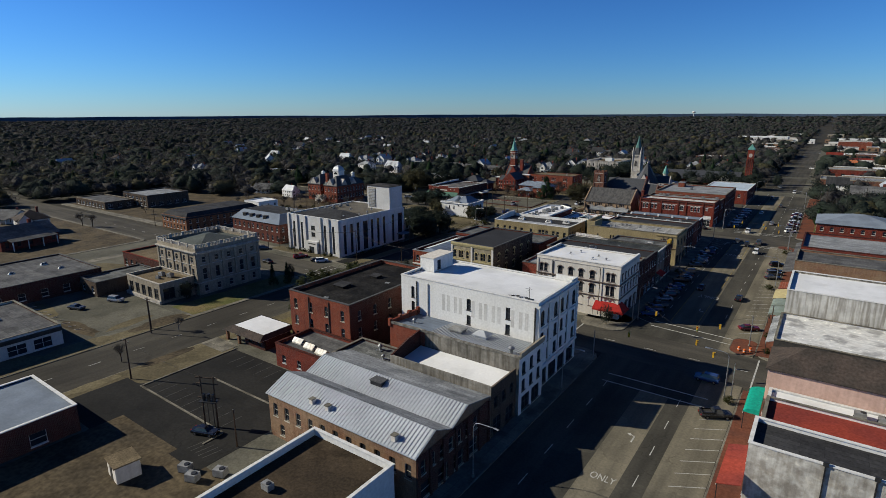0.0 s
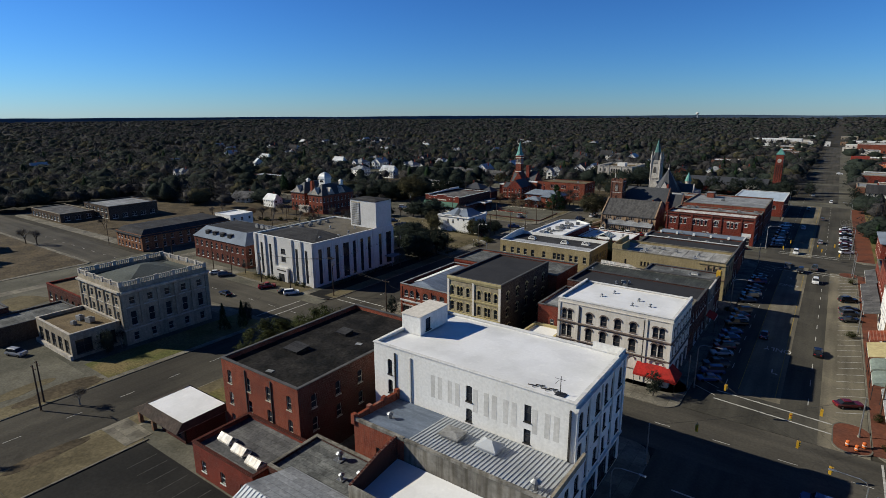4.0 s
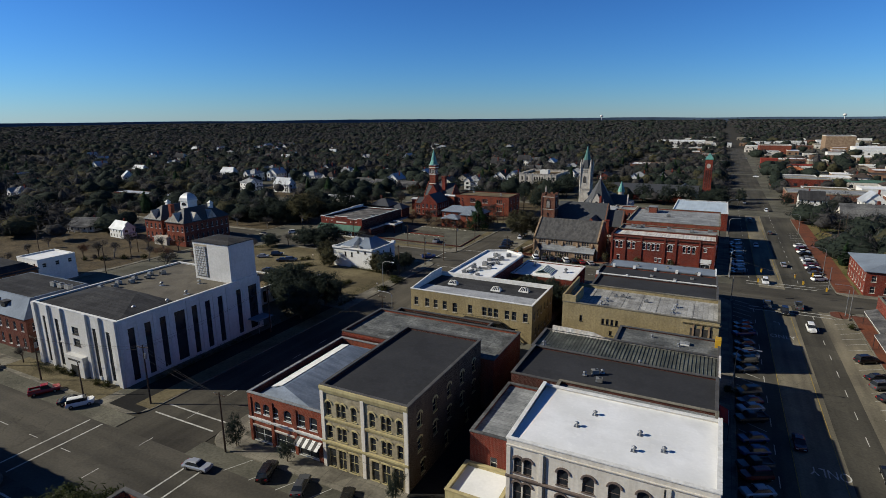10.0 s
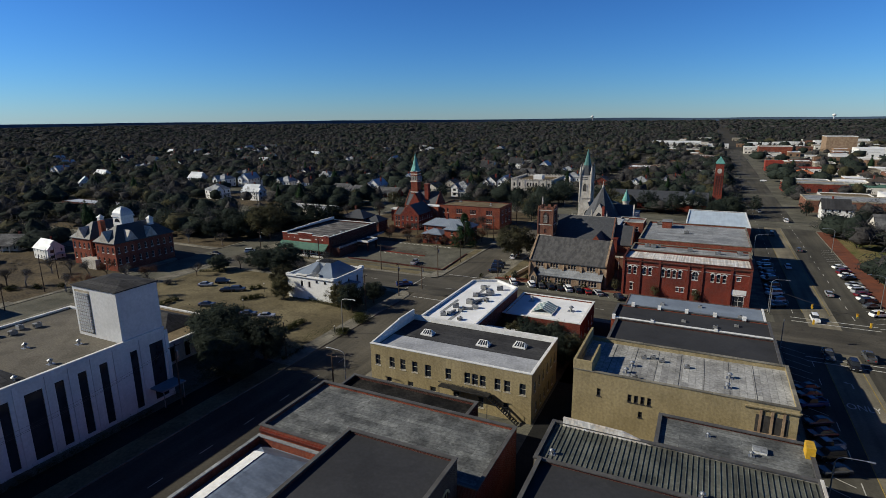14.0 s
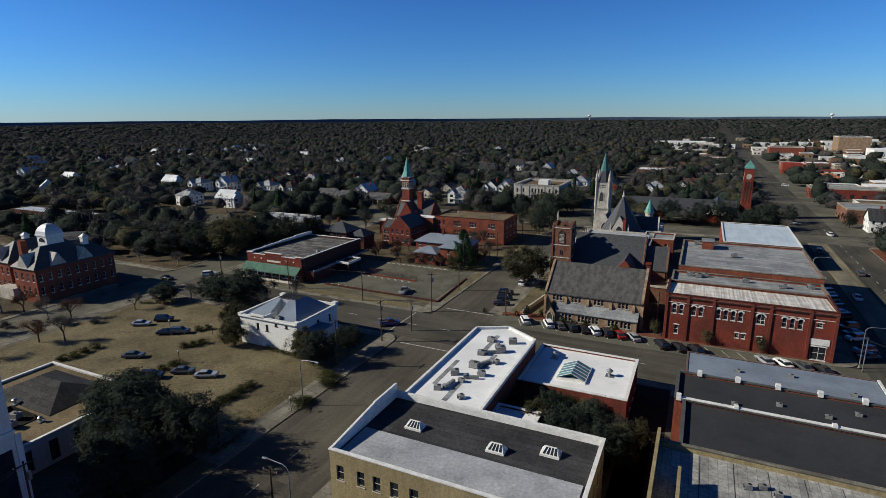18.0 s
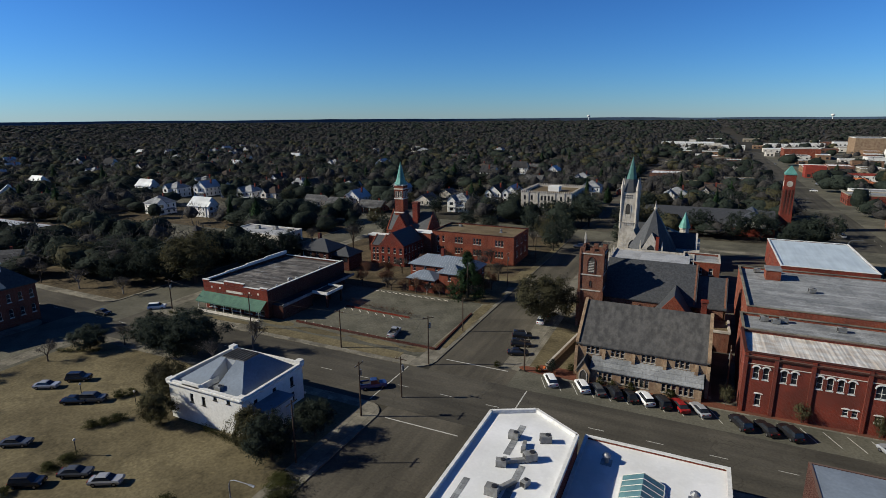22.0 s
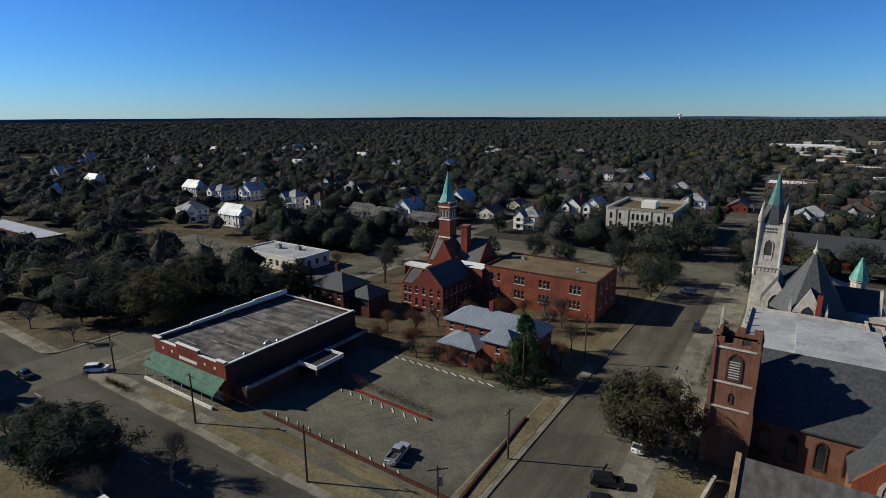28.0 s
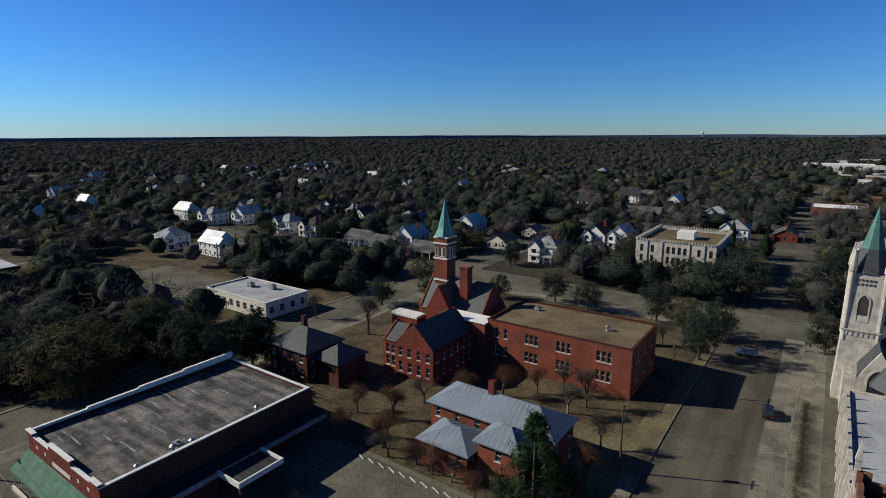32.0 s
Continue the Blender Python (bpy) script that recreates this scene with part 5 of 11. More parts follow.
def white_bank():
    """White marble bank with dark vertical window strips and a stair tower."""
    W, D, h = 29.0, 37.0, 14.2
    x0, y0 = -174.6, 139.3
    e = [(u, 0.7, w, 11.2, 0.0, "strip") for u, w in ((2.0, 1.4), (5.6, 1.4), (9.1, 1.4), (12.6, 2.6), (17.0, 1.4), (20.6, 1.4), (24.2, 1.4), (29.8, 1.4), (33.6, 2.8))]
    s = [(u, 0.8, w, 10.6, 0.0, "strip") for u, w in ((3.0, 1.2), (7.5, 1.2), (20.5, 1.2), (25.0, 1.2))] + row(1, 14.5, 14.5, 2.2, 9.0, 1.6) + row(1, 14.5, 14.5, 2.2, 6.4, 1.6)
    t = building("white_bank", "white marble bank with dark vertical window strips", x0, y0, x0 + W, y0 + D, h, marble, roof_gravel, {"E": [e], "S": [s], "W": [[(u, 1.2, 1.4, 9.6, 0.0, "strip") for u in (3, 8, 13, 18, 23, 28, 33)]]}, para=0.3, cop=white_trim, trim=dark_trim)
    part("hip_roof", G().loft([[(0.8, 0.8, h - 0.4), (W - 0.6, 0.8, h - 0.4), (W - 0.6, 14, h - 0.35), (0.8, 14, h - 0.35)], [(11, 10.5, h + 1.2), (W - 9, 10.5, h + 1.2), (W - 9, 12, h + 1.2), (11, 12, h + 1.2)]]), roof_dark, t)
    part("canopy", G().box(W, 32.6, 3.3, W + 3.4, 37.6, 3.6), metal_blue, t, "flat blue-grey canopy over a side door")
    part("canopy_post", G().cyl(W + 3.1, 33.0, 0, 3.3, 0.08, n=6), steel, t)
    part("canopy_post", G().cyl(W + 3.1, 37.2, 0, 3.3, 0.08, n=6), steel, t)
    for u in (0.7, 5.4, 10.2, 18.8, 23.2, 28.3):
        pilaster(t, "S", W, D, u, 1.1, 0, h, 0.45, marble, "fin")
    for u in (0.6, 4.4, 7.9, 11.5, 16.0, 19.5, 23.1, 27.0, 32.0, 37.2):
        pilaster(t, "E", W, D, u, 0.7, 0, h - 0.6, 0.12, marble, "fin")
    part("entrance", G().box(11.5, -1.2, 0, 17.5, 0.0, 4.6), marble, t)
    part("door", G().box(13.2, -1.25, 0, 15.8, -1.2, 2.6), glass, t)
    part("sign_bar", G().box(12.4, -1.26, 3.5, 16.6, -1.2, 3.9), dark_trim, t, "plain dark sign bar")
    w = thing("stair_tower", "white stair tower with a pierced screen panel", "tower", -158.0, 168.2, h - 0.3)
    part("wall", G().box(0, 0, 0, 12.2, 8.0, 9.6), marble, w)
    part("roof", G().hip(0, 0, 12.2, 8.0, 9.6, 10.3, 0.2), roof_shingle, w)
    g = G()
    for i in range(7):
        for j in range(12):
            g.lathe(0.9 + i * 0.56, -0.08, [(0.22, 0.9 + j * 0.64), (0.22, 1.36 + j * 0.64)], 6)
    part("screen", g, marble, w)
    part("screen_backing", G().box(0.5, -0.03, 0.6, 4.8, 0.0, 8.8), stone_grey, w)
    wing = building("bank_wing", "low rear wing of the bank with a shingled centre", -184, 176.5, -157.5, 201.5, 5.2, marble, roof_tan, {"E": [row(6, 2, 21, 1.4, 0.6, 3.4, 0, "strip")]}, para=0.3, cop=white_trim, trim=dark_trim)
    part("hip_roof", G().hip(3.5, 12.6, 20.5, 23.4, 4.9, 7.3, 0), roof_shingle, wing)
    part("plant_pit", G().box(12.5, 5.7, 4.8, 19.5, 11.1, 4.93).box(12.5, 5.5, 4.8, 19.5, 5.7, 5.6).box(12.5, 11.1, 4.8, 19.5, 11.3, 5.6).box(12.4, 5.7, 4.8, 12.6, 11.1, 5.6), roof_black, wing)
    for x, y in ((-170, 184.2), (-167.4, 186.2), (-165.4, 184.4)):
        air_unit(x, y, 5.05, 15, 1.1)
    roof_vent(-173, 189, 5.0, 1.0), roof_vent(-163, 187.5, 5.0, 0.9)
    for i in range(8):
        air_unit(-170.5 + (i % 2) * 1.8, 152 + i * 2.1, h - 0.3, 90 * (i % 2), 0.9)
    for x, y in ((-150, 146), (-155, 152), (-149, 158), (-153, 165), (-160, 160), (-147.5, 152)):
        roof_vent(x, y, h - 0.35, 1.0)
    return t


def dormer_building():
    W, D, h = 32.0, 20.0, 8.2
    t = thing("mansard_building", "maroon brick building with a pale metal mansard and dormers", "building", -214.0, 140.6, 0.1)
    for side, L in (("S", W), ("E", D), ("N", W), ("W", D)):
        n = 10 if L > 30 else 6
        q = row(n, 1.8, L - 1.8, 1.1, 5.0, 2.0, 0.1) + row(n, 1.8, L - 1.8, 1.1, 1.0, 2.3, 0.1)
        q = q if side in "SE" else []
        part("wall", wall_geo(L, h, q), brick_maroon, t, m=side_pose(side, W, D))
        put_windows(t, side_pose(side, W, D), q, white_trim)
    part("roof", G().loft([[(-0.4, -0.4, h), (W + 0.4, -0.4, h), (W + 0.4, D + 0.4, h), (-0.4, D + 0.4, h)], [(3.4, 3.4, h + 3.6), (W - 3.4, 3.4, h + 3.6), (W - 3.4, D - 3.4, h + 3.6), (3.4, D - 3.4, h + 3.6)]]), metal_blue, t)
    part("roof_deck", G().box(3.9, 3.9, h + 3.5, W - 3.9, D - 3.9, h + 3.65), roof_dark, t)
    for i in range(4):
        d = part("dormer", G().box(-1.0, 0, 0, 1.0, 3.2, 1.7), dark_trim, t, "dark dormer window", pose(7.5 + i * 4.6, 0.9, h + 0.8))
        part("dormer_roof", G().box(-1.15, -0.2, 1.7, 1.15, 3.0, 1.85), dark_trim, d)
        part("pane", G().box(-0.8, -0.03, 0.25, 0.8, 0, 1.5), glass, d)
    for i in range(3):
        air_unit(-190 + i * 3, 152, h + 3.8, 0, 1.2)
    return t


white_bank(), dormer_building()
fl = building("brick_office", "long brick office with a dark mansard edge and flat roof", -259, 132.5, -238, 172, 6.6, brick_amber, roof_black, {"S": [row(7, 2, 19, 1.1, 3.6, 1.8), row(7, 2, 19, 1.1, 0.6, 1.9)], "E": [row(11, 2, 37, 1.1, 3.6, 1.8), row(11, 2, 37, 1.1, 0.6, 1.9)]}, para=0.3)
part("mansard", G().loft([[(-0.6, -0.6, 5.8), (21.6, -0.6, 5.8), (21.6, 40.1, 5.8), (-0.6, 40.1, 5.8)], [(2.4, 2.4, 8.2), (18.6, 2.4, 8.2), (18.6, 37.1, 8.2), (2.4, 37.1, 8.2)]]), roof_dark, fl)
wb = building("white_annex", "white flat-roofed upper block behind the brick office", -250, 172.2, -238, 184, 8.5, stucco_white, roof_white, {"S": [row(3, 2, 10, 1.2, 5.6, 1.4)], "E": [row(3, 2, 10, 1.2, 5.6, 1.4)]}, para=0.3, cop=white_trim)


def old_city_hall():
    """Victorian red brick hall with gables, slate roofs and a white cupola."""
    t = thing("town_hall", "Victorian red brick hall with slate gables and a white cupola", "town hall", -268.0, 231.5, 0.1)

    def wing(x0, y0, x1, y1, h, ridge, along):
        W, D = x1 - x0, y1 - y0
        for side, L in (("S", W), ("E", D), ("N", W), ("W", D)):
            n = max(2, int(L / 2.6))
            q = row(n, 1.3, L - 1.3, 0.95, 6.4, 2.2, 0.2) + row(n, 1.3, L - 1.3, 0.95, 2.4, 2.2, 0.2)
            q = q if side in "SE" else []
            m = pose(x0, y0, 0) @ side_pose(side, W, D)
            part("wall", wall_geo(L, h, q), brick_orange, t, m=m)
            put_windows(t, m, q, white_trim)
        part("roof", G().hip(x0, y0, x1, y1, h, ridge, 0.5, 0.05), slate, t)

    wing(0, 0, 11, 22, 10.2, 15.5, "y")
    wing(16, -1.5, 27, 22, 10.2, 15.5, "y")
    wing(11.02, 3, 15.98, 21, 9.8, 13.5, "x")
    for x, y in ((5.5, -0.3), (21.5, -1.8)):
        part("gable", G().loft([[(x - 2.8, y, 10.2), (x + 2.8, y, 10.2), (x, y, 14.2)], [(x - 2.8, y + 4, 10.2), (x + 2.8, y + 4, 10.2), (x, y + 4, 14.2)]]), stone_pale, t)
    for y in (5, 13):
        part("gable", G().loft([[(27.3, y - 2.5, 10.2), (27.3, y + 2.5, 10.2), (27.3, y, 14.0)], [(23, y - 2.5, 10.2), (23, y + 2.5, 10.2), (23, y, 14.0)]]), stone_pale, t)
    part("chimney", G().box(14.5, 1.5, 9, 16.2, 3.2, 17.0), brick_orange, t)
    part("cupola", G().box(16.6, 6.0, 12.0, 21.4, 10.8, 18.2), white_trim, t)
    part("belfry_arch", G().loft([[(17.6 + 1.4 * (1 - math.cos(q)), 5.97, 16.2 + 1.3 * math.sin(q)) for q in (math.pi * k / 8 for k in range(9))], [(17.6 + 1.4 * (1 - math.cos(q)), 5.9, 16.2 + 1.3 * math.sin(q)) for q in (math.pi * k / 8 for k in range(9))]]), glass, t)
    part("belfry_cornice", G().box(16.3, 5.7, 18.0, 21.7, 11.1, 18.5), white_trim, t)
    part("dome", G().lathe(19, 8.4, [(3.6, 18.5), (3.4, 19.4), (2.7, 20.4), (1.5, 21.2), (0.3, 21.6)], 4, math.pi / 4), metal_roof, t)
    for x, y in ((4.5, 9.0), (24.5, 15.0)):
        part("ventilator", G().box(x - 0.8, y - 0.8, 14.2, x + 0.8, y + 0.8, 16.6).hip(x - 0.8, y - 0.8, x + 0.8, y + 0.8, 16.6, 17.6, 0.2), white_trim, t)
    part("porch", G().box(9, -3, 0, 17, 2.5, 3.6), stone_pale, t)
    return t


old_city_hall()


def small_white_building():
    W, D, h = 17.0, 15.0, 6.9
    t = thing("white_office", "small white-plastered office with a grey metal hip roof", "building", -166.5, 233.6, 0.1)
    s = row(2, 5.4, 8.2, 0.8, 4.0, 1.6) + row(2, 11, 14, 0.8, 5.6, 0.6)
    part("wall", wall_geo(W, h, s, h - 0.7), stucco_white, t)
    put_windows(t, side_pose("S", W, D), s, dark_trim)
    for side, L in (("E", D), ("N", W), ("W", D)):
        q = row(3, 3, L - 3, 0.9, 3.8, 1.8) + row(3, 3, L - 3, 0.9, 0.8, 1.8)
        q = q if side in "SE" else []
        part("wall", wall_geo(L, h, q, h - 0.7), stucco_white, t, m=side_pose(side, W, D))
        put_windows(t, side_pose(side, W, D), q, dark_trim)
    for s2 in "SENW":
        band(t, s2, W, D, h - 0.5, h + 0.1, 0.45, white_trim)
    z0, z1, a, b = h - 0.55, h + 3.0, 7.2, 9.7     # a steep hip with a light well cut into its south slope
    part("roof", G().face((0.4, 0.4, z0), (a, 0.4, z0), (a, 6.5, z1), (6.0, 6.5, z1)).face((0.4, D - 0.4, z0), (0.4, 0.4, z0), (6, 6.5, z1), (6, 10.5, z1)).face((W - 0.4, D - 0.4, z0), (0.4, D - 0.4, z0), (6, 10.5, z1), (11.5, 10.5, z1))
         .face((W - 0.4, 0.4, z0), (W - 0.4, D - 0.4, z0), (11.5, 10.5, z1), (11.5, 6.5, z1)).face((b, 0.4, z0), (W - 0.4, 0.4, z0), (11.5, 6.5, z1), (b, 6.5, z1)), metal_blue, t)
    part("light_well", G().face((a, 0.4, z0), (a, 6.5, z0), (a, 6.5, z1)).face((b, 6.5, z0), (b, 0.4, z0), (b, 6.5, z1)).face((a, 6.5, z0), (b, 6.5, z0), (b, 6.5, z1), (a, 6.5, z1)), metal_roof, t)
    part("well_floor", G().box(a, 0.4, z0 - 0.2, b, 6.5, z0 - 0.05), roof_light, t)
    part("mansard_deck", G().box(6.0, 6.5, z1 - 0.1, 11.5, 10.5, z1 + 0.05), roof_grey, t)
    g = G()
    for k in range(8):
        g.box(6.3 + k * 0.68, 6.7, z1 + 0.05, 6.5 + k * 0.68, 10.3, z1 + 0.16)
    part("deck_batten", g, roof_dark, t)
    part("low_parapet", G().box(3.6, -0.2, h, a + 0.4, 0.2, h + 0.8).box(a + 0.1, 0.2, h - 0.5, a + 0.4, 4.2, h + 0.6), white_trim, t)
    air_unit(-166.5 + 10.6, 233.6 + 1.4, h - 0.2, 0, 1.0)
    part("parapet", G().box(-0.2, -0.2, h, W + 0.2, 0.3, h + 0.35).box(-0.2, D - 0.3, h, W + 0.2, D + 0.2, h + 0.35).box(-0.2, 0.3, h, 0.3, D - 0.3, h + 0.35).box(W - 0.3, 0.3, h, W + 0.2, D - 0.3, h + 0.35), white_trim, t)
    part("corner_block", G().box(-0.3, -0.3, h, 0.9, 0.9, h + 0.55).box(W - 0.9, -0.3, h, W + 0.3, 0.9, h + 0.55).box(-0.3, D - 0.9, h, 0.9, D + 0.3, h + 0.9).box(W - 0.9, D - 0.9, h, W + 0.3, D + 0.3, h + 0.9), white_trim, t)
    part("porch", G().box(W, 1.0, 0, W + 3.6, 8.0, 4.6), stucco_white, t)
    part("porch_roof", G().box(W - 0.1, 0.8, 4.6, W + 3.8, 8.2, 4.9), metal_blue, t)
    part("porch_pane", G().box(W + 0.4, 0.96, 0.6, W + 3.2, 1.0, 3.4), glass, t)
    return t


small_white_building()

# ---- block north of the cross street ----
def italianate():
    """Three-storey cream building with arched, hooded windows."""
    x0, y0, W, D, h = -63.4, 134.9, 23.4, 16.4, 14.5
    us = (2.1, 7.0, 10.0, 12.9, 16.0, 20.9)
    s = []
    for v, hh in ((10.0, 2.2), (6.1, 2.7), (2.5, 2.6)):
        for i, u in enumerate(us):
            if i in (0, 5):
                s += [(u - 1.15, v, 1.05, hh, 0.5, "s"), (u + 0.1, v, 1.05, hh, 0.5, "s")]
            else:
                s.append((u - 0.68, v, 1.36, hh, 0.62, "s"))
    e = [q for v, hh in ((10.2, 1.9), (6.3, 2.2)) for q in row(6, 1.8, 14.6, 1.0, v, hh, 0.45)] + row(4, 2.4, 14, 2.6, 0.4, 3.2, 0.5, "v")
    t = building("italianate_building", "cream three-storey Italianate building with arched hooded windows", x0, y0, x0 + W, y0 + D, h, stucco_cream, roof_white, {"S": [s], "E": [e], "N": [row(5, 3, 20, 1.0, 10, 1.9, 0.4)]}, para=0.3, cop=white_trim, hood=brown_trim, trim=brown_trim, slope=0.5)
    for side in "SE":
        band(t, side, W, D, 9.1, 9.6, 0.35, brown_trim, "string_course")
        band(t, side, W, D, 5.3, 5.7, 0.3, brown_trim, "string_course")
        band(t, side, W, D, 13.4, 13.7, 0.15, stucco_cream, "string_course")
    for u in (0.3, 4.4, 18.5, 23.1):
        pilaster(t, "S", W, D, u, 0.5, 0.2, 13.4, 0.16, stucco_cream)
    for u, v, ww, hh, arch, _ in s:                # the ground-floor arches are walled up
        if v == 2.5:
            part("walled_arch", G().loft([[(u + a, y, v + b) for a, b in arc_points(ww, hh, arch)] for y in (0.06, 0.125)]), stucco_cream, t)
    for u in (4.9, 18.1):
        part("downpipe", G().box(u - 0.06, -0.16, 0.5, u + 0.06, -0.01, 13.2), dark_trim, t)
    for x, y in ((-56.5, 142.0), (-55, 146), (-49, 143.5), (-49.2, 139.5), (-46, 141)):
        roof_vent(x, y, 14.18 - (y - 135) * 0.032, 0.7)
    a = thing("corner_awning", "red canvas corner awning over a shop door", "awning", -41.5, 134.2, 3.0)
    part("canvas", G().loft([[(-4.6, 0.7, 1.5), (1.6, 0.7, 1.5), (1.6, 3.2, 1.5), (-4.6, 3.2, 1.5)], [(-4.6, -1.8, 0), (3.4, -1.8, 0), (3.4, 3.2, 0), (-4.6, 3.2, 0)]]), awning_red, a)
    part("valance", G().box(-4.6, -1.85, -0.4, 3.4, -1.78, 0.02).box(3.36, -1.8, -0.4, 3.44, 3.2, 0.02), awning_red, a)
    for x, y in ((-4.4, -1.7), (3.2, -1.7), (3.2, 3.0)):
        part("post", G().cyl(x, y, -2.85, 0, 0.05, n=6), dark_steel, a)
    return t


def grey_shed_row():
    b = building("rear_extension", "narrow rear extension with a patched grey roof and brick side", -71.2, 141.5, -63.6, 157.5, 9.6, brick_red, roof_light, {"S": [row(1, 3.6, 3.6, 1.0, 4.5, 1.8)]}, para=0.4, cop=roof_grey)
    s = building("small_cream_store", "small cream single-storey shop with a white roof", -71.6, 134.3, -64.2, 141.3, 4.9, stucco_yellow, roof_white, {"S": [row(2, 2.0, 4.6, 1.1, 0.9, 1.9)], "E": []}, para=0.5, cop=stucco_yellow)
    part("door", G().box(6.0, -0.04, 0, 7.0, -0.002, 2.1), dark_trim, s)
    part("shop_awning", G().loft([[(0.4, 0, 3.0), (5.4, 0, 3.0), (5.4, 0, 2.9), (0.4, 0, 2.9)], [(0.4, -1.2, 2.5), (5.4, -1.2, 2.5), (5.4, -1.2, 2.4), (0.4, -1.2, 2.4)]]), awning_sage, s)
    d = building("dark_roof_store", "long store with a smooth dark membrane roof", -71.0, 158, -40.2, 171.2, 11.2, brick_dark, roof_smooth, {"E": [row(5, 1.8, 11.5, 1.1, 7, 2.1, 0.3), row(3, 2.4, 11, 2.8, 0.4, 2.8, 0, "v")]}, para=0.35, cop=steel_dull, slope=0.3)
    p = building("streaked_roof_store", "store with a pale streaked sheet roof beside the cream building", -62.8, 151.6, -40.2, 157.8, 11.8, brick_dark, roof_light, {"E": [row(2, 1.6, 4.6, 1.1, 7.4, 2.1, 0.3)]}, para=0.5, cop=concrete)
    r = building("rusty_roof_store", "store with a rusting ribbed sheet roof and patched edges", -71.8, 171.4, -40, 181.0, 10.6, concrete_old, metal_rust, {"E": [row(3, 1.8, 8, 1.1, 6.6, 2.0, 0.3), row(2, 2.4, 7.4, 2.8, 0.4, 2.8, 0, "v")]}, para=0.3, cop=steel_dull)
    k = building("patched_roof_store", "store with a dark tar roof covered in pale patches", -58.4, 181.1, -40, 189.5, 10.4, brick_dark, roof_mottled, {"E": [row(3, 1.8, 7, 1.1, 6.6, 2.0, 0.3), row(2, 2.4, 6.4, 2.8, 0.4, 2.8, 0, "v")]}, para=0.3, cop=steel_dull)
    part("sign_panel", G().box(17.5, 5.2, 10.0, 18.5, 7.2, 11.5), signal_yellow, k, "plain faded yellow sign panel")
    building("rear_yard_shed", "low rear shed with a patched roof in the alley", -71.4, 181.3, -58.6, 189.0, 4.6, concrete_old, roof_grey, {}, para=0.3, cop=concrete)
    ribs(0.4, 31.3, [(0.4, 10.22), (9.2, 10.22)], 0.62, metal_rust, r)
    part("parapet", G().loft([[(1.5, 9.2, 10.2), (13.2, 9.2, 10.2), (13.2, 9.55, 10.2), (1.5, 9.55, 10.2)], [(1.5, 9.2, 11.5), (9.5, 9.2, 11.3), (9.5, 9.55, 11.3), (1.5, 9.55, 11.5)]]), metal_rusty_white, r, "peeling white parapet")
    part("gutter_edge", G().box(31.6, 0, 10.4, 31.95, 9.6, 10.75), metal_rusty_white, r)
    for x, y, z, s2 in ((-60, 163, 10.9, 0.7), (-57.5, 165, 10.9, 0.7), (-52.5, 172.5, 10.3, 0.8), (-70, 173.5, 10.3, 0.8), (-47, 184, 10.1, 0.7), (-52, 186.5, 10.1, 0.6)):
        roof_vent(x, y, z, s2)
    air_unit(-58.6, 164.2, 10.85, 30, 0.8), air_unit(-57.4, 161.6, 10.85, 10, 0.75)
    hat = thing("roof_hatch", "white roof hatch on a patched roof", "roof hatch", -46, 185.5, 10.1)
    part("kerb", G().box(-0.8, -0.6, 0, 0.8, 0.6, 0.35), white_trim, hat)
    part("lid", G().box(-0.85, -0.65, 0.35, 0.85, 0.65, 0.45), roof_light, hat)


def tan_theatre():
    W, D, h = 32.4, 15.6, 11.2
    x0, y0 = -72.6, 197.4
    s = row(4, 9.2, 12.2, 0.6, 7.0, 1.3) + row(1, 4.3, 4.3, 0.6, 7.0, 1.3) + row(1, 11, 11, 0.6, 4.6, 1.0)
    e = row(3, 3.0, 12.6, 1.6, 6.4, 2.4) + row(3, 3.0, 12.6, 3.2, 0.4, 2.8, 0, "v")
    t = building("buff_brick_theatre", "buff brick commercial building with a patched pale grey roof", x0, y0, x0 + W, y0 + D, h, brick_yellow, roof_felt, {"S": [s], "E": [e], "N": [row(3, 6, 26, 1, 7, 1.6)]}, para=0.8, cop=concrete, trim=dark_trim)
    part("raised_parapet", G().box(-0.1, -0.05, h - 0.1, 3.0, 0.35, h + 1.6).box(-0.1, 0.35, h - 0.1, 0.3, 15.6, h + 1.6).box(2.65, 0.35, h - 0.85, 3.0, 8.0, h + 1.6), brick_yellow, t)
    for i in range(3):
        pilaster(t, "S", W, D, 27.6 + i * 1.5, 0.35, 6.2, 10.0, 0.2, stone_tan)
    # flat dark panel on the wall stands in for shade inside a recess
    part("recess", G().box(27.0, -0.06, 6.4, 31.2, -0.004, 9.2), dark_trim, t)
    band(t, "S", W, D, 10.0, 10.5, 0.3, brick_yellow, "cornice", 25.5)
    band(t, "S", W, D, 5.9, 6.4, 0.3, stone_tan, "string_course", 26.2)
    band(t, "E", W, D, 10.0, 10.5, 0.3, brick_yellow)
    for x, y in ((-64, 204), (-64.6, 201), (-49, 206), (-49.4, 202)):
        roof_vent(x, y, 10.4, 0.95)
    for x, y in ((-62.5, 208), (-61, 208.6), (-59.5, 207.8), (-63, 199.4), (-55.5, 207)):
        air_unit(x, y, 10.4, 15, 0.6)
    for k in range(7):
        u = part("roof_seam", G().box(5 + k * 3.7, 0.8, h - 0.9, 5.06 + k * 3.7, 15, h - 0.86), roof_grey, t)


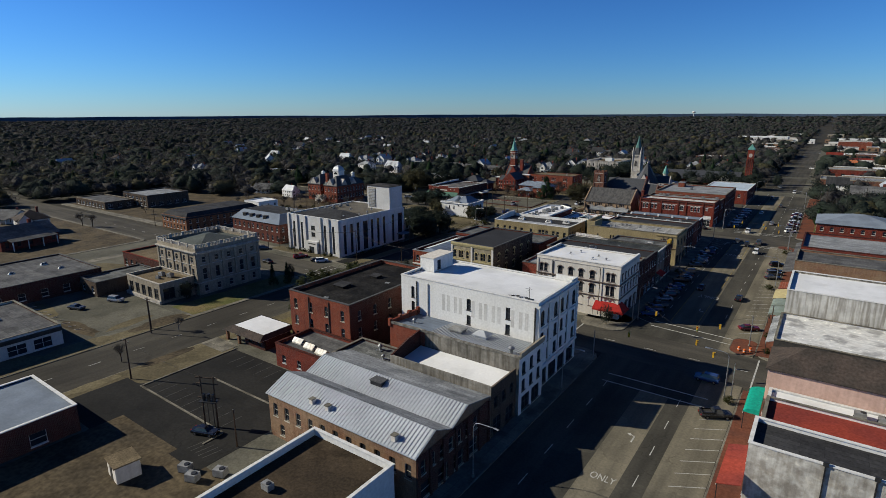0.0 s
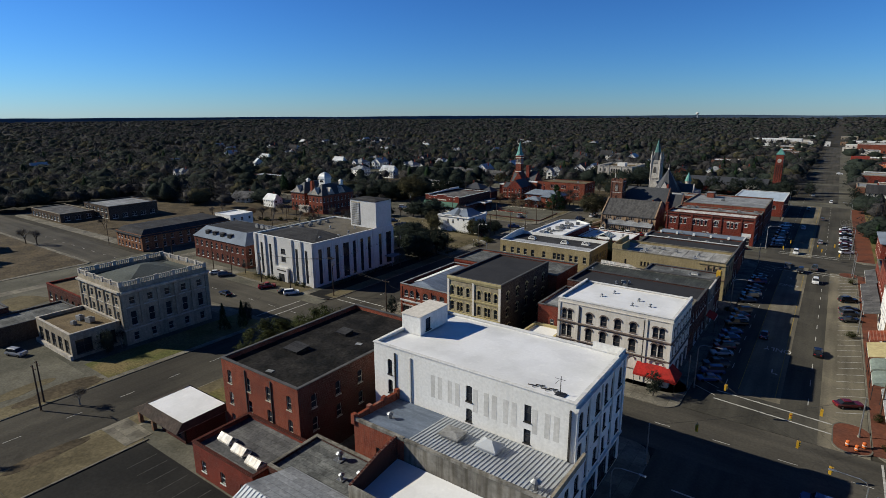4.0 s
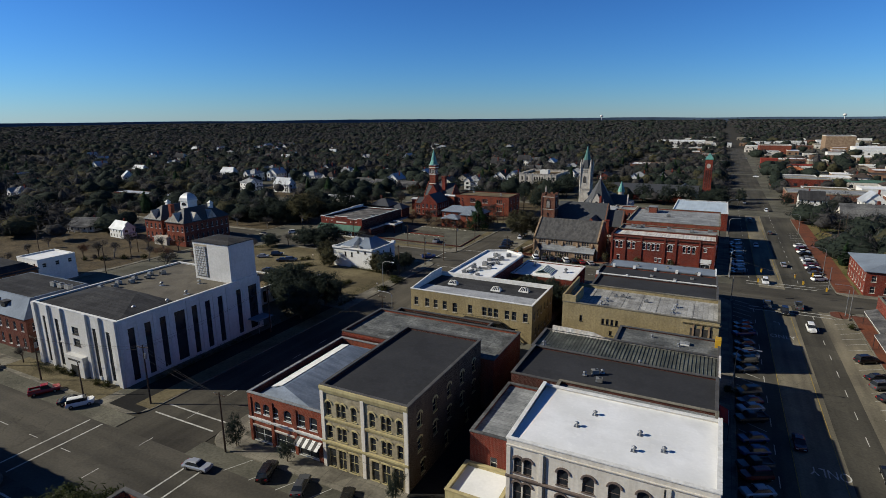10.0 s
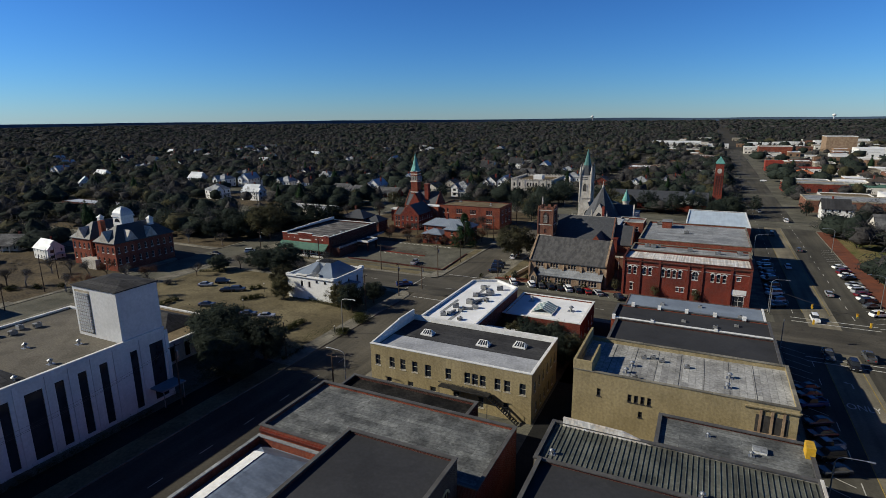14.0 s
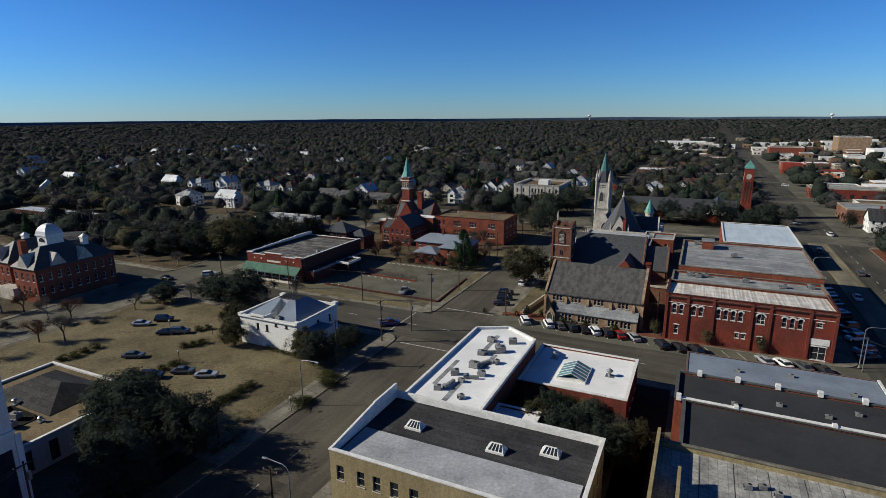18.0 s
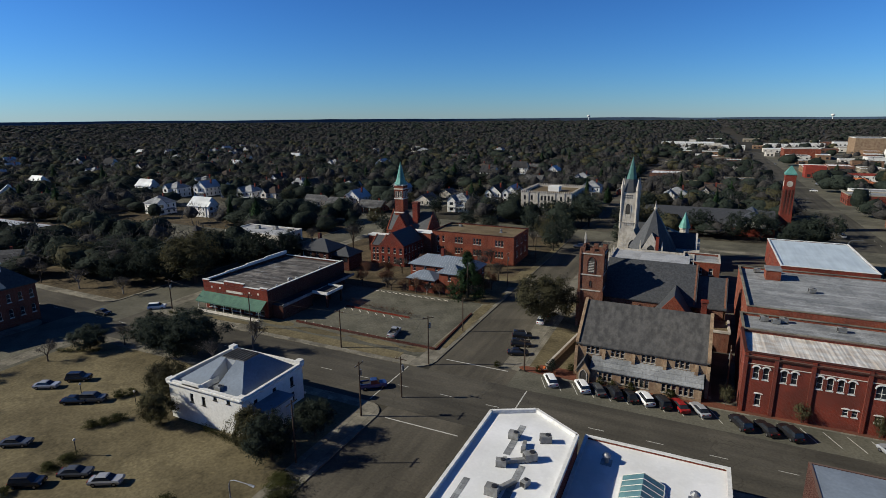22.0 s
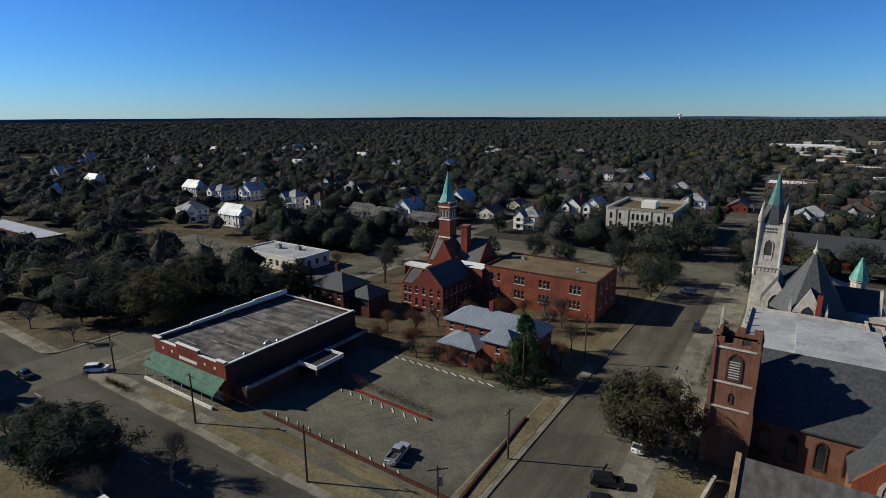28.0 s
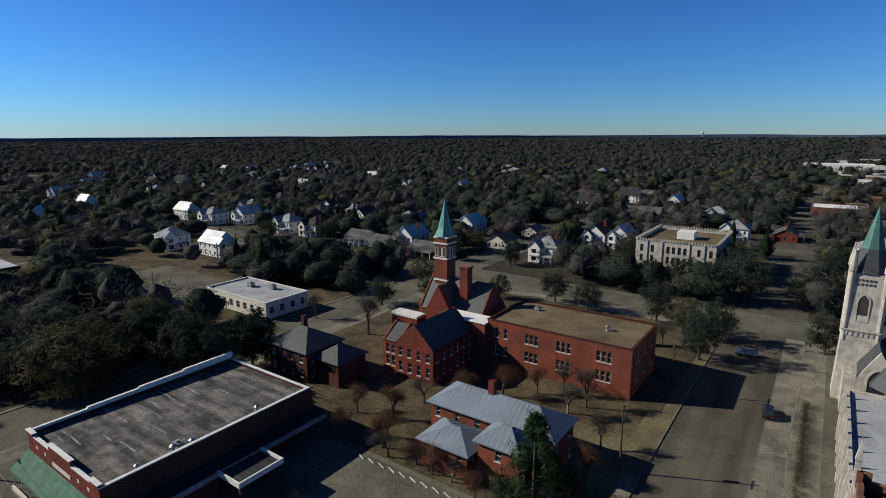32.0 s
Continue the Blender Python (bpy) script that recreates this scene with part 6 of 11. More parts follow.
def grey_stores():
    a = building("black_roof_store", "store with a smooth black roof and white metal coping", -70, 213.4, -40.6, 227.4, 10.2, brick_dark, roof_smooth, {"E": [row(4, 2, 12, 1.1, 6.6, 2, 0.2), row(3, 2.5, 11.5, 2.8, 0.4, 2.8, 0, "v")]}, para=0.35, cop=steel_dull, walls={"W": brick_orange})
    b = building("dark_felt_store", "store with a dark felt roof and white metal coping", -71.2, 227.6, -40.8, 237.6, 10.1, brick_orange, roof_smooth, {"E": [row(3, 2, 8, 1.1, 6.6, 2, 0.2)]}, para=0.35, cop=steel_dull)
    part("party_wall_cap", G().box(0.2, -0.35, 9.8, 30.2, 0.25, 10.35).box(0.2, -0.45, 9.9, 0.9, 0.35, 10.8).box(8.0, -0.45, 9.9, 8.6, 0.35, 10.6).box(20.0, -0.45, 9.9, 20.6, 0.35, 10.6), white_trim, b)
    c = building("corner_sheet_store", "corner store with a blue-grey sheet roof", -70, 237.8, -41.2, 248.6, 9.4, brick_dark, metal_blue, {"E": [row(3, 2, 9, 1.1, 6, 2, 0.2), row(2, 3, 8, 3, 0.4, 2.8, 0, "v")], "N": [row(7, 2, 27, 1.1, 6, 2, 0.2)]}, para=0.1)
    part("eave_edge", G().box(28.5, 0.2, 9.2, 28.9, 10.7, 9.5), white_trim, c)
    for x, y in ((-51, 231), (-57, 232), (-47, 233.5), (-63, 229.6)):
        air_unit(x, y, 9.6, 0, 0.6)
    for x, y in ((-62, 243), (-54, 244.5), (-46, 241)):
        air_unit(x, y, 9.2, 0, 0.6)
    for i in range(5):
        part("coping_pier", G().box(3 + i * 5.6, 9.4, 9.9, 3.7 + i * 5.6, 10.2, 10.7), white_trim, b)


def yellow_trimmed():
    """Three-storey brick corner building with yellow-painted trim."""
    W, D, h = 15.2, 26.0, 13.7
    x0, y0 = -93.8, 137.0
    s = []
    for v, hh, ar in ((8.9, 2.4, 0.55), (5.0, 2.3, 0.2)):
        for u, w in ((1.4, 0.95), (3.2, 0.8), (4.1, 0.8), (6.0, 0.95), (9.2, 0.95), (11.1, 0.8), (12.0, 0.8), (13.8, 0.95)):
            s.append((u - w / 2, v, w, hh, ar if ar < w / 2 else w / 2, "s"))
    s += [(1.0, 0.2, 1.3, 3.2, 0, "s"), (2.8, 0.2, 1.4, 3.2, 0, "v"), (4.8, 0.2, 1.6, 3.2, 0, "v"), (8.8, 0.2, 1.3, 3.2, 0, "s"), (10.6, 0.2, 1.4, 3.2, 0, "v"), (12.6, 0.2, 1.6, 3.2, 0, "v")]
    e = row(5, 3.2, 22.8, 1.3, 8.9, 2.4, 0.6) + row(5, 3.2, 22.8, 1.3, 5.0, 2.3, 0.4) + row(3, 4, 20, 1.3, 0.8, 2.3, 0.2)
    t = building("yellow_trim_building", "three-storey building with a yellow and cream arched front and dark roof", x0, y0, x0 + W, y0 + D, h, stucco_buff, roof_smooth, {"S": [s], "E": [e], "N": [row(3, 3, 12, 1.1, 9, 2)]}, para=0.4, cop=steel_dull, trim=stucco_yellow, hood=stucco_yellow, walls={"E": brick_umber, "N": brick_dark, "W": brick_red})
    band(t, "S", W, D, 12.6, 13.7, 0.35, stucco_yellow)
    band(t, "S", W, D, 8.0, 8.6, 0.2, stucco_yellow, "string_course")
    band(t, "S", W, D, 3.9, 4.6, 0.3, stucco_yellow, "string_course")
    for u in (0.3, 7.6, 14.9):
        pilaster(t, "S", W, D, u, 0.6, 0, 13.2, 0.22, stucco_cream)
    r = building("rear_brick_building", "brick building with a grey felt roof behind the arcade", -109.6, 163.3, -76.2, 178, 10.0, brick_orange, roof_mottled, {"S": [row(3, 3, 10, 1.0, 5.2, 2.0, 0.5)], "W": [row(4, 2, 12.5, 1, 6, 2)]}, para=0.45, cop=steel_dull)
    band(r, "S", 33.4, 14.7, 8.8, 9.4, 0.25, brick_red, "corbel", 0, 12)
    q = building("dark_rear_building", "low dark-roofed brick building at the alley", -109, 178.2, -85.2, 185.8, 7.8, brick_dark, roof_black, {}, para=0.5, cop=steel_dull)
    return t


def arcade_building():
    """Two-storey brick front with arched upper openings and a blue-white sheet roof."""
    W, D, h = 15.4, 25.6, 8.8
    x0, y0 = -109.4, 137.2
    s = row(3, 2.0, 5.8, 1.3, 5.4, 1.9, 0.55) + row(2, 11.2, 13.6, 1.5, 5.2, 2.2, 0.3) + [(0.9, 0.3, 4.0, 2.4, 0, "v"), (5.6, 0.3, 4.0, 2.4, 0, "v"), (10.4, 0.3, 4.0, 2.4, 0, "v")] + row(1, 8.4, 8.4, 1.5, 5.4, 1.9, 0.55)
    t = building("arcade_building", "two-storey orange brick shop with arched windows and sheet roof", x0, y0, x0 + W, y0 + D, h, brick_orange, metal_blue, {"S": [s]}, para=1.2, cop=roof_light, trim=white_trim)
    part("inner_roof", G().loft([[(0.5, 0.6, h - 1.25), (W - 0.4, 0.6, h - 1.25), (W - 0.4, D - 0.5, h - 1.25), (0.5, D - 0.5, h - 1.25)], [(4.4, 3.4, h + 0.35), (5.0, 3.4, h + 0.35), (5.0, D - 3.5, h + 0.35), (4.4, D - 3.5, h + 0.35)]]), sheet_pale, t)
    part("light_strip", G().loft([[(2.4, 3.0, h - 0.05), (4.4, 3.4, h + 0.4), (4.4, D - 3.5, h + 0.4), (2.4, D - 3.3, h - 0.05)], [(2.4, 3.0, h), (4.4, 3.4, h + 0.45), (4.4, D - 3.5, h + 0.45), (2.4, D - 3.3, h)]]), white_trim, t)
    band(t, "S", W, D, 3.9, 4.5, 0.25, white_trim, "fascia")
    band(t, "S", W, D, 2.8, 3.2, 0.12, stucco_cream, "fascia")
    for u in (0.4, 5.1, 10.0, 15.0):
        pilaster(t, "S", W, D, u, 0.6, 0, 8.0, 0.15, brick_orange)
    a = thing("striped_awning", "dark awning with white stripes over a shop window", "awning", -99.0, 137.0, 2.9)
    for k in range(8):
        part("stripe", G().loft([[(k * 0.6, 0, 0.8), (k * 0.6 + 0.6, 0, 0.8), (k * 0.6 + 0.6, 0, 0.74), (k * 0.6, 0, 0.74)], [(k * 0.6, -1.3, 0), (k * 0.6 + 0.6, -1.3, 0), (k * 0.6 + 0.6, -1.3, -0.06), (k * 0.6, -1.3, -0.06)]]), white_trim if k % 2 else dark_trim, a)
    return t


def buff_restaurant():
    """Two-storey buff brick building with white parapets and skylights."""
    W, D, h = 32.6, 17.4, 9.6
    x0, y0 = -111.7, 195.2
    s = row(1, 1.6, 1.6, 0.9, 5.4, 1.9) + row(2, 4.8, 7.2, 0.9, 5.4, 1.9) + row(1, 9.8, 9.8, 0.9, 5.4, 1.9) + row(1, 12.6, 12.6, 1.0, 5.0, 2.2) + row(1, 16.8, 16.8, 0.9, 5.4, 1.9) + row(3, 20.6, 23.6, 0.9, 5.4, 1.9) + row(2, 26.4, 28.2, 0.9, 5.4, 1.9) + row(1, 31.0, 31.0, 0.9, 5.4, 1.9) + row(6, 4, 28, 0.9, 1.2, 1.8)
    w = row(5, 2, 15.4, 1.0, 5.4, 1.9) + row(4, 3, 14.5, 2.0, 0.5, 2.6, 0, "v")
    t = building("buff_brick_building", "two-storey buff brick building with white parapets and skylights", x0, y0, x0 + W, y0 + D, h, brick_yellow, roof_dark, {"S": [[(a - 0.12, b - 0.1, c + 0.24, d + 0.25, e, f) for a, b, c, d, e, f in s]], "W": [w], "E": [row(6, 2, 15.4, 0.9, 5.4, 1.9), row(5, 3, 14, 0.9, 1.2, 1.8)], "N": [row(6, 3, 29, 0.9, 5.4, 1.9)]}, para=0.9, cop=white_trim, trim=cream_trim)
    part("coated_patch", G().box(0.8, 0.5, h - 1.0, W - 0.9, 7.6, h - 0.885), roof_pale, t)
    for k, (bx0, by0, bx1, by1) in enumerate(((0.32, 0.34, W - 0.32, 0.44), (0.32, D - 0.44, W - 0.32, D - 0.34), (0.32, 0.46, 0.42, D - 0.46), (W - 0.42, 0.46, W - 0.32, D - 0.46))):
        part("parapet_lining", G().box(bx0, by0, h - 1.05, bx1, by1, h - 0.12), white_trim, t)
    part("raised_parapet", G().box(0.02, D - 6.6, h, 0.36, D, h + 1.3).loft([[(0.02, 0.2, h), (0.36, 0.2, h), (0.36, 0.2, h + 0.1), (0.02, 0.2, h + 0.1)], [(0.02, D - 6.6, h), (0.36, D - 6.6, h), (0.36, D - 6.6, h + 1.2), (0.02, D - 6.6, h + 1.2)]]), white_trim, t)
    skylight(-104.5, 205.8, 8.7, 0, 1.25)
    skylight(-92.0, 205.4, 8.7, 0, 1.25)
    skylight(-85.2, 207.6, 8.7, 0, 1.25)
    f = thing("fire_escape", "black iron fire escape stair on a brick wall", "fire escape", -91, 195.0, 0.15)
    part("platform", G().box(-5.2, -1.6, 4.4, 4.6, -0.05, 4.5), dark_steel, f)
    part("stringer", G().tube((4.4, -1.5, 4.4), (10.0, -1.5, 0.1), 0.09).tube((4.4, -0.5, 4.4), (10.0, -0.5, 0.1), 0.09), dark_steel, f)
    for k in range(14):
        part("tread", G().box(4.5 + k * 0.4, -1.5, 4.28 - k * 0.305, 4.8 + k * 0.4, -0.5, 4.32 - k * 0.305), dark_steel, f)
    part("handrail", G().tube((-5.2, -1.6, 5.5), (4.6, -1.6, 5.5), 0.04).tube((4.6, -1.5, 5.5), (10.0, -1.5, 1.2), 0.04).tube((-5.2, -1.6, 4.4), (-2.0, -1.6, 5.5), 0.035).tube((-5.2, -1.6, 5.5), (-2.0, -1.6, 4.4), 0.035).tube((-2.0, -1.6, 4.4), (1.3, -1.6, 5.5), 0.035).tube((-2.0, -1.6, 5.5), (1.3, -1.6, 4.4), 0.035).tube((1.3, -1.6, 4.4), (4.6, -1.6, 5.5), 0.035).tube((1.3, -1.6, 5.5), (4.6, -1.6, 4.4), 0.035).tube((7.2, -1.5, 2.3), (7.2, -1.5, 3.4), 0.04), dark_steel, f)
    part("post", G().cyl(-5.0, -1.5, 0, 4.4, 0.07, n=6), dark_steel, f)
    part("post", G().cyl(4.4, -1.5, 0, 4.4, 0.07, n=6), dark_steel, f)
    # long white-roofed wing with a canted end, and the low pavilion behind
    v = thing("white_roof_wing", "red brick wing with a white coated roof and rooftop units", "building", -110.6, 213.0, 0.1)
    pts = [(0, 0), (13.2, 0), (13.2, 30.2), (6.2, 34.6), (0, 31.4)]
    part("wall", G().loft([[(x, y, 0) for x, y in pts], [(x, y, 8.4) for x, y in pts]]), brick_red, v)
    part("roof", G().prism([(x * 0.96 + 0.25, y * 0.985 + 0.2) for x, y in pts], 8.4, 8.45), roof_white, v)
    for a, b in zip(pts, pts[1:] + pts[:1]):
        d = Vector((b[0] - a[0], b[1] - a[1], 0))
        part("coping", G().box(0, -0.1, 8.38, d.length, 0.35, 9.0), white_trim, v, m=pose(a[0], a[1], 0, 0, 0, math.degrees(math.atan2(d.y, d.x))))
    for x, y, s2, r in ((4.0, 4.5, 1.2, 20), (8.6, 3.4, 1.0, 60), (6.5, 8.5, 1.0, 0), (4.4, 10.6, 1.4, 30), (8.8, 12, 1.3, 10), (6.4, 14.5, 1.6, 0), (9.5, 17.5, 1.1, 70), (5.6, 20, 1.3, 15), (8.6, 22.6, 1.6, 40), (5.2, 26.5, 1.4, 0), (9.4, 27.4, 1.5, 25)):
        air_unit(-110.6 + x, 213 + y, 8.52, r, s2 * 0.72)
    for x, y, L, r in ((5.2, 6.4, 3.0, 80), (7.6, 10.2, 2.6, 20), (7.4, 16.0, 3.4, 60), (7.0, 21.2, 3.0, 30), (7.2, 24.6, 2.4, 100)):
        dt = thing("roof_duct", "dull metal duct between rooftop units", "duct", -110.6 + x, 213 + y, 8.52, r)
        part("casing", G().box(-L / 2, -0.25, 0.2, L / 2, 0.25, 0.65).box(-L / 2, -0.3, 0.15, -L / 2 + 0.5, 0.3, 0.9), unit_grey, dt)
        part("foot", G().box(-0.9, -0.2, 0, -0.7, 0.2, 0.2).box(0.7, -0.2, 0, 0.9, 0.2, 0.2), dark_steel, dt)
    for k, (ax, ay, bx, by) in enumerate(((6.0, 1.4, 6.9, 9.0), (7.6, 12.5, 8.5, 21.0), (5.0, 22.5, 5.9, 30.0), (2.2, 6.0, 3.0, 16.0))):
        part("walkway_pad", G().box(ax, ay, 8.45, bx, by, 8.475), roof_light, v)
    p = building("pavilion_hall", "low hall with a white roof and a green glass skylight", -97.2, 231.2, -78.4, 248.4, 6.0, brick_red, roof_white, {"S": [row(4, 3, 16, 1.6, 1, 2.6)], "E": [row(4, 2.5, 14.5, 1.4, 1, 2.4)], "N": [row(4, 3, 16, 1.6, 1, 2.6)]}, para=0.35, cop=white_trim)
    g = thing("glass_skylight", "green-glazed ridge skylight with white bars", "skylight", -88.5, 238.0, 5.65)
    part("kerb", G().box(-2.6, -3.2, 0, 2.6, 3.2, 0.4), white_trim, g)
    part("glazing", G().gable(-2.5, -3.1, 2.5, 3.1, 0.4, 1.5, "y", 0, 0.05), glass_green, g)
    for k in range(6):
        y = -3.0 + k * 1.2
        part("glazing_bar", G().tube((-2.55, y, 0.43), (0, y, 1.54), 0.05, n=4).tube((0, y, 1.54), (2.55, y, 0.43), 0.05, n=4), white_trim, g)
    roof_vent(-93.5, 243.5, 5.65, 1.4), roof_vent(-82.5, 240, 5.65, 1.4)
    building("connector", "low white-roofed link between the buildings", -97.2, 214, -90, 221, 6.4, brick_red, roof_white, {}, para=0.3, cop=white_trim)
    return t


italianate(), grey_shed_row(), tan_theatre(), grey_stores(), yellow_trimmed(), arcade_building(), buff_restaurant()


# ---- block with the churches ----
def pointed(w, h):
    """A pointed-arch outline."""
    pts = [(0, 0), (w, 0), (w, h - 0.85 * w)]
    n = 5
    pts += [(w - w * (1 - math.cos(a)) , h - 0.85 * w + 0.98 * w * math.sin(a)) for a in (radians(60) * i / n for i in range(1, n + 1))][:n]
    pts += [(w - x, z) for x, z in reversed(pts[3:-1])]
    return pts + [(0, h - 0.85 * w)]


def lancet(t, m, u, v, w, h, mat=stone_pale, pane=glass):
    """A pointed window: stone surround, recessed pane."""
    o, i = pointed(w, h), pointed(w, h)
    big = [(w / 2 + (x - w / 2) * 1.3, -0.15 + z * 1.08) for x, z in o]
    g = G()
    for k in range(len(o)):
        j = (k + 1) % len(o)
        g.face((big[k][0], -0.12, big[k][1]), (big[j][0], -0.12, big[j][1]), (o[j][0], -0.12, o[j][1]), (o[k][0], -0.12, o[k][1]))
        g.face((big[k][0], -0.12, big[k][1]), (big[k][0], 0.02, big[k][1]), (big[j][0], 0.02, big[j][1]), (big[j][0], -0.12, big[j][1]))
        g.face((o[k][0], -0.12, o[k][1]), (o[j][0], -0.12, o[j][1]), (o[j][0], -0.02, o[j][1]), (o[k][0], -0.02, o[k][1]))
    win = part("window", g, mat, t, m=m @ pose(u, 0, v))
    part("pane", G().face(*[(x, -0.02, z) for x, z in i]), pane, win)
    return win


def gable_wall(t, x0, x1, y, z0, z1, z2, mat, thick=0.4, name="gable"):
    xm = (x0 + x1) / 2
    pts = [(x0, z0), (x1, z0), (x1, z1), (xm, z2), (x0, z1)]
    return part(name, G().loft([[(x, y, z) for x, z in pts], [(x, y + thick, z) for x, z in pts]]), mat, t)


def gable_wall_x(t, y0, y1, x, z0, z1, z2, mat, thick=0.4, name="gable"):
    ym = (y0 + y1) / 2
    pts = [(y0, z0), (y1, z0), (y1, z1), (ym, z2), (y0, z1)]
    return part(name, G().loft([[(x, y, z) for y, z in pts], [(x + thick, y, z) for y, z in pts]]), mat, t)


def stone_chapel():
    """Long stone parish hall with a steep slate roof and a lean-to aisle."""
    x0, y0 = -105.2, 279.6
    W, D = 24.6, 17.4
    t = thing("parish_hall", "tan stone parish hall with a steep weathered slate roof", "church hall", x0, y0, 0.1)
    up = [q for c in (3.4, 8.2, 13.9, 19.9) for q in row(3, c - 0.9, c + 0.9, 0.7, 5.0, 1.5)]
    dn = [q for c in (6.4, 10.6, 13.2, 18.0, 21.0) for q in row(3, c - 0.9, c + 0.9, 0.7, 0.8, 1.6)]
    part("wall", wall_geo(W, 7.2, up), stone_tan, t, m=pose(0, 0.2, 0))
    put_windows(t, pose(0, 0.2, 0), up, stone_pale)
    part("wall", wall_geo(20.0, 3.0, [(u - 3.6, v, w, h, a, s) for u, v, w, h, a, s in dn if u - 3.6 < 19]), stone_tan, t, m=pose(3.6, -2.4, 0))
    put_windows(t, pose(3.6, -2.4, 0), [(u - 3.6, v, w, h, a, s) for u, v, w, h, a, s in dn if u - 3.6 < 19], stone_pale)
    part("wall", G().box(3.6, -2.3, 0, 3.9, 0.2, 3.0).box(23.3, -2.3, 0, 23.6, 0.2, 3.0), stone_tan, t)
    part("aisle_roof", G().loft([[(3.4, -2.8, 2.9), (23.8, -2.8, 2.9), (23.8, -2.8, 3.1), (3.4, -2.8, 3.1)], [(3.4, 0.3, 4.5), (23.8, 0.3, 4.5), (23.8, 0.3, 4.7), (3.4, 0.3, 4.7)]]), roof_light, t)
    part("wall", G().box(0, D - 0.4, 0, W, D, 7.2), stone_tan, t)
    part("roof", G().gable(0.5, 0.2, W - 0.5, D, 7.2, 13.4, "x", 0.35, 0.25), slate_old, t)
    for x in (0.05, W - 0.45):
        gable_wall_x(t, 0.2, D, x, 0, 7.2, 13.5, stone_tan)
        part("coping", G().loft([[(x - 0.1, -0.1, 7.0), (x + 0.5, -0.1, 7.0), (x + 0.5, -0.1, 7.4), (x - 0.1, -0.1, 7.4)], [(x - 0.1, 8.8, 13.4), (x + 0.5, 8.8, 13.4), (x + 0.5, 8.8, 13.8), (x - 0.1, 8.8, 13.8)], [(x - 0.1, D + 0.3, 7.0), (x + 0.5, D + 0.3, 7.0), (x + 0.5, D + 0.3, 7.4), (x - 0.1, D + 0.3, 7.4)]]), stone_tan, t)
    for u in (0.2, 5.6, 11.2, 16.9, 22.4, 24.4):
        part("buttress", G().loft([[(u - 0.3, -0.5, 0), (u + 0.3, -0.5, 0), (u + 0.3, 0.3, 0), (u - 0.3, 0.3, 0)], [(u - 0.3, -0.4, 5.0), (u + 0.3, -0.4, 5.0), (u + 0.3, 0.3, 5.0), (u - 0.3, 0.3, 5.0)], [(u - 0.3, 0.1, 6.2), (u + 0.3, 0.1, 6.2), (u + 0.3, 0.3, 6.2), (u - 0.3, 0.3, 6.2)]]), stone_tan, t)
    gable_wall(t, 1.0, 3.5, -3.0, 0, 2.4, 4.6, stone_tan, 3.0, "porch")
    part("porch_roof", G().gable(0.9, -3.0, 3.6, 0.2, 2.5, 4.8, "y", 0.2, 0.15), slate_old, t)
    lancet(t, pose(0, -3.0, 0), 1.6, 0.05, 1.3, 2.6, stone_pale, dark_trim)
    return t


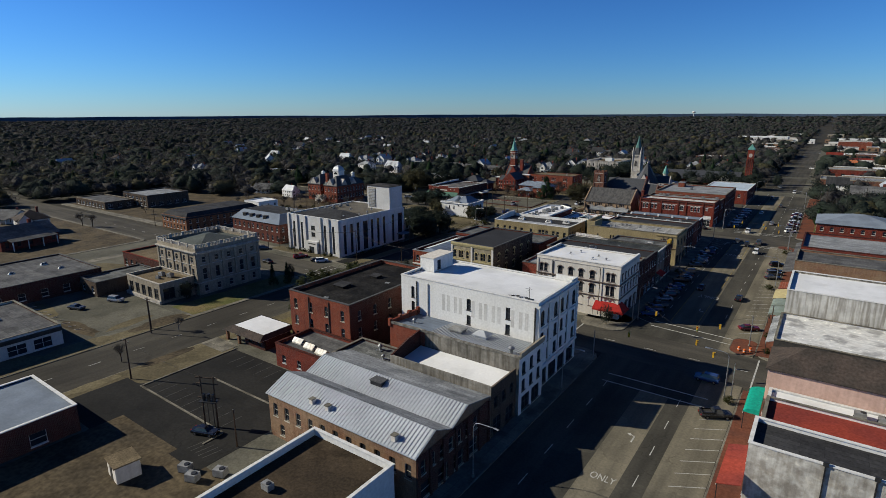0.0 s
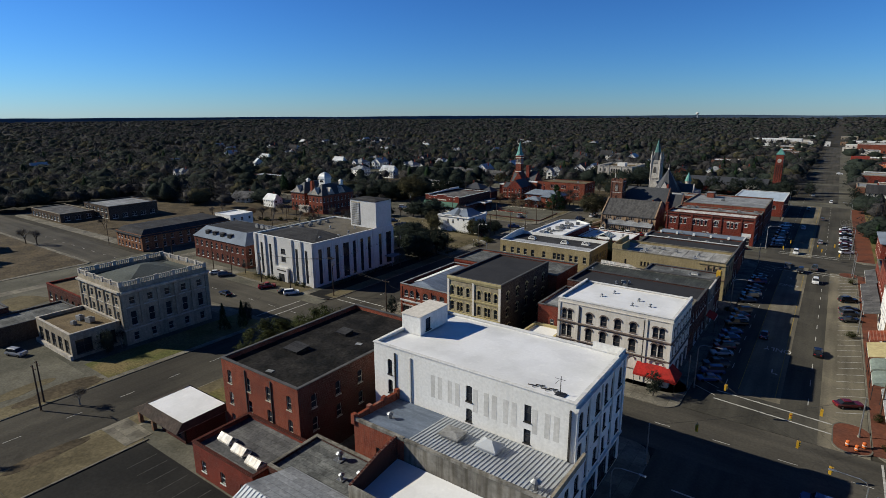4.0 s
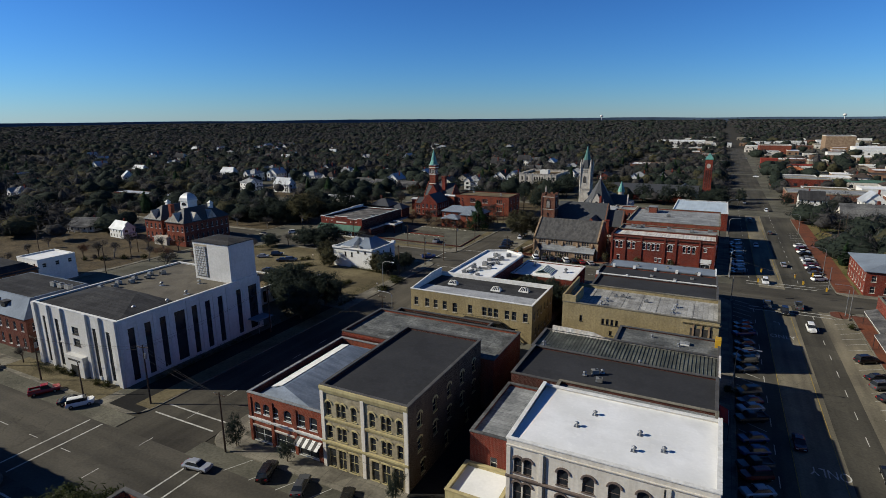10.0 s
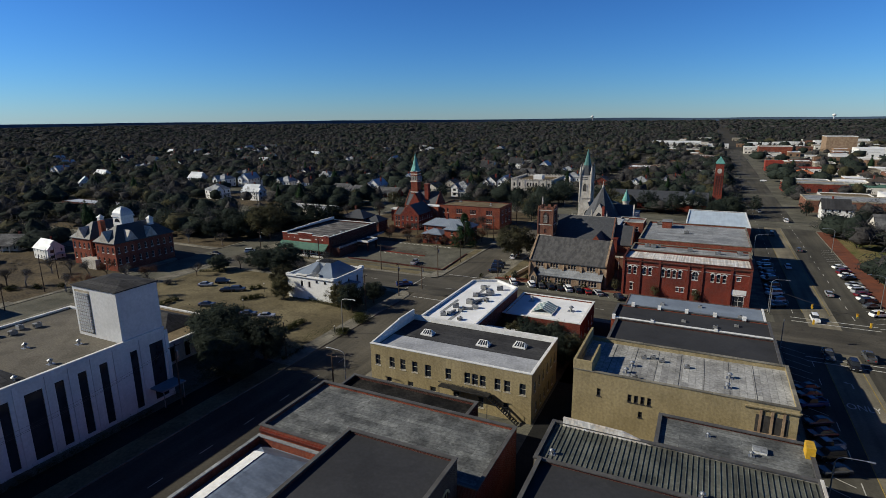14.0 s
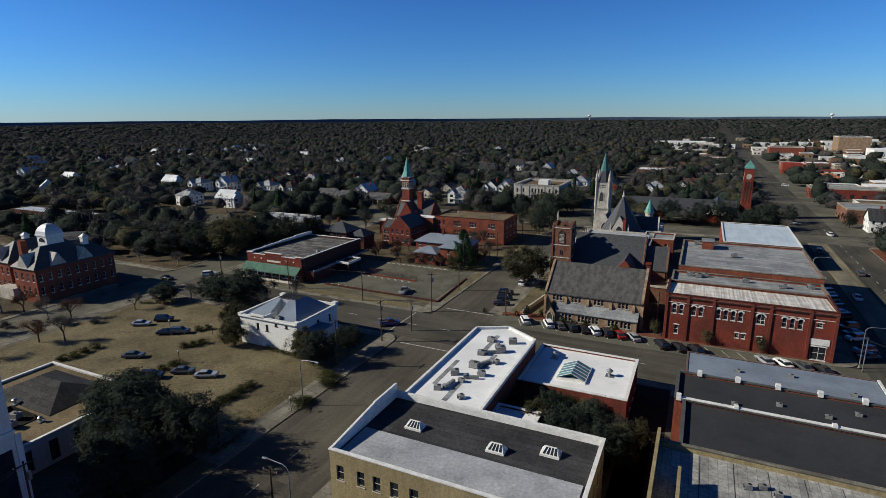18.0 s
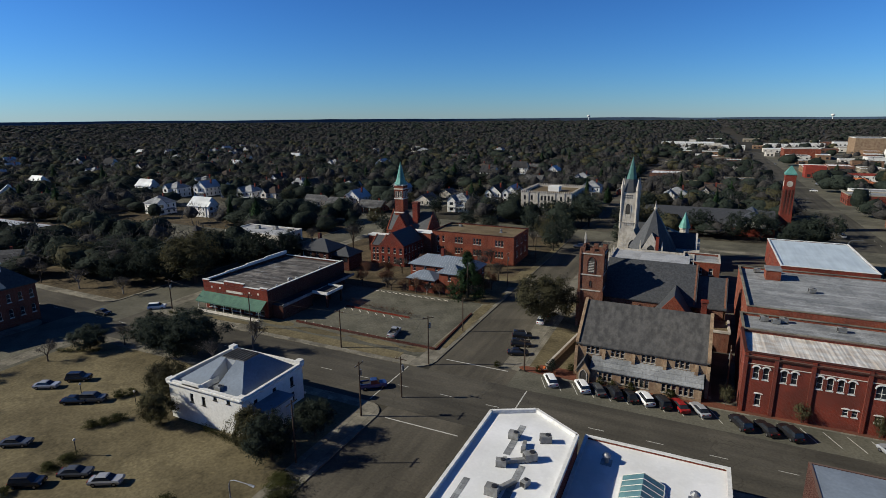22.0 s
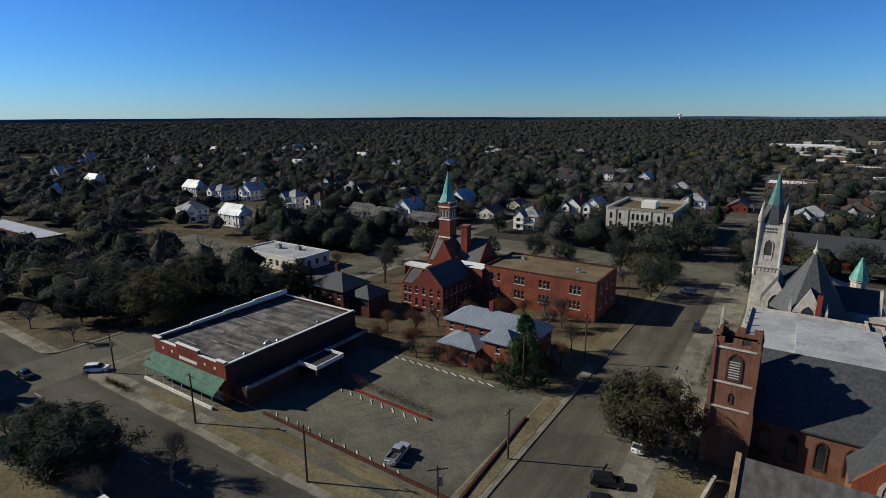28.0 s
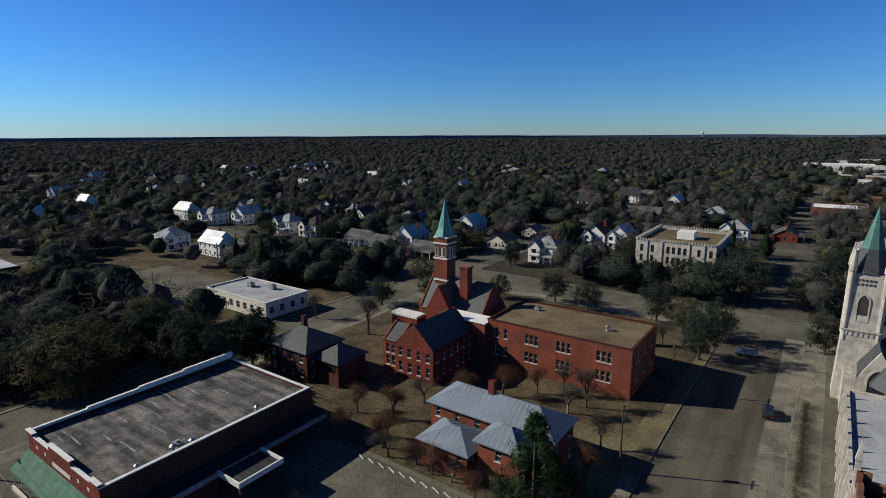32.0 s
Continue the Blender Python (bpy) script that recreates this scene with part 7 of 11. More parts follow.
def brick_church():
    """Gothic brick church: battlemented tower, long slate nave, south transept."""
    t = thing("gothic_brick_church", "brownstone Gothic church with a battlemented tower and slate roof", "church", -111.0, 306.0, 0.1)
    W, at = 5.5, pose(0.7, 0.6, 0)
    for side in "SENW":
        m = at @ side_pose(side, W, W)
        part("wall", wall_geo(W, 18.8, []), brick_brown, t, m=m)
        lancet(t, m, 1.95, 14.1, 1.6, 4.0, brick_dark, dark_trim)
        lancet(t, m, 2.5, 10.6, 0.45, 1.5, brick_dark, dark_trim)
        slats = G()
        for k in range(7):
            slats.box(2.05, -0.1, 14.35 + k * 0.4, 3.45, -0.03, 14.5 + k * 0.4)
        part("louvre", slats, stone_pale, t, m=m)
        for z in (9.5, 13.4, 18.7):
            part("string_course", G().box(-0.12, -0.14, z, W + 0.12, 0.02, z + 0.28), stone_pale, t, m=m)
        for k in range(3):
            part("merlon", G().box(k * 2.2, -0.05, 18.95, 1.1 + k * 2.2, 0.4, 20.3), brick_brown, t, m=m)
        part("parapet", G().box(0, -0.02, 18.9, W, 0.38, 19.5), brick_brown, t, m=m)
    part("tower_roof", G().box(1.0, 0.9, 18.2, W + 0.4, W + 0.3, 18.5), roof_dark, t)
    for x, y in ((0.7, 0.6), (W + 0.7, 0.6), (0.7, W + 0.6), (W + 0.7, W + 0.6)):
        tip = 23.2 if (x, y) == (0.7, W + 0.6) else 20.6
        part("pinnacle", G().lathe(x, y, [(0.34, 9.5), (0.32, tip - 2.0), (0.42, tip - 1.9), (0.05, tip)], 4, math.pi / 4), stone_pale if tip > 22 else brick_brown, t)
        part("buttress", G().box(x - 0.4, y - 0.4, 0, x + 0.4, y + 0.4, 9.5), brick_brown, t)
    nx0, nx1, ny0, ny1 = 6.5, 27.0, 3.5, 18.5
    part("wall", G().box(nx0, ny0, 0, nx1, ny0 + 0.4, 8.2), brick_brown, t)
    part("wall", G().box(nx0, ny1 - 0.4, 0, nx1, ny1, 8.2), brick_brown, t)
    # dark surrounds paint in the deep shade along the nave wall
    for k in range(4):
        lancet(t, pose(nx0, ny0, 0), 1.2 + k * 3.4, 2.4, 1.2, 4.2, brick_dark)
    part("roof", G().gable(nx0, ny0, nx1, ny1, 8.2, 16.0, "x", 0.35, 0.25), slate, t)
    gable_wall_x(t, ny0, ny1, nx1 - 0.3, 0, 8.2, 16.2, brick_brown)
    part("chancel_wall", G().box(27.1, 5.5, 0, 33.6, 16.5, 7.6), brick_brown, t)
    part("chancel_roof", G().gable(27.4, 5.5, 33.6, 16.5, 7.6, 13.4, "x", 0.3, 0.25), slate, t)
    gable_wall_x(t, 5.5, 16.5, 33.3, 0, 7.6, 13.5, brick_brown)
    gable_wall(t, 18.2, 27.2, -3.4, 0, 6.0, 11.8, brick_orange, 0.5, "transept_gable")
    part("transept_wall", G().box(18.3, -3.0, 0, 18.7, 4, 6.0).box(26.7, -3.0, 0, 27.1, 4, 6.0), brick_brown, t)
    part("transept_roof", G().gable(18.2, -2.9, 27.2, 10.5, 6.0, 11.7, "y", 0.3, 0.2), slate, t)
    lancet(t, pose(21.2, -3.4, 0), 0, 2.6, 3.0, 5.4, stone_pale, stone_pale)
    part("bay_cone", G().lathe(24.6, -4.6, [(2.0, 4.2), (1.9, 4.6), (0.05, 8.6)], 8), slate_old, t)
    part("bay", G().lathe(24.6, -4.6, [(1.7, 0), (1.7, 4.3)], 8), stone_tan, t)
    part("chimney", G().box(28.4, -1.5, 0, 29.6, -0.3, 10.6), brick_red, t)
    part("chimney_cap", G().box(28.2, -1.7, 10.6, 29.8, -0.1, 11.0), brick_red, t)
    part("vestry", G().box(28.0, -3.0, 0, 34.5, 4.9, 4.6), brick_brown, t)
    part("vestry_parapet", G().box(27.9, -3.2, 4.6, 34.7, -2.7, 5.1).box(34.2, -2.7, 4.6, 34.7, 4.9, 5.1), stone_pale, t)
    part("vestry_roof", G().box(28.1, -2.7, 4.6, 34.2, 4.8, 4.7), roof_tan, t)
    return t


def white_church():
    """Pale stone Presbyterian-style church with a slender spired tower and many slate gables."""
    t = thing("spired_stone_church", "pale stone church with a tall spired tower and slate gables", "church", -110.4, 377.4, 0.1)
    W = 5.8
    part("tower", G().loft([[(-0.3, -0.3, 0), (W + 0.3, -0.3, 0), (W + 0.3, W + 0.3, 0), (-0.3, W + 0.3, 0)], [(0, 0, 13), (W, 0, 13), (W, W, 13), (0, W, 13)], [(0.35, 0.35, 25.0), (W - 0.35, 0.35, 25.0), (W - 0.35, W - 0.35, 25.0), (0.35, W - 0.35, 25.0)]]), stone_pale, t)
    for side in "SEW":
        m = side_pose(side, W, W)
        lancet(t, m @ pose(0, 0.14, 0), 1.8, 16.0, 1.6, 5.0, stone_pale, dark_trim)
        band(t, side, W, W, 13.8, 14.3, 0.25, stone_pale, "string_course")
        for k in range(6):
            part("dentil", G().box(0.4 + k * 0.8, -0.1, 13.1, 0.8 + k * 0.8, 0.2, 13.8), stone_pale, t, m=m)
        for k in range(5):
            part("louvre_hole", G().box(1.2 + k * 0.6, 0.2, 22.8, 1.5 + k * 0.6, 0.33, 23.2).box(1.2 + k * 0.6, 0.2, 23.6, 1.5 + k * 0.6, 0.33, 24.0), dark_trim, t, m=m)
    part("spire_skirt", G().lathe(W / 2, W / 2, [(3.0, 25.0), (2.4, 27.4), (1.85, 29.6)], 8, math.pi / 8), slate, t)
    part("spire", G().lathe(W / 2, W / 2, [(1.88, 29.5), (0.9, 33.6), (0.08, 37.2)], 8, math.pi / 8), copper_dark, t, "dark green copper spire")
    for x, y in ((0.3, 0.3), (W - 0.3, 0.3), (0.3, W - 0.3), (W - 0.3, W - 0.3)):
        part("turret", G().lathe(x, y, [(0.5, 12.0), (0.48, 25.2), (0.68, 25.5), (0.62, 26.6), (0.05, 30.0)], 8), stone_pale, t)
    part("wall", G().box(1.0, -6.0, 0, 27.0, 16.0, 7.0), stone_pale, t)
    part("roof", G().hip(3.0, -3.0, 25.0, 16.0, 7.0, 12.5, 0.3, 0.0), slate, t)
    part("crossing_roof", G().lathe(12.2, -6.0, [(8.2, 7.2), (0.4, 20.2)], 8, math.pi / 8), slate, t)
    part("finial", G().lathe(12.2, -6.0, [(0.4, 20.0), (0.6, 20.8), (0.3, 21.2), (0.06, 23.2)], 8), stone_pale, t)
    for x0, x1, y, z in ((2.4, 9.0, -7.4, 13.0), (8.8, 15.6, -13.2, 13.6)):
        gable_wall(t, x0, x1, y, 0, 7.0, z, stone_pale, 0.6)
        part("gable_roof", G().gable(x0, y + 0.6, x1, y + 12, 7.0, z - 0.2, "y", 0.3, 0.2), slate, t)
        lancet(t, pose(0, y, 0), (x0 + x1) / 2 - 1.3, 4.2, 2.6, 5.4)
        part("wall", G().box(x0 + 0.1, y + 0.6, 0, x1 - 0.1, 0, 6.9), stone_pale, t)
        for e in (x0, x1):
            part("pinnacle", G().lathe(e, y + 0.3, [(0.45, 0), (0.45, 8.6), (0.05, 10.8)], 4, math.pi / 4), stone_pale, t)
    gable_wall_x(t, 6.5, 14.5, 0.4, 0, 6.6, 13.0, stone_pale, 0.6)
    part("gable_roof", G().gable(1.0, 6.5, 12, 14.5, 6.6, 12.8, "x", 0.3, 0.2), slate, t)
    gable_wall_x(t, -4.0, 3.5, 25.5, 0, 6.4, 12.2, stone_pale, 0.6)
    part("gable_roof", G().gable(14, -4.0, 25.4, 3.5, 6.4, 12.0, "x", 0.3, 0.2), slate, t)
    part("chimney", G().box(13.6, -13.6, 5.0, 14.6, -12.6, 12.4), brick_red, t)
    tur = part("copper_turret", G().lathe(21.6, 3.4, [(1.5, 0), (1.5, 12.6), (1.8, 12.8), (1.8, 13.2)], 10), stone_pale, t)
    part("copper_cone", G().lathe(21.6, 3.4, [(2.0, 13.2), (1.3, 15.2), (0.08, 18.6)], 10), copper, tur)
    hall = thing("church_annex", "low stone church annex with a flat grey roof", "building", -112.0, 327.0, 0.1)
    w = row(6, 3, 36, 1.4, 1.0, 2.6, 0.4)
    part("wall", G().box(3.0, 0, 0, 27.0, 36.0, 7.4), stone_pale, hall)
    part("parapet", G().box(2.8, 35.6, 7.4, 27.2, 36.2, 8.0).box(2.8, -0.2, 7.4, 27.2, 0.3, 8.0).box(2.8, 0.3, 7.4, 3.3, 35.6, 8.0).box(26.7, 0.3, 7.4, 27.2, 35.6, 8.0), stone_pale, hall)
    part("roof", G().box(3.3, 0.3, 7.4, 26.7, 35.6, 7.5), roof_pale, hall)
    part("raised_roof", G().box(12, 6, 7.5, 26, 30, 8.6), roof_pale, hall)
    for k in range(8):
        lancet(hall, pose(3.0, 36, 0, 0, 0, 270), 1.6 + k * 4.4, 1.2, 1.4, 3.4)
        part("buttress", G().box(2.2, k * 4.6, 0, 3.0, 0.9 + k * 4.6, 5.2), stone_pale, hall)
        part("pinnacle", G().lathe(2.6, 0.45 + k * 4.6, [(0.45, 5.2), (0.45, 7.6), (0.05, 9.6)], 4, math.pi / 4), stone_pale, hall)
    br = building("brick_link", "red brick link block with a pale roof", -88, 352, -77.6, 364, 8.4, brick_orange, roof_light, {"E": [row(4, 2, 10, 1.1, 4.6, 2)], "S": [row(3, 2, 8, 1.1, 4.6, 2)]}, para=0.6, cop=stone_pale)
    return t


def red_corner_building():
    W, D, h = 34.0, 13.0, 11.4
    x0, y0 = -75.6, 277.2
    s = []
    for c, n in ((2.8, 2), (7.0, 2), (13.6, 4), (19.8, 1), (25.8, 3)):
        s += row(n, c - (n - 1) * 0.75, c + (n - 1) * 0.75, 0.9, 6.6, 2.3, 0.35) if n > 1 else [(c - 0.8, 6.6, 1.6, 2.4, 0.7, "v")]
    s += row(1, 2.8, 2.8, 0.9, 1.6, 2.2) + row(2, 15.5, 16.8, 0.8, 2.6, 1.2) + row(1, 20.0, 20.0, 1.0, 2.4, 1.2) + row(1, 30.8, 30.8, 1.0, 7.6, 1.0) + [(29.8, 0.2, 2.8, 3.0, 0, "v")]
    t = building("red_brick_corner_building", "deep red brick two-storey corner building with cream window trim", x0, y0, x0 + W, y0 + D, h, brick_red, metal_rusty_white, {"S": [s], "E": [row(4, 2, 11, 1.1, 6.6, 2.2, 0.4), row(3, 2.5, 10.5, 2.8, 0.3, 2.8, 0, "v")], "W": [row(3, 3, 10, 1, 6.6, 2.2, 0.3), row(3, 3, 10, 1, 2, 2.2, 0.3)]}, para=0.35, cop=brick_dark, trim=white_trim, hood=white_trim, slope=0.5)
    band(t, "S", W, D, 10.2, 10.8, 0.3, brick_dark, "corbel")
    band(t, "S", W, D, 9.2, 9.35, 0.15, stucco_cream, "string_course")
    for u in (0.3, 4.9, 10.3, 18.0, 21.6, 29.0, 33.7):
        pilaster(t, "S", W, D, u, 0.6, 0, 11.2, 0.28, brick_red)
    part("sign_bar", G().box(29.4, -0.12, 3.6, 33.0, -0.02, 5.0), white_trim, t, "plain white sign board")
    b = building("pale_roof_store", "brick store with a pale grey sheet roof", -75.2, 290.4, -41.2, 300.5, 11.0, brick_orange, roof_light, {"E": [row(3, 2, 8, 1.1, 6.6, 2.2, 0.3)], "W": [row(3, 2, 8, 1, 6, 2)]}, para=0.5, cop=concrete)
    c = building("tall_brick_store", "orange brick store with a grey roof and side wall", -74, 300.8, -40.8, 335.5, 12.4, brick_orange, roof_light, {"E": [row(8, 3, 32, 1.1, 7.6, 2.2, 0.3), row(6, 3, 31, 3, 0.4, 2.8, 0, "v")], "W": [row(6, 3, 31, 1, 6, 2, 0.2)]}, para=0.5, cop=concrete)
    e = building("white_sheet_store", "store with a plain white sheet roof", -61.5, 358, -37.5, 398, 8.2, brick_red, roof_ice, {"S": [row(4, 3, 20, 1.4, 4, 1.8)], "E": [row(8, 3, 37, 3, 0.4, 2.8, 0, "v")]}, para=0.2, cop=white_trim)
    for x, y, z in ((-71, 298, 10.5), (-69, 297.2, 10.5), (-67.5, 298.4, 10.5), (-58, 297, 10.5), (-50, 295.5, 10.5), (-44, 297.5, 10.5), (-70, 332, 12), (-66, 333, 12), (-60, 318, 12)):
        air_unit(x, y, z, 10, 1.0)
    k = thing("roof_block", "brick lift housing on a store roof", "roof block", -67, 328, 11.9)
    part("wall", G().box(-1.6, -2.2, 0, 1.6, 2.2, 2.4), brick_orange, k)
    part("roof", G().box(-1.8, -2.4, 2.4, 1.8, 2.4, 2.6), roof_light, k)


stone_chapel(), brick_church(), white_church(), red_corner_building()


# ---- market block ----
def market_store():
    W, D, h = 23.0, 34.0, 7.9
    x0, y0 = -207.6, 277.8
    t = building("market_building", "long single-storey red brick store with white parapet and tar roof", x0, y0, x0 + W, y0 + D, h, brick_dark, roof_streaky, {"S": [row(5, 3, 20, 3.0, 0.6, 2.2, 0, "v")]}, para=0.55, cop=white_trim, walls={"S": brick_red}, slope=0.4)
    part("parapet_step", G().box(8.0, -0.12, h - 0.1, 15.0, 0.4, h + 0.7).box(0, -0.12, h - 0.1, 2.4, 0.4, h + 0.35).box(20.6, -0.12, h - 0.1, 23.0, 0.4, h + 0.35), brick_red, t)
    for ua, ub, up in ((7.9, 15.1, 0.7), (-0.1, 2.5, 0.35), (20.5, 23.1, 0.35)):
        part("parapet_cap", G().box(ua, -0.2, h + up, ub, 0.46, h + up + 0.15), white_trim, t)
    r = random.Random(8)
    for k in range(15):                             # bare streaks where the tar has worn off the coating
        L, yy, ua = r.uniform(2.0, 7.0), 1.6 + k * 2.1 + r.uniform(-0.8, 0.8), r.uniform(1.0, 14.0)
        top = [(ua + L * i / 7, yy + r.uniform(0.04, 0.32) * math.sin(math.pi * (i + 0.4) / 7.8)) for i in range(8)]
        low = [(x, y - r.uniform(0.08, 0.35)) for x, y in reversed(top)]
        zr = h - 0.1 - 0.55 - 0.4 * yy / D
        part("worn_streak", G().prism(top + low, zr - 0.03, zr + 0.02), roof_light, t)
    part("sign_bar", G().box(8.6, -0.1, 5.6, 14.4, -0.02, 6.2), stucco_cream, t, "plain pale sign bar")
    for u in (3.2, 6.2, 16.8, 19.8):
        part("tile_mark", G().box(u - 0.25, -0.06, 6.2, u + 0.25, -0.004, 6.7), stucco_cream, t)
    for k, (ya, yb, up) in enumerate(((0.5, 8.0, 0.25), (8.02, 16.0, 0.5), (16.02, 24.0, 0.75), (24.02, 33.9, 1.0))):
        part("parapet_step", G().box(-0.12, ya, h + 0.1, 0.4, yb, h + up), white_trim, t)
    a = thing("store_awning", "long faded green awning along a brick store front", "awning", x0, y0, 0.15)
    part("canvas", G().loft([[(-0.6, -0.02, 4.9), (22.6, -0.02, 4.9), (22.6, -0.02, 4.82), (-0.6, -0.02, 4.82)], [(-0.6, -2.6, 2.9), (22.6, -2.6, 2.9), (22.6, -2.6, 2.82), (-0.6, -2.6, 2.82)]]), awning_green, a)
    part("valance", G().box(-0.6, -2.64, 2.55, 22.6, -2.58, 2.9), awning_green, a)
    for k in range(8):
        part("post", G().cyl(0.2 + k * 3.1, -2.5, 0, 2.85, 0.06, n=6), white_trim, a)
    part("low_wall", G().box(0, -2.9, 0, 22.0, -2.6, 0.6), stucco_cream, a)
    c = thing("side_canopy", "flat brick-edged loading canopy beside the store", "canopy", -184.4, 279.0, 0.15)
    part("roof", G().box(0, 0.0, 3.6, 3.6, 32.5, 3.8), roof_dark, c)
    part("edge", G().box(3.4, 0, 3.4, 3.7, 32.5, 4.1), roof_light, c)
    part("deck", G().box(3.7, 12.2, 3.8, 8.6, 19.2, 4.0), roof_dark, c)
    part("edge", G().box(3.72, 12.0, 3.7, 8.8, 12.25, 4.5).box(3.72, 19.15, 3.7, 8.8, 19.4, 4.5).box(8.55, 12.25, 3.7, 8.8, 19.15, 4.5), white_trim, c)
    part("wall", G().box(0.0, 0, 0, 3.6, 0.3, 3.6).box(3.3, 0.3, 0, 3.6, 12.0, 3.6), brick_dark, c)
    for x, y in ((8.3, 12.5), (8.3, 18.9), (4.2, 18.9)):
        part("pillar", G().box(x - 0.25, y - 0.25, 0, x + 0.25, y + 0.25, 3.75), brick_dark, c)
    for x, y, s in ((-186, 288, 1.2), (-185.6, 290.5, 1.0), (-186.4, 302, 0.9), (-186, 283, 0.8)):
        roof_vent(x, y, 7.25, s)
    air_unit(-186.6, 289, 7.25, 0, 0.9)
    return t


def hip_roof_house():
    """Two-storey brick house with pale ribbed hip roofs and a low bay."""
    t = thing("brick_house", "two-storey red brick house with pale metal hip roofs", "house", -166.0, 317.0, 0.15)

    def wing(x0, y0, x1, y1, h, r, n=3):
        W, D = x1 - x0, y1 - y0
        for side, L in (("S", W), ("E", D), ("N", W), ("W", D)):
            k = max(1, int(L / 3.4))
            q = (row(k, 1.4, L - 1.4, 0.95, h - 2.4, 1.7) if k > 1 else row(1, L / 2, L / 2, 0.95, h - 2.4, 1.7)) + ((row(k, 1.4, L - 1.4, 0.95, 0.8, 1.7) if k > 1 else []) if h > 5 else [])
            q = q if side in "SE" else []
            m = pose(x0, y0, 0) @ side_pose(side, W, D)
            part("wall", wall_geo(L, h, q), brick_orange, t, m=m)
            put_windows(t, m, q, white_trim)
        part("roof", G().hip(x0, y0, x1, y1, h, r, 0.6), metal_blue, t)
        g, nn = G(), int(W / 0.8)
        s = min(W, D) / 2
        for i in range(1, nn):
            x = x0 + W * i / nn
            k = min(1, (x - x0) / s, (x1 - x) / s)
            for ya, yb in ((y0 - 0.55, y0 - 0.55 + k * (s + 0.5)), (y1 + 0.55, y1 + 0.55 - k * (s + 0.5))):
                g.tube((x, ya, h + 0.03), (x, yb, h + 0.03 + (r - h) * k), 0.035, n=3)
        part("roof_rib", g, metal_roof, t)

    wing(0, 4.5, 22.0, 12.5, 6.6, 9.2)
    wing(12.6, -1.0, 19.4, 4.4, 6.4, 8.6)
    wing(3.0, -2.4, 11.6, 4.4, 4.2, 6.0)
    part("chimney", G().box(9.0, 8, 8.0, 10.0, 9, 11.2), brick_red, t)
    part("porch", G().box(11.7, -0.6, 0, 12.5, 4.3, 2.6), brick_red, t)
    return t


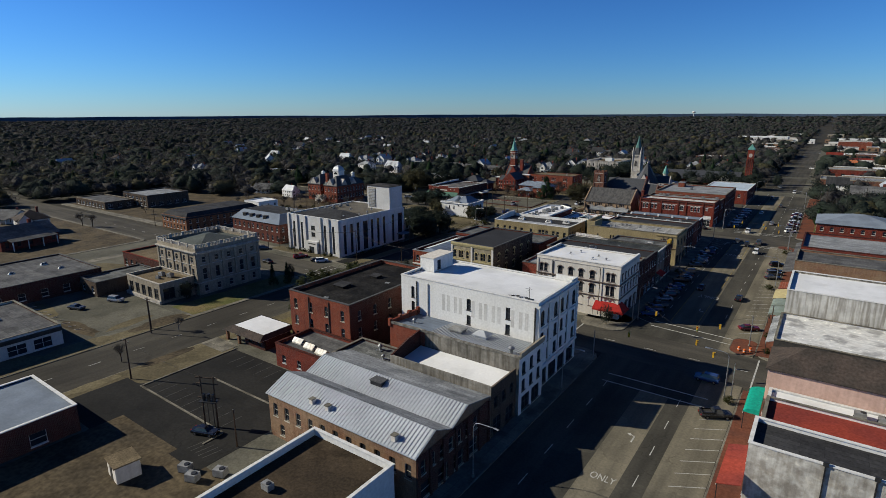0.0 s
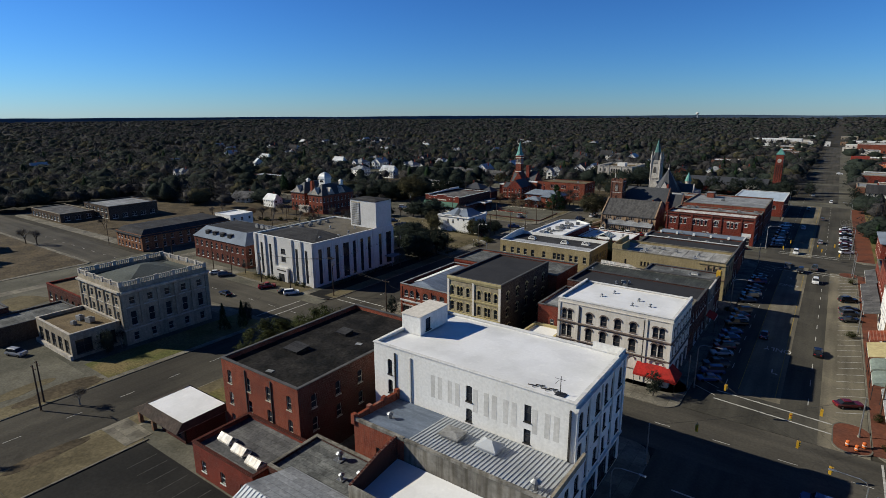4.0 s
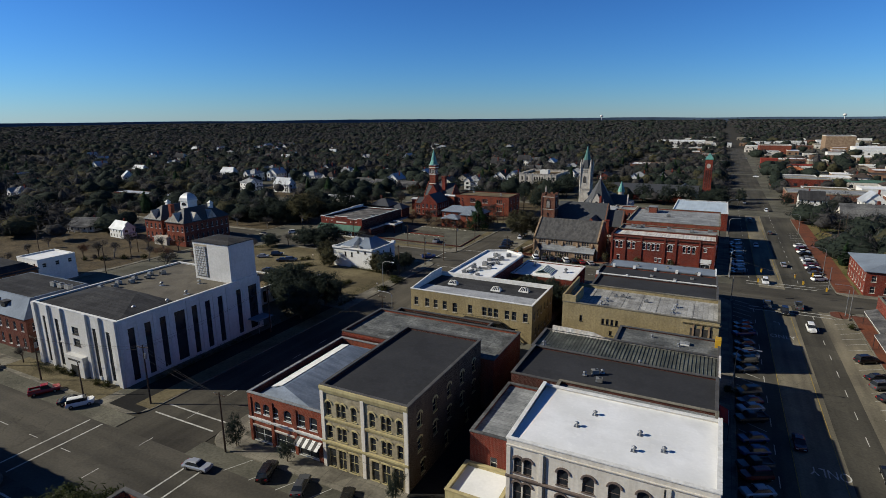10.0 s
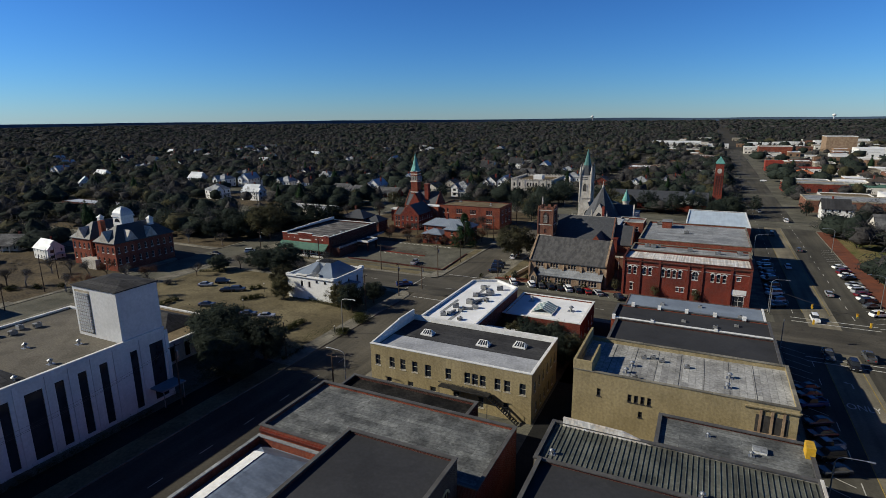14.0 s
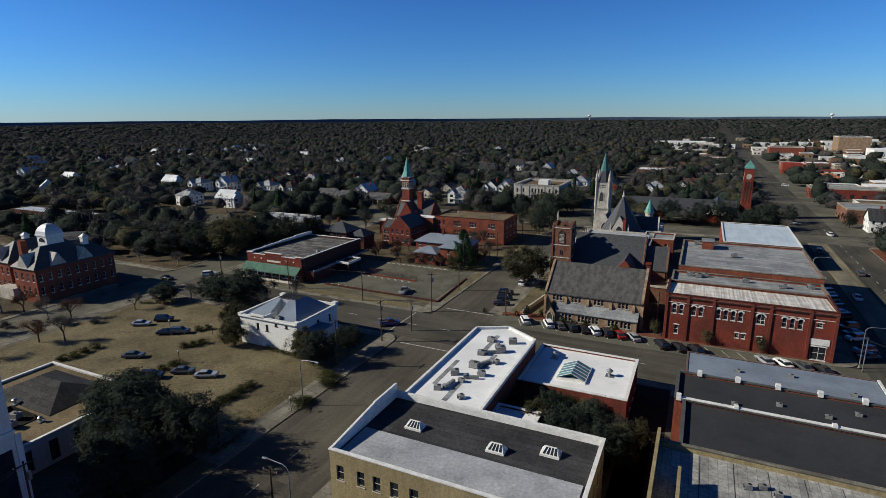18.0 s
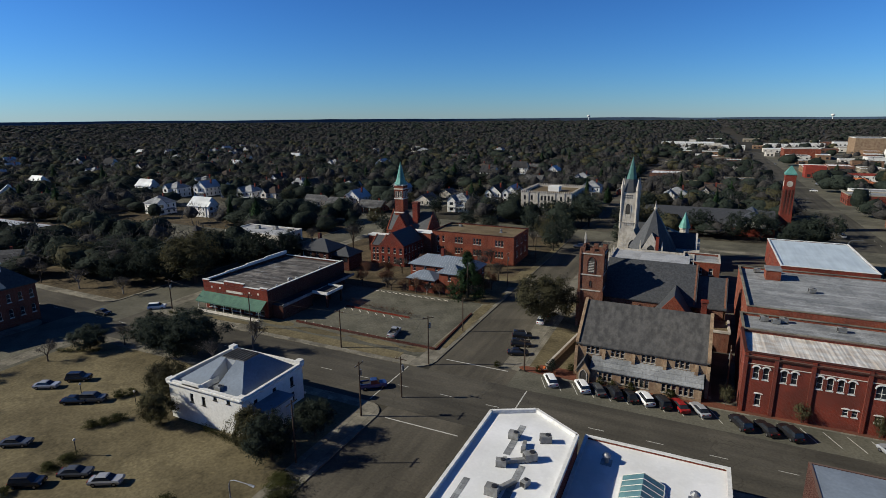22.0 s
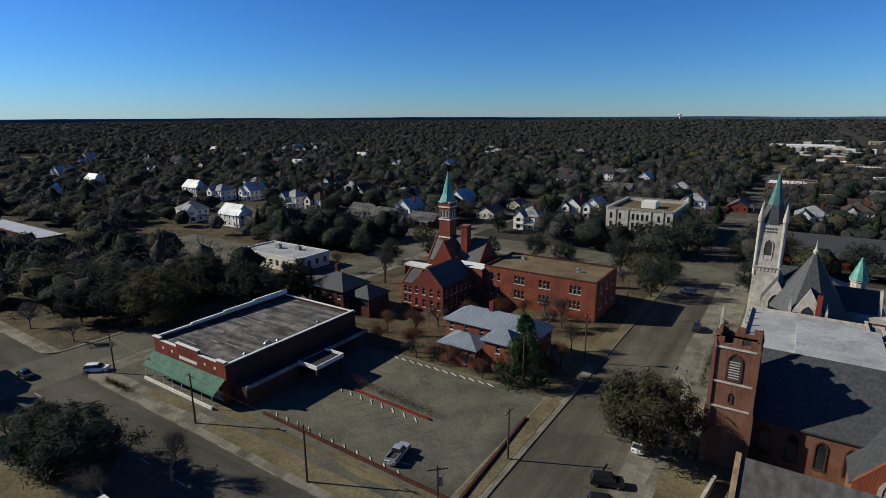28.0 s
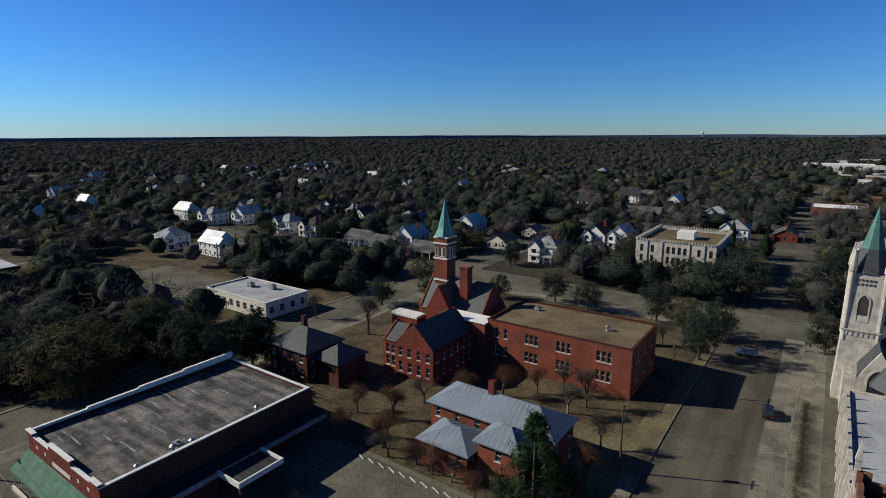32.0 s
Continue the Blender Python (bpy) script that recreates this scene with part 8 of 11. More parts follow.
def old_school():
    """Red brick school with a flat-roofed wing, gabled blocks and a copper spire."""
    t = building("school_wing", "long red brick three-storey school wing with a gravel roof", -174.0, 353.4, -142.2, 371.0, 10.4, brick_orange, roof_tan, {"S": [[q for c in (3.5, 10.8, 18.0, 26.4) for v in (6.6, 2.6) for q in row(3 if c != 3.5 else 2, c - 1.1, c + 1.1, 0.85, v, 2.2)]], "E": [[q for c in (4.0, 9, 14) for v in (6.6, 2.6) for q in row(2, c - 0.6, c + 0.6, 0.85, v, 2.2)]]}, para=0.3, cop=brick_dark, trim=stucco_cream)
    air_unit(-168, 366, 10.1, 0, 0.8), roof_vent(-150, 362, 10.1, 1.2)
    s = thing("school_house", "gabled red brick schoolhouse with slate roofs and a spired tower", "school", -206.0, 335.0, 0.1)

    def wing(x0, y0, x1, y1, h, r, along, mat=brick_orange):
        W, D = x1 - x0, y1 - y0
        for side, L in (("S", W), ("E", D), ("N", W), ("W", D)):
            k = max(2, int(L / 2.4))
            q = row(k, 1.4, L - 1.4, 0.95, h - 2.8, 2.0) + row(k, 1.4, L - 1.4, 0.95, 1.2, 2.2)
            q = q if side in "SE" else []
            m = pose(x0, y0, 0) @ side_pose(side, W, D)
            part("wall", wall_geo(L, h, q), mat, s, m=m)
            put_windows(s, m, q, stucco_cream)
        part("roof", G().gable(x0 + 0.3, y0 + 0.3, x1 - 0.3, y1 - 0.3, h, r, along, 0.3, 0.2), slate, s)
        if along == "y":
            gable_wall(s, x0, x1, y0 + 0.01, h - 0.02, h, r + 0.3, mat)
            gable_wall(s, x0, x1, y1 - 0.41, h - 0.02, h, r + 0.3, mat)
        else:
            gable_wall_x(s, y0, y1, x0 + 0.01, h - 0.02, h, r + 0.3, mat)
            gable_wall_x(s, y0, y1, x1 - 0.41, h - 0.02, h, r + 0.3, mat)

    wing(19.0, 2.0, 29.0, 17.0, 7.4, 12.0, "y", brick_red)
    wing(14.6, 3.0, 18.9, 12.0, 6.8, 9.6, "x")
    wing(10.0, 22.0, 28.0, 34.0, 8.4, 15.5, "x")
    gable_wall(s, 13.0, 20.6, 20.6, 0, 8.4, 15.0, brick_red, 1.4)
    part("gable_roof", G().gable(13.0, 21.5, 20.6, 28.0, 8.4, 14.8, "y", 0.2, 0.2), slate, s)
    part("flat_link", G().box(20.0, 17.1, 0, 32.0, 21.9, 9.4), brick_orange, s)
    part("link_roof", G().box(19.8, 16.9, 9.4, 32.2, 22.0, 9.6), roof_white, s)
    part("porch", G().box(4.0, 18.5, 0, 11.9, 21.9, 6.6), brick_red, s)
    part("porch_trim", G().box(3.8, 18.3, 6.2, 12.0, 21.95, 6.8), white_trim, s)
    part("tower", G().box(11.6, 26.4, 0, 15.4, 30.2, 25.5), brick_orange, s)
    for z in (14.5, 20.0, 23.8, 25.3):
        part("string_course", G().box(11.4, 26.2, z, 15.6, 30.4, z + 0.4), stucco_cream, s)
    for side in "SENW":
        m = pose(11.6, 26.4, 0) @ side_pose(side, 3.8, 3.8)
        for k in range(3):
            lancet(s, m, 0.4 + k * 1.1, 20.8, 0.7, 2.4, stucco_cream, dark_trim)
    part("spire", G().lathe(13.5, 28.3, [(2.6, 25.7), (1.7, 27.6), (0.08, 34.6)], 8, math.pi / 8), copper, s)
    part("chimney", G().box(20.5, 24.5, 8, 22.7, 26.7, 19.0), brick_red, s)
    part("chimney_cap", G().box(20.3, 24.3, 19.0, 22.9, 26.9, 19.5), brick_red, s)
    return s


def colonial_house():
    W, D, h = 12.0, 10.0, 6.6
    t = thing("brick_house", "dark brick two-storey house with white shutters and slate roof", "house", -211.0, 323.0, 0.15)
    for side, L in (("S", W), ("E", D), ("N", W), ("W", D)):
        q = row(4 if L > 11 else 3, 1.6, L - 1.6, 0.95, 4.2, 1.6) + row(4 if L > 11 else 3, 1.6, L - 1.6, 0.95, 1.0, 1.8)
        q = q if side in "SE" else []
        part("wall", wall_geo(L, h, q), brick_dark, t, m=side_pose(side, W, D))
        put_windows(t, side_pose(side, W, D), q, white_trim)
    part("roof", G().hip(0, 0, W, D, h, 9.8, 0.6), slate, t)
    part("side_wing", G().box(W, 2, 0, W + 7, D, 5.2), brick_dark, t)
    part("wing_roof", G().hip(W, 2, W + 7, D, 5.2, 7.6, 0.5), slate, t)
    part("chimney", G().box(2.5, 7, 7, 3.5, 8, 11), brick_dark, t)
    for k in range(5):
        part("wing_pane", G().box(W + 0.7 + k * 1.2, 1.95, 3.0, W + 1.6 + k * 1.2, 1.99, 4.6), glass, t)


market_store(), hip_roof_house(), old_school(), colonial_house()


def concrete_office():
    W, D, h = 27.0, 34.0, 12.4
    q = lambda L, us: [(L * u, v, 1.1, 2.3, 0, "s") for u in us for v in (1.0, 4.7, 8.4)]
    t = building("concrete_office", "pale concrete modernist office with a toothed roof edge", -171.5, 456, -144.5, 490, h, stone_pale, roof_tan, {"S": [q(W, (0.06, 0.2, 0.4, 0.47, 0.54, 0.61, 0.78, 0.92))], "E": [q(D, (0.08, 0.2, 0.38, 0.45, 0.52, 0.59, 0.76, 0.9))]}, para=0.9, cop=stone_pale, trim=dark_trim)
    for s, L, n in (("S", W, 26), ("E", D, 32), ("W", D, 32), ("N", W, 26)):
        g = G()
        for k in range(n):
            g.box(L * (k + 0.2) / n, -0.25, h - 0.05, L * (k + 0.65) / n, 0.3, h + 0.75)
        tagged(part("roof_tooth", g, stone_pale, t, m=side_pose(s, W, D)), kind="stuff")
        for u in (0.15, 0.34, 0.68, 0.86):
            pilaster(t, s, W, D, L * u, 0.5, 0, h, 0.3, stone_pale, "fin")
    part("plant_room", G().box(11, 14, h - 1, 17, 20, h + 1.8), stucco_white, t)


concrete_office()
building("low_school_block", "low flat-roofed block with a pale roof", -268, 343, -239, 358, 5.0, stucco_cream, roof_pale, {"S": [row(8, 3, 26, 1.6, 1.4, 2)], "E": [row(4, 2, 13, 1.6, 1.4, 2)]}, para=0.3, cop=white_trim)
air_unit(-258, 352, 4.7, 0, 1.4), air_unit(-250, 354, 4.7, 0, 1.4)
gy = building("long_shed", "long low shed with a pale sheet roof", -415, 312, -352, 322, 4.6, brick_dark, metal_roof, {"S": [row(12, 3, 64, 1.2, 2.4, 1.2)]}, para=0.2)

# ---- east side of the main street ----
wp = building("white_brick_store", "white-painted brick store with a black roof", -4.0, 77, 34, 85, 9.2, stucco_white, roof_dark, {"W": [row(2, 2, 6, 1.2, 5.2, 2.2), row(2, 2.2, 5.8, 2.4, 0.4, 2.8, 0, "v")]}, para=0.6, cop=white_trim, walls={"S": brick_white})
for x in (4.6, 9.8, 15.5):
    p = thing("wall_conduit", "upright metal conduit fixed on a wall", "conduit", x, 76.85, 0.15)
    part("pipe", G().box(-0.08, -0.08, 2.0, 0.08, 0.14, 9.0), dark_steel, p)
    part("head", G().box(-0.3, -0.15, 9.0, 0.3, 0.15, 9.6), dark_steel, p)
building("red_roof_store", "store with a red coated roof", -3.4, 85.3, 34, 97.0, 7.2, stucco_white, roof_red, {"W": [row(4, 2, 10, 1.2, 4.2, 1.8), row(3, 2.2, 10, 2.6, 0.4, 2.6, 0, "v")]}, para=0.5, cop=concrete)
building("narrow_white_store", "narrow store with a white roof and plant units", -3.4, 97.2, 34, 102.2, 6.4, stucco_white, roof_white, {"W": [row(1, 2.5, 2.5, 3.4, 0.4, 2.6, 0, "v")]}, para=0.3, cop=white_trim)
for k in range(4):
    air_unit(9 + k * 3.0, 99.6, 6.1, 0, 1.1)
pk = building("pink_store", "pink stucco corner store with a low brown shingle roof", -4.1, 102.4, 40, 112.6, 9.9, stucco_pink, roof_brown, {"W": [row(3, 2.2, 8, 1.2, 5.4, 2.0), row(2, 2.8, 7.4, 3.2, 0.4, 2.6, 0, "v")], "N": [row(8, 3, 41, 1.2, 5.4, 2.0)]}, para=0.1)
part("shingle_roof", G().hip(0, 0, 44.1, 10.2, 9.8, 12.9, 0.35), roof_brown, pk)
lw = building("low_white_store", "low corner store with a peeling white roof", -5.0, 131.5, 32, 151.5, 4.6, stucco_white, roof_peeling, {"W": [row(5, 2, 18, 2.8, 0.4, 2.4, 0, "v")], "S": [row(6, 3, 33, 2.6, 0.6, 2.3, 0, "v")]}, para=0.3, cop=concrete, walls={"S": dark_trim})
gw = building("grey_wall_store", "tall store with a stained pale side wall and white roof", -4.6, 151.8, 32, 172.0, 10.5, concrete_old, roof_white, {"W": [row(5, 2, 18, 1.3, 5.8, 2.2), row(4, 3, 17, 3.6, 0.4, 2.8, 0, "v")]}, para=0.5, cop=white_trim, walls={"S": wall_stained})
tw = building("tan_stucco_store", "tan stucco store with arched windows and worn plaster", -4.8, 184, 32, 200, 10.7, brick_tan, roof_grey, {"S": [row(6, 5, 33, 1.2, 4.8, 2.6, 0.6)], "W": [row(5, 2, 14, 1.1, 5.2, 2.4, 0.5), row(3, 3, 13, 3.2, 0.4, 2.8, 0, "v")]}, para=0.6, cop=concrete, walls={"W": stucco_white})
building("flat_roof_store", "low store with a patched pale roof", -4.4, 172.2, 32, 183.8, 6.6, stucco_white, roof_light, {"W": [row(3, 2, 9.6, 2.6, 0.4, 2.6, 0, "v")]}, para=0.3, cop=concrete)
building("red_brick_store", "red brick two-storey store with white window trim", -4.2, 200.3, 30, 226, 11.6, brick_red, roof_light, {"W": [row(6, 3, 23, 1.2, 5.6, 2.2), row(5, 3, 23, 3.2, 0.4, 2.8, 0, "v")]}, para=0.7, cop=brick_dark)
building("pale_brick_store", "pale-roofed brick store beside the red block", -4.0, 226.3, 30, 246, 7.4, brick_red, roof_light, {"W": [row(4, 3, 17, 3, 0.4, 2.8, 0, "v")]}, para=0.4, cop=concrete)
hb = thing("hip_roof_hall", "brick hall with a pale blue-grey hip roof", "building", -1.6, 272.0, 0.1)
hq = row(8, 2, 26, 1.2, 4.4, 1.8) + row(8, 2, 26, 1.2, 1.0, 2.0)
for side, L in (("S", 28), ("W", 24), ("E", 24), ("N", 28)):
    q = [w for w in hq if w[0] + w[2] < L - 0.5] if side in "SW" else []
    part("wall", wall_geo(L, 7.6, q), brick_red, hb, m=side_pose(side, 28, 24))
    put_windows(hb, side_pose(side, 28, 24), q, stucco_cream)
part("roof", G().hip(0, 0, 28, 24, 7.6, 10.8, 0.6), metal_blue, hb)


def street_awning(x, y0, y1, mat, label, z=3.4, reach=3.0, round_=False):
    t = thing("awning", label, "awning", x, y0, 0.15)
    L = y1 - y0
    if round_:
        ring = [(-reach * math.sin(a), 0.9 * math.cos(a)) for a in (math.pi / 2 * k / 5 for k in range(6))]
        part("canvas", G().loft([[(a, 0, z + b) for a, b in ring] + [(0, 0, z - 0.05)], [(a, L, z + b) for a, b in ring] + [(0, L, z - 0.05)]]), mat, t)
    else:
        part("canvas", G().loft([[(0, 0, z + 0.8), (-reach, 0, z), (-reach, 0, z - 0.12), (0, 0, z + 0.68)], [(0, L, z + 0.8), (-reach, L, z), (-reach, L, z - 0.12), (0, L, z + 0.68)]]), mat, t)
    part("post", G().cyl(-reach + 0.15, 0.2, 0, z, 0.06, n=6), dark_steel, t)
    part("post", G().cyl(-reach + 0.15, L - 0.2, 0, z, 0.06, n=6), dark_steel, t)
    part("rail", G().box(-reach, 0, z - 0.3, -reach + 0.06, L, z - 0.1), white_trim, t)
    return t


street_awning(-4.2, 97, 106.5, awning_teal, "teal rounded canvas awning over a shop front", 3.2, 2.4, True)
street_awning(-4.0, 74, 85, roof_red, "flat red sheet awning over the pavement", 3.4, 3.0)
street_awning(-4.8, 132, 151, roof_light, "pale ribbed sheet awning over the pavement", 3.2, 1.8)
street_awning(-4.7, 152, 158, awning_sage, "sage rounded sheet awning over the pavement", 3.2, 3.2, True)
street_awning(-4.7, 159, 165, awning_sage, "sage rounded sheet awning over the pavement", 3.2, 3.2, True)
street_awning(-4.7, 166, 175, stucco_yellow, "yellowed sheet awning over the pavement", 3.4, 3.4)
street_awning(-4.4, 176.5, 183.5, brick_orange, "orange-brown sheet awning over the pavement", 3.4, 3.2)
street_awning(-4.6, 196, 226, roof_grey, "long grey shingled pavement canopy", 3.6, 3.6)
street_awning(-4.2, 227, 244, roof_grey, "grey shingled pavement canopy", 3.6, 2.6)
street_awning(-40.0, 171, 176, awning_red, "red shop awning in deep shade", 3.2, -2.0)

# ---- northern end of the main street ----
ct = thing("clock_tower", "slender red brick clock tower with a green cap", "tower", -51.6, 459.0, 0.0)
part("shaft", G().loft([[(0, 0, 0), (5, 0, 0), (5, 5, 0), (0, 5, 0)], [(0.3, 0.3, 14), (4.7, 0.3, 14), (4.7, 4.7, 14), (0.3, 4.7, 14)], [(0.4, 0.4, 22), (4.6, 0.4, 22), (4.6, 4.6, 22), (0.4, 4.6, 22)]]), brick_red, ct)
for k in range(4):
    m = pose(2.5, 2.5, 0, 0, 0, 90 * k)
    part("clock_face", G().lathe(0, 0, [(1.2, 0), (1.2, 0.12)], 16), stone_pale, ct, m=m @ pose(0, -2.1, 18.6, 90))
    part("fin", G().box(-1.5, -2.35, 1, -1.0, -2.1, 16.5).box(1.0, -2.35, 1, 1.5, -2.1, 16.5).box(-0.25, -2.35, 1, 0.25, -2.1, 16.5), brick_dark, ct, m=m)
part("cap", G().lathe(2.5, 2.5, [(3.2, 22), (3.2, 22.6), (0.1, 25.5)], 4, math.pi / 4), copper, ct)
ct.matrix_basis = ct.matrix_basis @ Matrix.Diagonal((1.0, 1.0, 1.16, 1))
ch = thing("modern_church", "low church with broad dark slate roofs beside a clock tower", "church", -108, 447, 0)
part("wall", G().box(0, 0, 0, 54, 26, 4.0), brick_red, ch)
part("roof", G().gable(0, 0, 54, 26, 4.0, 9.0, "x", 0.8, 0.25), slate, ch)
part("cross_roof", G().gable(38, -6, 54, 20, 4.0, 9.6, "y", 0.6, 0.25), slate, ch)
part("white_gable", G().loft([[(39, -6.2, 4.0), (53, -6.2, 4.0), (46, -6.2, 8.8)], [(39, -5.9, 4.0), (53, -5.9, 4.0), (46, -5.9, 8.8)]]), stucco_white, ch)
part("wall", G().box(38.4, -5.8, 0, 53.6, 0, 4.0), brick_red, ch)


SHOPS = []


def shop(x, y, w, d, h, wall, roof, label, edge=white_trim):
    SHOPS.append((x, y, w, d))
    t = thing("shop", label, "shop", x, y, -0.05, group="roadside shops")
    gp, gw3 = G(), G()
    for side in "SEWN":
        L = w if side in "SN" else d
        q = row(max(2, int(L / 6)), 3, L - 3, 2.4, 0.6, 2.2) if side != "N" else []
        m = side_pose(side, w, d)
        one = wall_geo(L, h, q)
        for f in one.f:
            gw3.face(*[m @ Vector(one.v[i]) for i in f])
        for u, v, ww, hh, *_ in q:
            gp.face(*[m @ Vector(p) for p in ((u, 0.12, v), (u + ww, 0.12, v), (u + ww, 0.12, v + hh), (u, 0.12, v + hh))])
    tagged(part("window", gp, glass, t), kind="stuff")
    part("wall", gw3, wall, t)
    part("roof", G().box(0.3, 0.3, h - 0.6, w - 0.3, d - 0.3, h - 0.4), roof, t)
    part("parapet", G().box(-0.1, -0.1, h - 0.5, w + 0.1, 0.3, h + 0.1).box(-0.1, d - 0.3, h - 0.5, w + 0.1, d + 0.1, h + 0.1).box(-0.1, 0.3, h - 0.5, 0.3, d - 0.3, h + 0.1).box(w - 0.3, 0.3, h - 0.5, w + 0.1, d - 0.3, h + 0.1), edge, t)
    return t


shop(-5, 466, 44, 24, 7.0, brick_brown, roof_light, "long low brown brick store with a flat roof", stone_grey)
shop(-7, 558, 38, 18, 6.4, brick_red, roof_light, "low red brick store with a pale roof", stone_grey)
shop(34, 562, 44, 16, 5.0, stucco_cream, awning_green, "low store with a green sheet roof", awning_green)
shop(-6, 720, 15, 13, 9.5, roof_red, roof_red, "square red-painted shop block", roof_red)
shop(10, 704, 40, 16, 5, stucco_white, roof_red, "roadside restaurant with a red roof", roof_red)
clay_shop = shop(4, 636, 22, 16, 4.2, stucco_white, clay, "roadside restaurant with an orange tile roof", clay)
part("tile_roof", G().hip(0, 0, 22, 16, 4.3, 8.4, 0.7), clay, clay_shop)
shop(4, 960, 38, 30, 12, brick_orange, roof_tan, "tan brick roadside block")
shop(92, 1050, 36, 40, 22, stone_tan, roof_grey, "tall tan concrete block beyond the shops")
shop(118, 985, 90, 40, 9, stucco_white, roof_white, "long white warehouse with a flat roof")
for x, y, w in ((-60, 1120, 32), (2, 1180, 40), (60, 1230, 30), (112, 1290, 44)):
    shop(x, y, w, 20, 6.5, stucco_white, roof_white, "broad white roadside store with a flat roof")
shop(-150, 1170, 80, 40, 8, stucco_white, roof_white, "long white warehouse with a flat roof")
# near roadside shops round the first corner
for x, y, w, d, h, wl, rf in ((46, 470, 22, 16, 5.5, brick_brown, roof_light), (8, 505, 26, 16, 5, stucco_cream, roof_tan), (40, 510, 24, 18, 6, stucco_white, roof_white), (72, 452, 24, 16, 5, brick_brown, roof_light), (74, 500, 22, 18, 5, stucco_white, roof_grey), (2, 590, 24, 16, 5, stucco_white, roof_light), (30, 592, 20, 18, 5, stucco_cream, roof_white), (40, 622, 26, 14, 5, brick_tan, roof_white)):
    shop(x, y, w, d, h, wl, rf, "low roadside shop with a flat roof")
rng = random.Random(5)
for k in range(104):
    side = -1 if k % 3 == 0 else 1
    y = 470 + k * 9.2 + rng.uniform(-6, 6)
    d = rng.uniform(10, 26)
    w = rng.uniform(14, 34)
    x = (-24 + rng.uniform(6, 130 + (y - 500) * 0.1)) if side > 0 else (-38 - w - rng.uniform(0, 60))
    if y < 720 and side > 0 and x < 56:
        x += 60
    if side < 0 and y < 560:
        continue
    wl = rng.choice((stucco_white, stucco_cream, brick_brown, stone_grey, brick_tan))
    shop(x, y, w * rng.uniform(0.55, 1.0), d, rng.uniform(4, 6.5), wl, rng.choice((roof_white, roof_light, roof_white, roof_grey, roof_tan, roof_brown)), "low roadside shop with a flat roof", rng.choice((white_trim, wl, wl)))


# ---- houses ----
def house_kit(key, w, d, h, r, wall, roof, style):
    def make():
        t = thing("house", f"{style} with {'two storeys' if h > 4 else 'one storey'} and a pitched roof", "house", group="houses among the trees")
        gw2, gp = G(), G()
        for side, L in (("S", w), ("E", d), ("N", w), ("W", d)):
            n = max(2, int(L / 3))
            q = row(n, 1.5, L - 1.5, 0.9, 0.9, 1.6) + (row(n, 1.5, L - 1.5, 0.9, 3.9, 1.5) if h > 4 else [])
            m = pose(-w / 2, -d / 2, 0) @ side_pose(side, w, d)
            one = wall_geo(L, h, q)
            for f in one.f:
                gw2.face(*[m @ Vector(one.v[i]) for i in f])
            for u, v, ww, hh, *_ in q:
                gp.face(*[m @ Vector(p) for p in ((u, 0.12, v), (u + ww, 0.12, v), (u + ww, 0.12, v + hh), (u, 0.12, v + hh))])
        along = "y" if key % 2 else "x"
        if key % 3 == 0:
            top = G().hip(-w / 2, -d / 2, w / 2, d / 2, h, h + r, 0.5)
        else:
            top = G().gable(-w / 2, -d / 2, w / 2, d / 2, h, h + r, along, 0.45, 0.2)
            for s in (-1, 1):
                gw2.face(*([(-w / 2, s * d / 2, h), (w / 2, s * d / 2, h), (0, s * d / 2, h + r - 0.2)] if along == "y" else [(s * w / 2, -d / 2, h), (s * w / 2, d / 2, h), (s * w / 2, 0, h + r - 0.2)]))
        if h > 4:                                  # a projecting gabled bay
            bw, bx, by = w * 0.42, -w * 0.5 + 0.3, -d / 2 - 1.9
            gw2.box(bx, by, 0, bx + bw, -d / 2 + 0.1, h + 0.1)
            gw2.loft([[(bx, y, h + 0.1), (bx + bw, y, h + 0.1), (bx + bw / 2, y, h + 0.1 + bw * 0.5)] for y in (by, by + 0.2)])
            top.gable(bx, by, bx + bw, 0, h + 0.1, h + 0.2 + bw * 0.5, "y", 0.35, 0.16)
            for v in (0.9, 3.9):
                gp.face((bx + bw * 0.3, by - 0.02, v), (bx + bw * 0.7, by - 0.02, v), (bx + bw * 0.7, by - 0.02, v + 1.6), (bx + bw * 0.3, by - 0.02, v + 1.6))
        part("roof", top, roof, t)
        part("wall", gw2, wall, t)
        tagged(part("window", gp, glass, t), kind="stuff")
        part("porch_roof", G().loft([[(-w * 0.4, -d / 2 - 2.6, 2.6), (w * 0.4, -d / 2 - 2.6, 2.6), (w * 0.4, -d / 2 - 2.6, 2.75), (-w * 0.4, -d / 2 - 2.6, 2.75)], [(-w * 0.4, -d / 2, 3.1), (w * 0.4, -d / 2, 3.1), (w * 0.4, -d / 2, 3.25), (-w * 0.4, -d / 2, 3.25)]]), roof, t)
        gq = G()
        for k in range(4):
            x = -w * 0.38 + k * w * 0.76 / 3
            gq.box(x - 0.1, -d / 2 - 2.5, 0, x + 0.1, -d / 2 - 2.3, 2.65)
        tagged(part("porch_post", gq, white_trim, t), kind="stuff")
        part("chimney", G().box(w * 0.2, 0.5, h, w * 0.2 + 0.8, 1.3, h + r + 0.9), brick_red, t)
        return t
    return make


